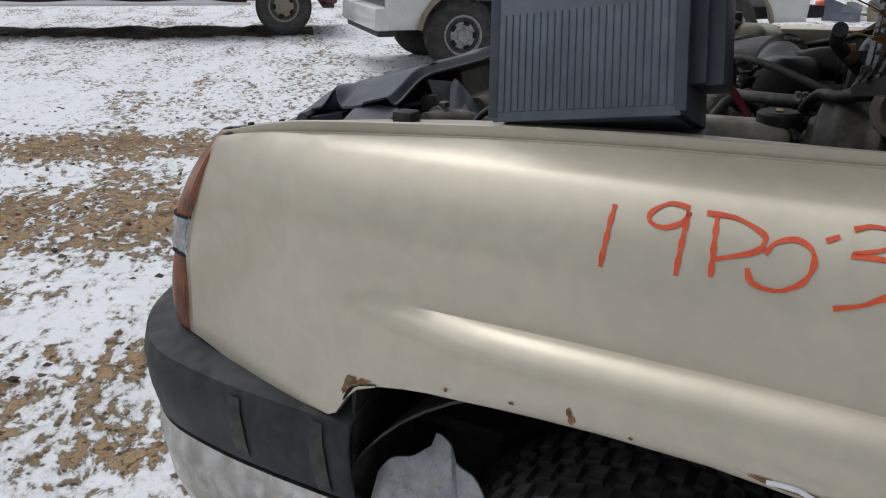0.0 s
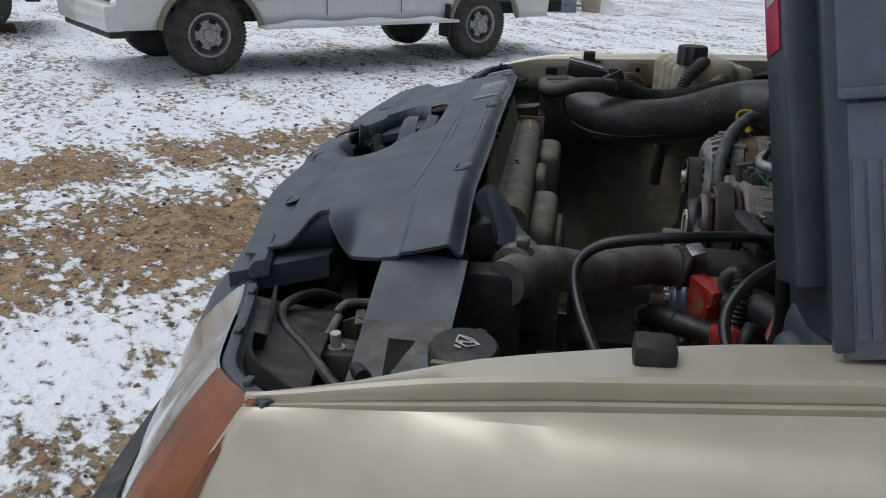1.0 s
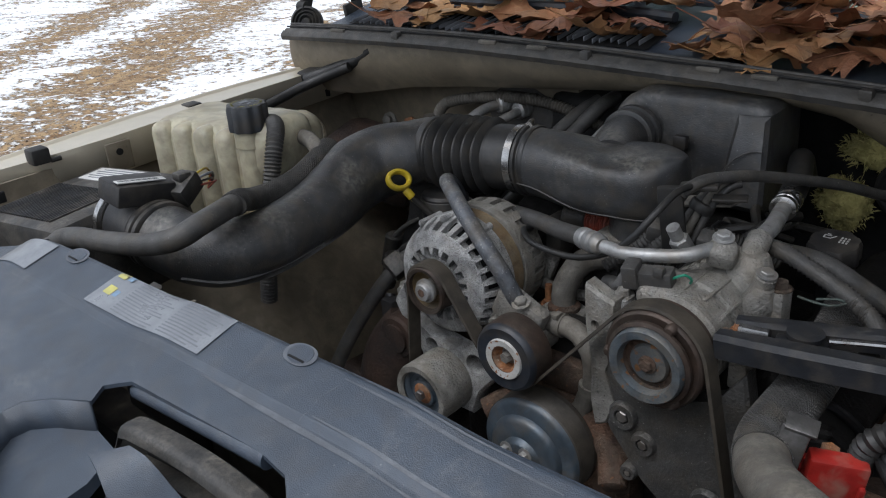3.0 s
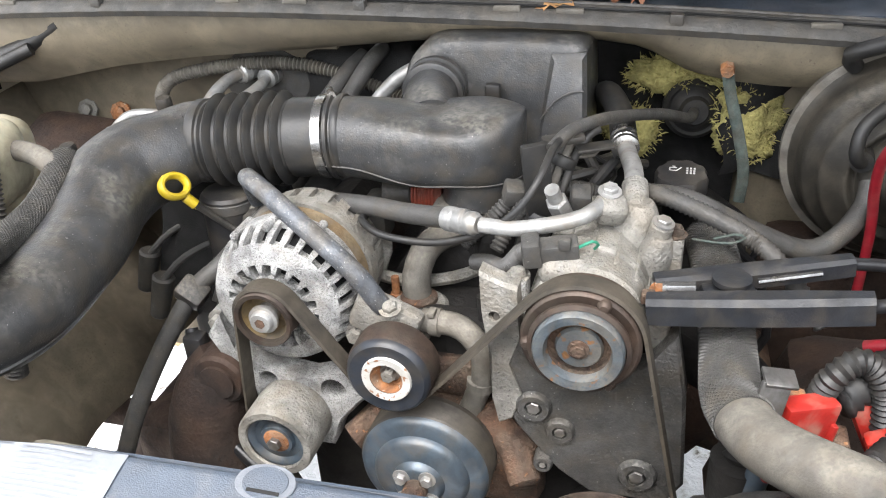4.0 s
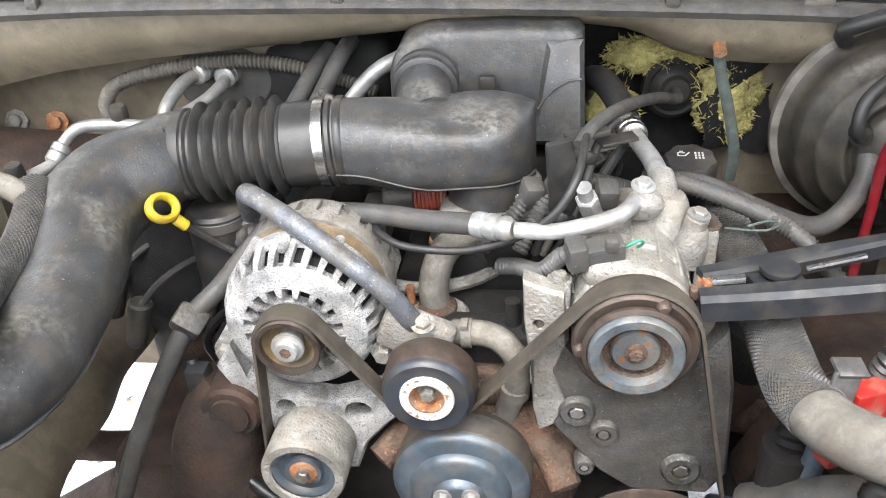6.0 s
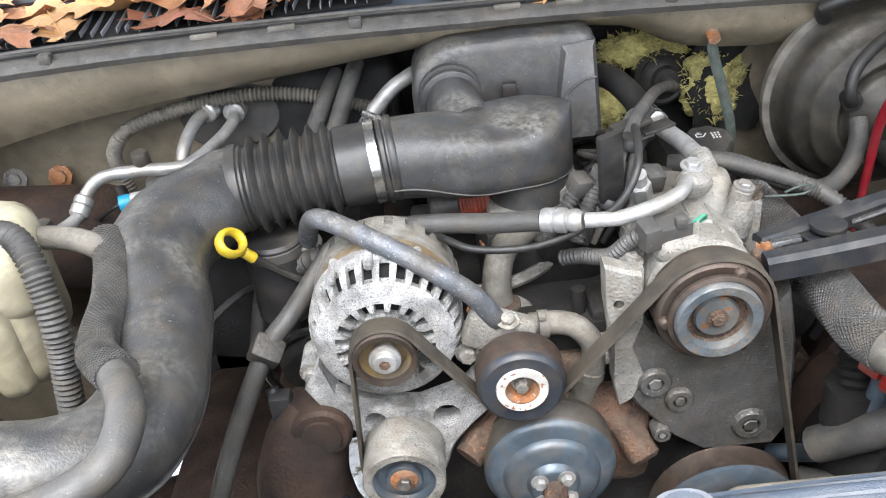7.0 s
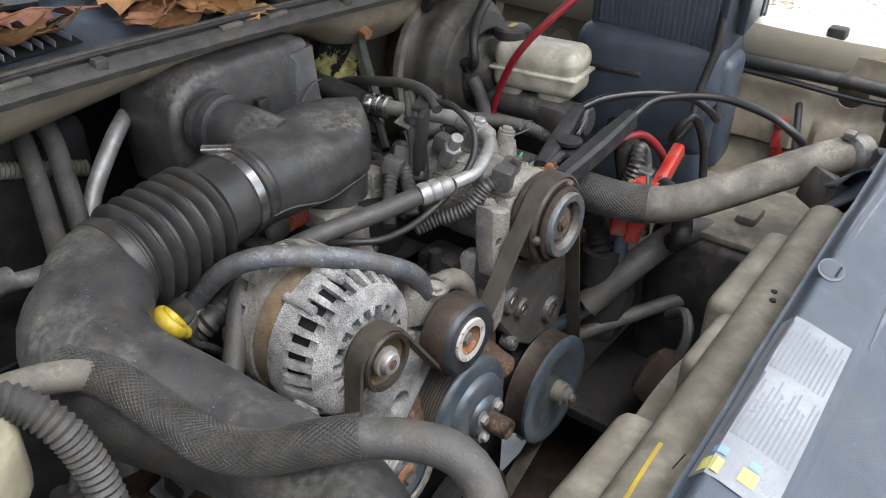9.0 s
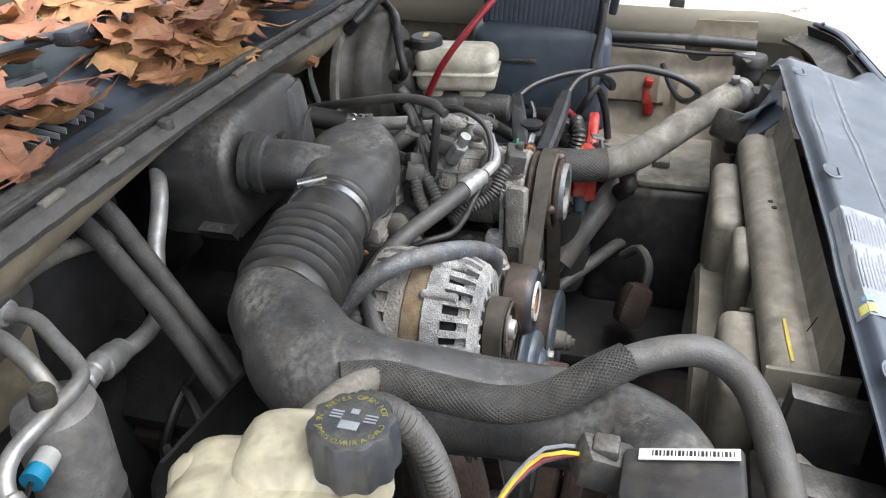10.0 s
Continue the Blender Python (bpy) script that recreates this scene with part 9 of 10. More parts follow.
for p in ((-0.484, 0.962, 1.135), (-0.598, 0.875, 1.09)):
    b = B().lathe(p, (0.0, -0.1, 1), [(0.010, 0), (0.012, 0.004), (0.012, 0.018), (0.010, 0.022), (0.0, 0.022)], 18)
    part("valve_cap", b, "plastic_dusty", am)
b = B().cyl((-0.495, 0.965, 1.085), (-0.515, 0.96, 1.085), 0.012, n=16, ch=0.001)
sw = part("switch", b, "white", am)
b = B().cyl((-0.515, 0.96, 1.085), (-0.53, 0.957, 1.085), 0.0115, n=16)
part("switch_plug", b, "blue", sw, "bright blue connector")
b = B().tube([(-0.53, 0.957, 1.085), (-0.55, 0.955, 1.075), (-0.57, 0.965, 1.06)], 0.003, 6)
part("switch_lead", b, "wire", sw)
# silver pipe from the accumulator under the resonator
pp = thing("suction_pipe", (-0.25, 1.02, 0.95), "bent silver aluminium pipe behind the intake", "pipe")
b = B().tube([(-0.375, 0.995, 1.088), (-0.33, 1.005, 1.07), (-0.276, 1.008, 1.06), (-0.235, 1.015, 1.066), (-0.215, 1.025, 1.09), (-0.19, 1.035, 1.125), (-0.165, 1.04, 1.155), (-0.14, 1.05, 1.175), (-0.11, 1.07, 1.185)], 0.0108, 16, 0.008)
part("tube", b, "alu_clean", pp)
b = B().lathe((-0.375, 0.995, 1.088), (1, 0.15, -0.25), [(0.013, 0), (0.017, 0.002), (0.017, 0.03), (0.015, 0.034), (0.015, 0.046)], 20)
part("coupling", b, "alu_clean", pp)

hose("heater_hose", [(-0.225, 1.115, 1.18), (-0.24, 1.075, 1.165), (-0.262, 1.02, 1.13), (-0.285, 0.965, 1.095), (-0.31, 0.91, 1.05), (-0.335, 0.85, 0.99), (-0.35, 0.80, 0.92)], 0.0125, "hose", "grey heater hose from the firewall")
hose("heater_hose", [(-0.195, 1.12, 1.19), (-0.205, 1.08, 1.178), (-0.225, 1.03, 1.14), (-0.25, 0.97, 1.09), (-0.28, 0.9, 1.03), (-0.30, 0.85, 0.95)], 0.0125, "hose", "grey heater hose from the firewall")
hose("firewall_conduit", [(-0.16, 1.10, 1.12), (-0.22, 1.105, 1.14), (-0.29, 1.10, 1.162), (-0.36, 1.09, 1.172), (-0.44, 1.08, 1.168), (-0.525, 1.062, 1.152), (-0.56, 1.065, 1.12), (-0.568, 1.08, 1.08), (-0.56, 1.09, 1.02)], 0.0098, "hose_tan", "tan dusty ribbed conduit clipped along the firewall", "conduit", 12, 0.0016, 0.006)
hose("side_conduit", [(-0.57, 1.06, 1.06), (-0.53, 1.0, 1.02), (-0.48, 0.94, 0.99), (-0.45, 0.90, 0.93)], 0.009, "hose_black", "black ribbed conduit beside the accumulator", "conduit", 12, 0.001, 0.005)
b = B()
b.prism([(0.07 * math.cos(2 * math.pi * k / 24) * (1.2 if math.cos(2 * math.pi * k / 24) > 0 else 1), 0.055 * math.sin(2 * math.pi * k / 24)) for k in range(24)], Matrix.Translation((-0.40, 1.122, 1.135)) @ pose(0, 0, 0, 90, 0, 0), 0.012, 0.004)
solid("evaporator_plate", b, "hose", "grey oval pipe plate on the firewall", "plate")
for x, y, z, r, mt in ((-0.739, 1.10, 1.075, 0.010, "alu_tan"), (-0.662, 1.085, 1.079, 0.010, "rust_bright"), (-0.60, 1.0, 1.02, 0.010, "rust")):
    b = B().lathe((x, y, z), (0.2, -1, 0.3), [(r * 1.8, -0.004), (r * 1.8, 0.002), (r, 0.003), (r, 0.012), (r * 0.6, 0.014)], 8)
    solid("body_bolt", b, mt, "rusty bolt head in the inner fender corner", "bolt", "corner bolts")
b = B()
b.box((-0.66, 0.99, 1.03), (0.22, 0.16, 0.10), 0.03, rot=pose(0, 0, 0, 8, 12, 15))
solid("corner_bracket", b, "rust_dark", "rust-stained steel bracket in the bay corner", "bracket")
# spark plug boots low on the passenger side
for k, (x, y) in enumerate(((-0.50, 0.84), (-0.44, 0.78), (-0.40, 0.88))):
    b = B()
    b.cyl((x, y, 0.90), (x + 0.02, y + 0.005, 0.965), 0.013, 0.016, n=14, ch=0.003)
    b.tube([(x + 0.02, y, 0.96), (x + 0.05, y + 0.02, 0.99), (x + 0.09, y + 0.06, 1.0), (x + 0.13, y + 0.10, 0.98)], 0.005, 8)
    solid("spark_plug_boot", b, "hose", "grey spark plug boot with lead", "plug boot", "spark plug boots")
# lower clutter that closes the view down between the engine and the inner fenders
cl = thing("chassis_clutter", (0.0, 0.75, 0.45), "dark grimy steering and suspension parts under the engine", "chassis parts")
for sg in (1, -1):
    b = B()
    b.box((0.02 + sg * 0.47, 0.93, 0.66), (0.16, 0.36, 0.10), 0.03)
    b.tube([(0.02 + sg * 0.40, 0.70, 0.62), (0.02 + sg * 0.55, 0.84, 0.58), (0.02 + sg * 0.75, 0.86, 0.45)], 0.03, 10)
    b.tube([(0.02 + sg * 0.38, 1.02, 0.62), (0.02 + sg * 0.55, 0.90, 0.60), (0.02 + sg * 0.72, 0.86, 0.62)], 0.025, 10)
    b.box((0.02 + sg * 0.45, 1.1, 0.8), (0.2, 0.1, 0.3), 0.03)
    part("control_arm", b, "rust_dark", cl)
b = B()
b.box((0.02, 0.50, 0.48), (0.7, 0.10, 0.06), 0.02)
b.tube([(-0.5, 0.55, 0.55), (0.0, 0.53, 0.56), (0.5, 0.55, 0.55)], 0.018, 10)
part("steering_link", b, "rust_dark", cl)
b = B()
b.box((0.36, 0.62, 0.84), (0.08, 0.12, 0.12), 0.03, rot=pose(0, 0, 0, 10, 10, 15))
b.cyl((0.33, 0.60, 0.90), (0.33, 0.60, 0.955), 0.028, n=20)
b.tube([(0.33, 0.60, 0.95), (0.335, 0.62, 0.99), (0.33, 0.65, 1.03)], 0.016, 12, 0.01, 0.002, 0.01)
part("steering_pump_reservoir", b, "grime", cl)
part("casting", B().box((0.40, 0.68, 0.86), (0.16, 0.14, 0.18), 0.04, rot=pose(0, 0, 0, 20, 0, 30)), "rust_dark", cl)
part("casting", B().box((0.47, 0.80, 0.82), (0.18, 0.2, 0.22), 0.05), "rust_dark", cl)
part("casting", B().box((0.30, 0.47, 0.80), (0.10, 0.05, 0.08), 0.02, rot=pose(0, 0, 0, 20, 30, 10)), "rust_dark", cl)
b = B()
b.tube([(0.38, 0.50, 0.85), (0.36, 0.47, 0.88), (0.33, 0.45, 0.86), (0.31, 0.46, 0.80)], 0.008, 8)
b.tube([(0.30, 0.62, 0.80), (0.36, 0.56, 0.83), (0.45, 0.50, 0.84), (0.5, 0.44, 0.8)], 0.012, 10)
part("pipe", b, "hose", cl)

# firewall centre: glass wool, grommet, ground straps
gw = thing("torn_insulation", (0.28, 1.17, 1.05), "torn yellow glass wool insulation on the firewall", "insulation")
for c, sx, sz in (((0.215, 1.165, 1.150), 0.050, 0.026), ((0.262, 1.168, 1.144), 0.040, 0.024), ((0.335, 1.140, 1.105), 0.044, 0.040), ((0.335, 1.143, 1.065), 0.036, 0.034), ((0.175, 1.168, 1.062), 0.040, 0.040)):
    b = B()
    rng = random.Random(int(c[0] * 1000))
    rows = []
    for i in range(17):
        th = math.pi * i / 16
        row = []
        for j in range(36):
            ph = 2 * math.pi * j / 36
            d = Vector((math.sin(th) * math.cos(ph), -0.55 * math.cos(th), math.sin(th) * math.sin(ph)))
            q = 1 + 0.45 * noise.fractal(d * 2.2 + Vector(c) * 40, 1.0, 2.0, 4)
            row.append(Vector(c) + Vector((d.x * sx, d.y * 0.026, d.z * sz)) * q)
        rows.append(row)
    b.rings(rows)
    tf = part("tuft", b, "insul", gw, sharp=180)
    b = B()
    for q in range(300):
        d = Vector((rng.gauss(0, 1), -abs(rng.gauss(0, 0.5)), rng.gauss(0, 1))).normalized()
        p = Vector(c) + Vector((d.x * sx, d.y * 0.024, d.z * sz)) * rng.uniform(0.85, 1.1)
        e = (d + Vector((rng.gauss(0, 0.7), rng.gauss(0, 0.3), rng.gauss(0, 0.7)))) * rng.uniform(0.003, 0.008)
        w = Vector((rng.gauss(0, 1), 0, rng.gauss(0, 1))).normalized() * 0.0007
        b.add([p - w, p + w, p + e * 0.6 + w * 0.8 + Vector((0, 0, 0.002)), p + e], [(0, 1, 2), (0, 2, 3)])
    tagged(part("loose_fluff", b, "insul", tf), "loose yellow fibre fluff", "", "", "stuff")
b = B()
b.lathe((0.262, 1.15, 1.105), (0.1, -1, 0.1), [(0.044, -0.02), (0.044, 0.0), (0.038, 0.006), (0.034, 0.002), (0.027, 0.01), (0.022, 0.012), (0.018, 0.02), (0.0, 0.02)], 32, cap=False)
solid("firewall_grommet", b, "rubber", "black rubber cable grommet on the firewall", "grommet")
b = B()
b.grid(lambda u, v: (0.30 + 0.10 * u + 0.01 * math.sin(9 * v), 1.135 + 0.012 * math.sin(7 * u + 5 * v), 1.185 - 0.17 * v), 8, 10, 0.006, (0, 1, 0))
solid("torn_blanket", b, "felt", "torn black sound blanket flap", "blanket")
b = B().tube([(0.297, 1.035, 1.20), (0.303, 1.038, 1.17), (0.318, 1.035, 1.12), (0.331, 1.031, 1.065), (0.33, 1.03, 1.02)], 0.0075, 10, flat=0.35)
st = solid("ground_strap", b, "strap", "corroded green braided ground strap", "strap")
b = B()
b.cyl((0.296, 1.045, 1.21), (0.296, 1.02, 1.202), 0.009, n=6)
part("lug", b, "rust_bright", st)
b = B().tube([(0.44, 1.02, 1.215), (0.43, 1.0, 1.235), (0.47, 0.985, 1.255), (0.53, 0.965, 1.285), (0.60, 0.97, 1.31)], 0.010, 12)
wl = solid("washer_hose", b, "hose_black", "black washer hose with an orange tape band", "hose")
b = B().lathe((0.482, 0.981, 1.262), (0.8, -0.25, 0.45), [(0.0106, 0), (0.0112, 0.001), (0.0112, 0.024), (0.0106, 0.025)], 18)
part("tape", b, "rust_bright", wl)
b = B().lathe((0.45, 1.06, 1.19), (0, -1, 0.2), [(0.022, 0.0), (0.026, 0.004), (0.018, 0.008), (0.016, 0.004), (0.0, 0.003)], 24, cap=False)
b.tube([(0.45, 1.05, 1.19), (0.48, 1.02, 1.19), (0.51, 0.99, 1.185)], 0.005, 8)
solid("firewall_grommet", b, "hose_tan", "dusty grommet with a lead through it", "grommet")
b = B().tube([(0.268, 0.735, 1.118), (0.285, 0.725, 1.122), (0.305, 0.72, 1.125), (0.318, 0.728, 1.128), (0.308, 0.735, 1.127), (0.288, 0.73, 1.123)], 0.0014, 6)
solid("wire_loop", b, "strap", "thin looped wire handle", "wire loop")

# raised bonnet on its spring hinges
def bonnet_at(u, v):
    """u across, v from the rear edge up to the nose."""
    x = 0.02 - 0.03 + (2 * u - 1) * (0.84 - 0.05 * v)
    d = 1.12 * v
    bow = 0.035 * math.sin(math.pi * u) + 0.03 * math.sin(math.pi * v)
    ca, sa = math.cos(radians(45)), math.sin(radians(45))
    return (x, 1.075 - 0.02 * (2 * u - 1) ** 2 - ca * d + sa * bow, 1.445 + sa * d + ca * bow - 0.02 * sm(0.9, 1.0, v))


hood = thing("raised_bonnet", (0.0, 1.05, 1.3), "pewter tan bonnet standing open on its hinges", "bonnet")
part("skin", B().grid(bonnet_at, 30, 26, 0.012, (0, 0.75, 0.66)), "paint", hood)
part("liner", B().grid(lambda u, v: tuple(Vector(bonnet_at(0.08 + 0.84 * u, 0.12 + 0.78 * v)) + Vector((0, -0.02, -0.013))), 20, 16, 0.014, (0, 0.84, 0.54)), "plastic_dusty", hood, "dusty black sound pad")
for v in (0.0, 0.98):
    part("frame_rail", B().tube([tuple(Vector(bonnet_at(u, v)) + Vector((0, -0.012, -0.006))) for u in np.linspace(0.01, 0.99, 9)], 0.02, 8), "paint_in", hood)
for u in (0.02, 0.98):
    part("frame_rail", B().tube([tuple(Vector(bonnet_at(u, v)) + Vector((0, -0.012, -0.006))) for v in np.linspace(0.01, 0.97, 9)], 0.018, 8), "paint_in", hood)
for sx in (-1, 1):
    dy = 0.0 if sx < 0 else 0.095
    hg = thing("bonnet_hinge", (-0.86 if sx < 0 else 0.78, 1.03 + dy, 1.15), "black steel bonnet hinge with a coiled clock spring", "hinge", "bonnet hinges")
    hx = lambda x, y: x if sx < 0 else mirror_x(x, y)
    b = B()
    b.lathe((hx(-0.852, 1.0), 1.001 + dy, 1.289), (0.55 * -sx, -0.8, 0.25), [(0.0, -0.012), (0.031, -0.012), (0.033, -0.008), (0.033, 0.004), (0.029, 0.007), (0.026, 0.003), (0.022, 0.007), (0.019, 0.003), (0.015, 0.007), (0.011, 0.003), (0.008, 0.008), (0.0, 0.008)], 40, cap=False)
    part("coil_spring", b, "rubber", hg, "flat coiled spring")
    b = B()
    b.box((hx(-0.864, 1.02), 1.012 + dy, 1.235), (0.022, 0.016, 0.13), 0.004, rot=pose(0, 0, 0, -6, 0, 20 * -sx))
    b.box((hx(-0.864, 1.03), 1.03 + dy, 1.17), (0.03, 0.05, 0.05), 0.005)
    part("base", b, "rubber", hg)
    b = B().box((hx(-0.868, 1.03), 1.030 + dy, 1.355), (0.012, 0.026, 0.115), 0.003, rot=pose(0, 0, 0, -22, 0, 0))
    b.cyl((hx(-0.878, 1.01), 1.010 + dy, 1.318), (hx(-0.856, 1.01), 1.010 + dy, 1.318), 0.012, n=14)
    part("front_link", b, "rubber", hg)
    b = B().box((hx(-0.868, 1.12), 1.125 + dy, 1.36), (0.008, 0.03, 0.11), 0.002, rot=pose(0, 0, 0, 35, 0, 0))
    b.box((hx(-0.868, 1.14), 1.150 + dy, 1.26), (0.010, 0.05, 0.10), 0.002, rot=pose(0, 0, 0, 10, 0, 0))
    part("rear_link", b, "rubber", hg)
    b = B().box((hx(-0.865, 1.07), 1.07 + dy, 1.42), (0.014, 0.15, 0.03), 0.003, rot=pose(0, 0, 0, 12, 0, 0))
    b.box((hx(-0.83, 1.06), 1.055 + dy, 1.435), (0.09, 0.10, 0.008), 0.002)
    part("bonnet_arm", b, "rubber", hg)
# seal end at the rear passenger corner
b = B()
b.box((-0.80, 1.02, 1.20), (0.05, 0.16, 0.03), 0.006, rot=pose(0, 0, 0, 10, 0, -10))
b.tube([(-0.80, 0.94, 1.19), (-0.72, 0.99, 1.22), (-0.66, 1.0, 1.25)], 0.014, 10)
b.tube([(-0.82, 0.75, 1.14), (-0.80, 0.85, 1.165), (-0.77, 0.93, 1.19), (-0.70, 0.97, 1.22)], 0.010, 10)
solid("seal_end", b, "hose_black", "black rubber seal end in the bay corner", "seal")

# ---- leaves, wiper ----
def oak_leaf(seed):
    """A dry pin-oak leaf: a midrib with pairs of long pointed lobes and deep gaps, curled."""
    rng = random.Random(seed)
    L = 0.135
    curl, roll, twist = rng.uniform(-4, 8), rng.uniform(-2.5, 2.5), rng.uniform(-4, 4)

    def P(x, y):
        z = curl * y * y + roll * x * x + twist * x * y + 0.005 * math.sin(60 * x + 55 * y + seed) + 0.003 * math.sin(120 * x - 90 * y + 2 * seed)
        return (x, y, z)

    b = B()
    half = [(0.0, 0.010), (0.05, 0.035), (0.10, 0.10), (0.15, 0.15), (0.165, 0.115), (0.20, 0.10), (0.24, 0.13), (0.28, 0.22), (0.33, 0.29), (0.345, 0.24), (0.40, 0.27), (0.385, 0.19), (0.41, 0.145), (0.45, 0.145),
            (0.49, 0.20), (0.53, 0.28), (0.60, 0.36), (0.61, 0.28), (0.68, 0.30), (0.65, 0.21), (0.67, 0.155), (0.71, 0.14), (0.75, 0.18), (0.83, 0.25), (0.82, 0.16), (0.89, 0.15), (0.89, 0.09), (1.0, 0.004)]
    for sg in (1, -1):
        sw = rng.uniform(0.85, 1.15)
        edge = [(t + rng.uniform(-0.012, 0.012), w * sw * rng.uniform(0.85, 1.15)) for t, w in half]
        for (t0, w0), (t1, w1) in zip(edge, edge[1:]):
            r0, r1 = min(1.0, max(0.0, t0 - 0.55 * w0)), min(1.0, max(0.0, t1 - 0.55 * w1))
            q = []
            for f in (0.0, 0.3, 0.65, 1.0):
                q.append((P((r0 + (t0 - r0) * f - 0.5) * L, sg * w0 * f * L), P((r1 + (t1 - r1) * f - 0.5) * L, sg * w1 * f * L)))
            for (a, c), (d, e) in zip(q, q[1:]):
                b.add([a, c, e, d], [(0, 1, 2, 3)])
    pts = [P((t - 0.5) * L, 0.0) for t in (-0.22, -0.05, 0.2, 0.5, 0.8, 1.0)]
    b.tube(pts, 0.0009, 5)
    return mesh_of("leaf", b, "leaf", sharp=80)


LEAVES = [oak_leaf(s) for s in range(9)]
rng = random.Random(12)


def lay_leaf(x, y, z, k, rz, tilt, s):
    ob = new("leaf", LEAVES[k % 9])
    ob.matrix_world = pose(x, y, z, rng.uniform(-tilt, tilt), rng.uniform(-tilt, tilt), rz) @ Matrix.Diagonal((s, s * rng.uniform(0.9, 1.15), s, 1))
    tagged(ob, "dry orange-brown oak leaf fallen on the cowl", "leaf", "fallen oak leaves")


# drifts of leaves: x, y, turn, size
for k, (x, y, rz, sz) in enumerate((
        (-0.55, 1.15, 200, 1.5), (-0.60, 1.10, 120, 1.2), (-0.485, 1.17, 80, 1.55), (-0.44, 1.10, 150, 1.15), (-0.52, 1.24, 20, 1.35), (-0.47, 1.27, 60, 1.3),
        (-0.36, 1.16, 190, 1.75), (-0.30, 1.12, 240, 1.3), (-0.25, 1.16, 100, 1.4), (-0.20, 1.12, 30, 1.25), (-0.17, 1.135, 330, 1.2), (-0.27, 1.22, 10, 1.5), (-0.33, 1.09, 290, 1.0),
        (-0.15, 1.24, 200, 1.45), (-0.09, 1.22, 150, 1.2), (-0.045, 1.085, 80, 0.75), (0.01, 1.17, 215, 1.45), (0.035, 1.115, 40, 1.2), (0.07, 1.20, 120, 1.5), (-0.65, 1.07, 30, 1.2), (-0.70, 1.12, 260, 1.1), (-0.66, 1.17, 310, 1.3))):
    lay_leaf(x, y, cowl_z(0, y) + 0.012 + 0.012 * (k % 3), k, rz, 11, sz)
for k in range(64):
    x = rng.uniform(0.0, 0.60)
    y = 1.055 + 0.03 * x + 0.23 * rng.random()
    lay_leaf(x, y, cowl_z(0, y) + 0.012 + 0.05 * rng.random() ** 1.6, k, rng.uniform(0, 360), 16, rng.uniform(1.0, 1.45))
for k in range(12):
    x = rng.uniform(-0.60, 0.0)
    y = 1.22 + 0.10 * rng.random()
    lay_leaf(x, y, cowl_z(0, y) + 0.02 + 0.02 * rng.random(), k, rng.uniform(0, 360), 14, rng.uniform(1.1, 1.4))

wi = thing("wiper_arm", (0.0, 1.24, 1.28), "satin black windscreen wiper arm lying over the leaves", "wiper")
b = B()
b.tube([(0.30, 1.20, 1.315), (0.12, 1.20, 1.33), (-0.05, 1.185, 1.345)], 0.015, 10, flat=0.6)
b.box((-0.06, 1.185, 1.345), (0.06, 0.026, 0.02), 0.005, rot=pose(0, 0, 0, 0, 4, 6))
part("arm", b, "wiper", wi)
b = B().tube([(-0.02, 1.19, 1.342), (-0.25, 1.225, 1.36), (-0.5, 1.27, 1.37), (-0.72, 1.33, 1.375)], 0.009, 10, flat=0.8)
part("blade", b, "wiper", wi)
b = B().cyl((0.31, 1.20, 1.27), (0.31, 1.20, 1.325), 0.016, n=18, ch=0.003)
part("pivot", b, "wiper", wi)

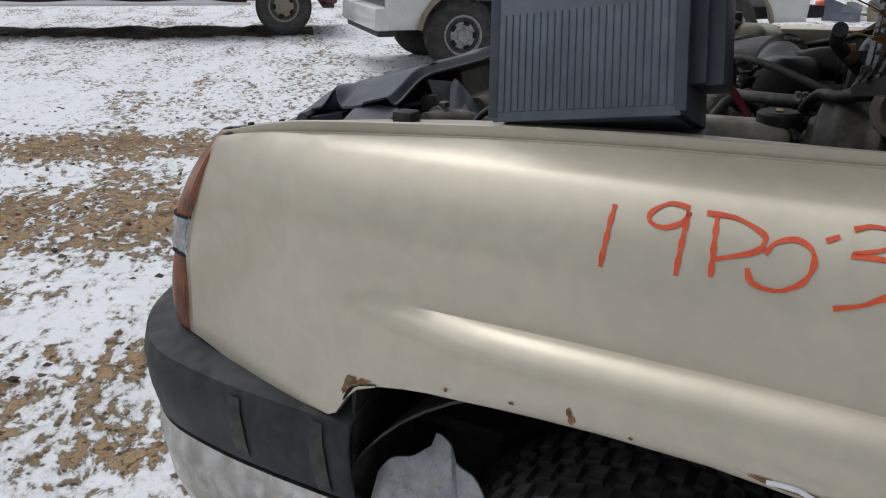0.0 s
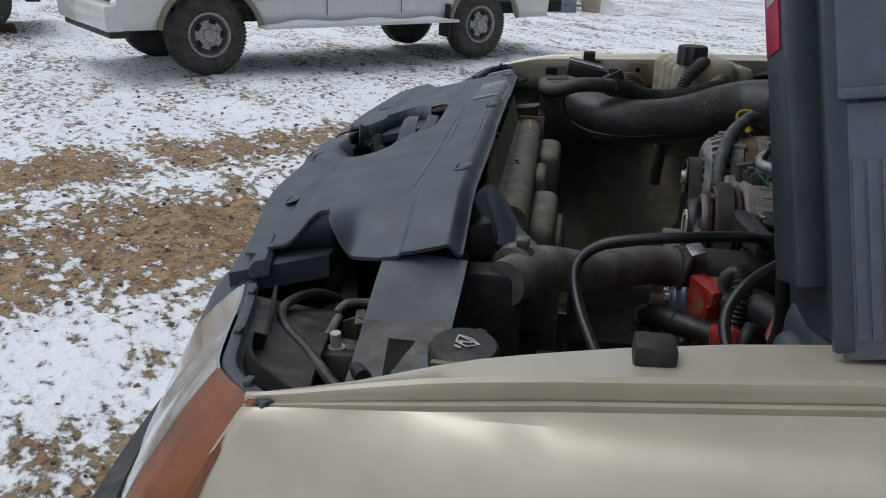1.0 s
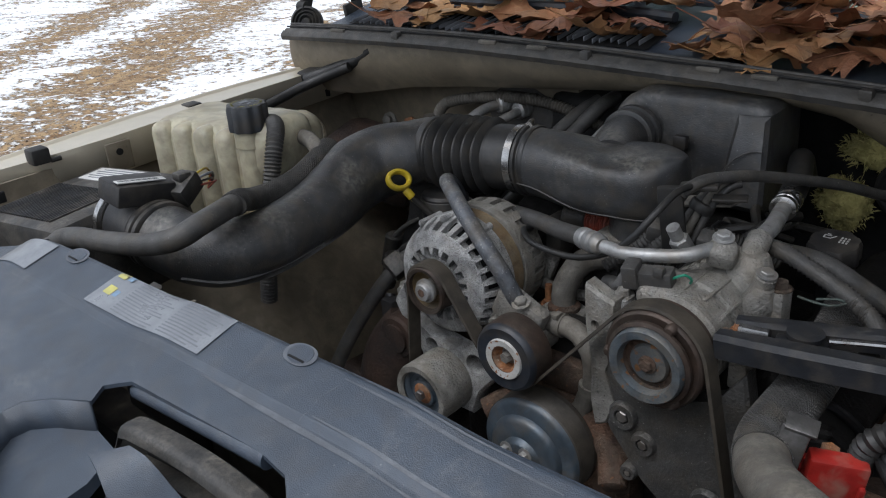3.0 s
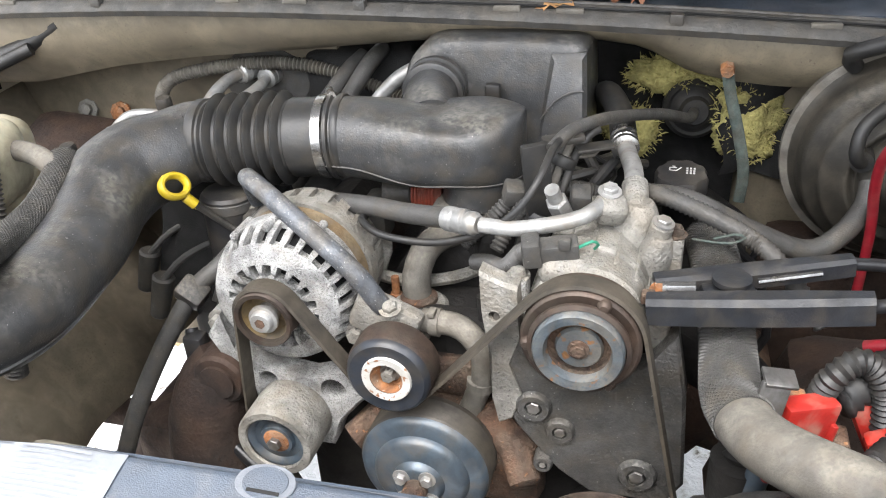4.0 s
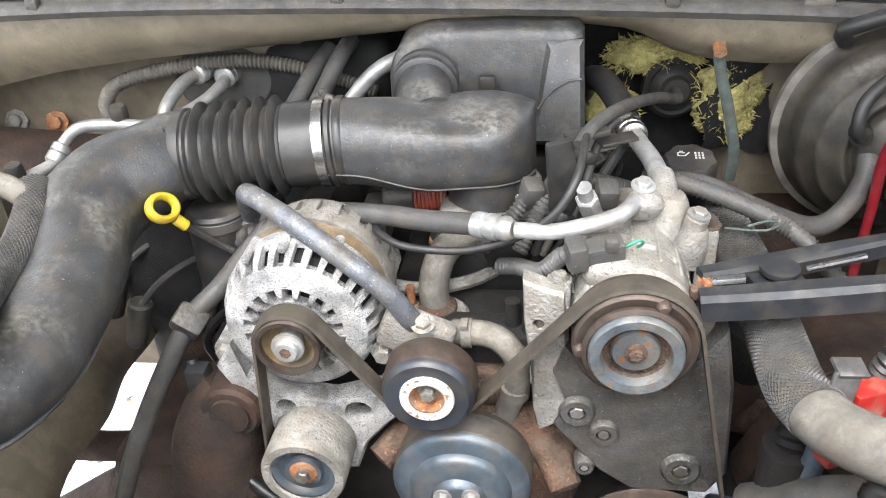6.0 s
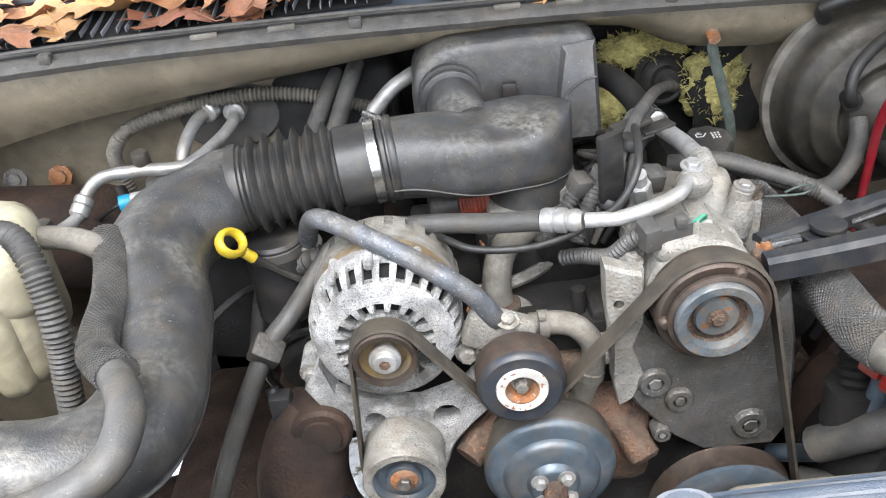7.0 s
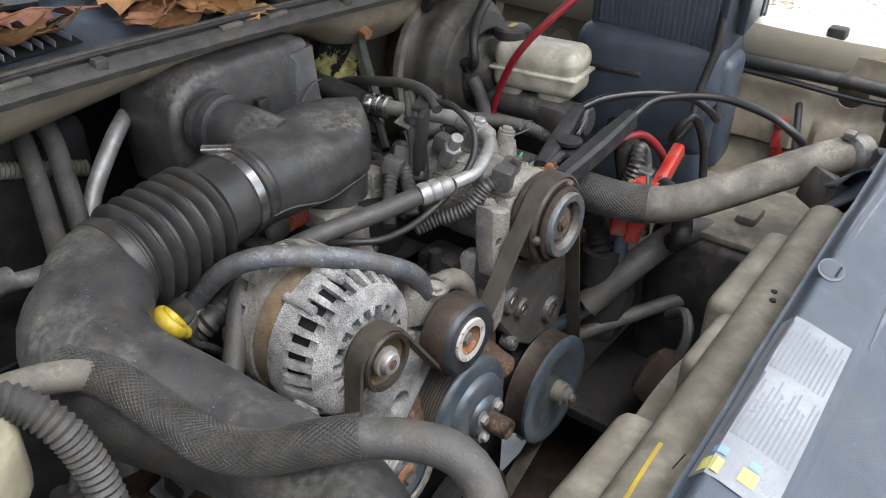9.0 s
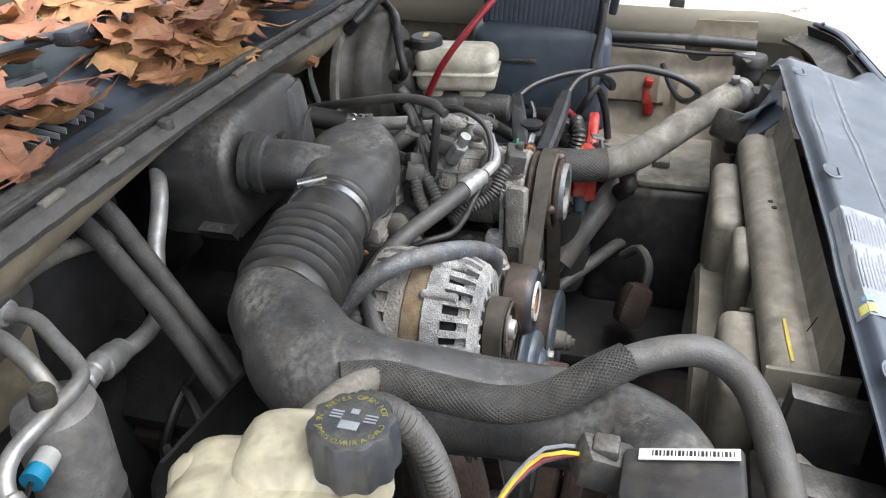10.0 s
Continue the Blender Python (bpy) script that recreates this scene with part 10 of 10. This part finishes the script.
# ---- vehicles across the yard ----
def far_truck(name, label, pA, pB, body, wheel_r, front_len, rear_len, rim_mat, z_low, stripe=None, board=True):
    """A pickup seen from its side: pA and pB are its front and rear wheels on this side."""
    A, C = Vector((*pA, 0)), Vector((*pB, 0))
    d = (A - C).normalized()
    nrm = Vector((-d.y, d.x, 0))
    if nrm.dot(-A) < 0:
        nrm = -nrm
    ob = thing(name, tuple((A + C) / 2), label, "truck")
    wb = (A - C).length
    m = Matrix((d, nrm, Vector((0, 0, 1)))).transposed().to_4x4()
    m.translation = A

    def P(x, y, z):
        return m @ Vector((x, y, z))

    # side skin from the lower edge up, with wheel arches
    top = 1.08
    for side in (0.06, -1.86):
        b = B()
        low, high = [], []
        L0, L1 = -wb - rear_len, front_len
        n = 90
        for k in range(n + 1):
            x = L0 + (L1 - L0) * k / n
            z = z_low
            for cx in (0.0, -wb):
                rr = wheel_r + 0.12
                if abs(x - cx) < rr:
                    z = max(z, wheel_r + math.sqrt(max(0, rr * rr - (x - cx) ** 2)) * 0.95)
            low.append(P(x, side, z))
            high.append((x, z))
        rows = [low]
        for fz, out in ((0.25, 0.02), (0.55, 0.035), (0.8, 0.03), (1.0, 0.0)):
            rows.append([P(x, side + (out if side > 0 else -out), z + (top - z) * fz) for x, z in high])
        b.rings(rows, closed=False)
        sk = part("body_side", b, body, ob)
        mod = sk.modifiers.new("thickness", "SOLIDIFY")
        mod.thickness = 0.03
    b = B().box(P(front_len - 0.65, -0.9, 1.06), (1.3, 1.85, 0.06), 0.02, rot=m)
    part("bonnet", b, body, ob)
    b = B()
    b.prism([(-0.45, 1.05), (-2.35, 1.05), (-2.2, 1.72), (-1.15, 1.75)], m @ Matrix(((1, 0, 0, 0), (0, 0, -1, 0.0), (0, 1, 0, 0), (0, 0, 0, 1))), 1.8, 0.05)
    part("cab", b, body, ob)
    b = B().box(P(-wb / 2 - 0.55, -0.9, 0.62), (wb + front_len + rear_len - 0.2, 1.7, 0.16), 0.02, rot=m)
    part("underbody", b, "dark", ob)
    b = B().box(P(front_len + 0.03, -0.9, 0.62), (0.2, 1.95, 0.26), 0.04, rot=m)
    bp = part("bumper", b, body, ob, "dented painted steel bumper")
    b = B().box(P(front_len - 0.02, -0.9, 0.46), (0.2, 1.8, 0.08), 0.02, rot=m)
    part("air_dam", b, "plastic", ob)
    b = B().box(P(front_len + 0.06, 0.02, 0.58), (0.1, 0.06, 0.1), 0.01, rot=m)
    part("bumper_end", b, "hose", bp)
    if stripe:
        b = B().box(P(-wb / 2, 0.098, 0.80), (wb - 1.0, 0.012, 0.05), 0.004, rot=m)
        part("side_moulding", b, stripe, ob)
        for cx in (0.0, -wb):
            b = B()
            pts = [P(cx + (wheel_r + 0.135) * math.cos(a), 0.085, wheel_r + (wheel_r + 0.135) * 0.95 * math.sin(a)) for a in np.linspace(0.15, math.pi - 0.15, 20)]
            b.tube(pts, 0.03, 8, raw=True)
            part("arch_trim", b, stripe, ob)
        b = B().box(P(-wb + wheel_r + 0.2, 0.06, 0.5), (0.03, 0.22, 0.4), 0.01, rot=m)
        part("mud_flap", b, "rubber", ob)
    if board:
        b = B().box(P(-wb / 2, 0.14, 0.50), (wb - 1.05, 0.22, 0.035), 0.012, rot=m)
        rb = part("running_board", b, "white_paint", ob, "running board piled with snow")
        b = B()
        b.grid(lambda u, v: P(-wb + 0.6 + (wb - 1.2) * u, 0.05 + 0.18 * v, 0.518 + 0.05 * math.sin(math.pi * v) ** 0.6 * (0.7 + 0.3 * math.sin(u * 17)) * min(1, 8 * u, 8 * (1 - u))), 40, 6)
        part("snow_cap", b, "snow", rb, "ridge of snow")
    for k in range(3):
        b = B().box(P(-1.35 - 1.0 * k, 0.104, 0.85), (0.008, 0.006, 0.5), 0.001, rot=m)
        if k < 2:
            part("door_seam", b, "dark", ob)
    for cx in (0.0, -wb):
        for side in (0.0, -1.62):
            wt = thing("truck_wheel", tuple(P(cx, side - 0.12, 0.0)), "dusty tyre on a slotted steel wheel in the snow", "wheel", "wheels of the parked trucks")
            c = P(cx, side - 0.12, wheel_r)
            wheel(wt, c, nrm if side == 0.0 else -nrm, wheel_r, 0.24, wheel_r * 0.54, rim_mat)
    return ob


far_truck("white_pickup", "white extended-cab pickup with tan trim, snow on its running board", (-7.15, -3.56), (-9.76, -1.01), "white_paint", 0.42, 0.95, 1.1, "alu_clean", 0.50, "tan_trim")
far_truck("red_pickup", "dark red pickup parked in the snow", (-9.50, -8.10), (-5.95, -12.45), "red_paint", 0.45, 0.75, 1.2, "tan_trim", 0.52, None, True)

# dark earth strip that paints the shadow under the red truck
rr = random.Random(12)
b = B()
b.grid(lambda u, v: (-9.9 + 3.5 * u - 1.15 * v + 0.12 * math.sin(19 * u), -7.9 - 4.3 * u - 0.95 * v + 0.1 * math.sin(23 * u + 2), -0.06 + 0.12 * math.sin(math.pi * min(1, v * 1.02)) ** 0.5 * (0.75 + 0.25 * math.sin(31 * u + 5 * v)) + rr.uniform(0, 0.015)), 60, 10)
tagged(solid("bare_earth", b, "mud", "dark earth strip painting the shadow under the red truck", "earth"), "dark earth strip painting the shadow under the red truck", "earth", kind="stuff")

# salvaged parts heaped at the far side of the yard
def salvaged_panel(x, y, turn, w, h, lean, material, label):
    b = B()
    m = pose(x, y, -0.02, 0, 0, turn)
    b.grid(lambda u, v: m @ Vector((w * (u - 0.5), lean * v + 0.10 * math.sin(math.pi * u) * v + 0.03 * math.sin(9 * u + 4 * v), h * v * (0.85 + 0.15 * math.sin(5 * u + 1)))), 16, 8, 0.012)
    b.box(m @ Vector((w * 0.1, lean + 0.05, h * 0.25)), (w * 0.5, 0.16, h * 0.4), 0.05, rot=m, seg=3)
    return solid("salvaged_panel", b, material, label, "car panel", "salvaged panels")


salvaged_panel(-18.4, -0.32, 92, 0.75, 0.42, 0.15, "charger_case", "crumpled blue-grey car panel lying in the snow")
salvaged_panel(-18.9, -0.02, 78, 0.60, 0.36, 0.12, "lens", "crumpled pale blue car panel lying in the snow")
salvaged_panel(-18.7, 0.45, 105, 0.55, 0.40, 0.18, "tan_trim", "bent tan car panel leaning in the snow")
salvaged_panel(-18.2, 0.85, 84, 0.55, 0.30, 0.12, "white_paint", "bent white car panel half buried in the snow")
b = B()
b.box((-18.9, -0.72, 0.26), (0.26, 0.34, 0.22), 0.05, rot=pose(0, 0, 0, 12, 0, 20), seg=3)
b.cyl((-18.9, -0.86, 0.0), (-18.9, -0.80, 0.24), 0.04, n=12)
b.cyl((-18.9, -0.60, 0.0), (-18.9, -0.64, 0.24), 0.04, n=12)
solid("orange_machine_part", b, "orange", "faded orange machine part standing in the snow", "machine part")
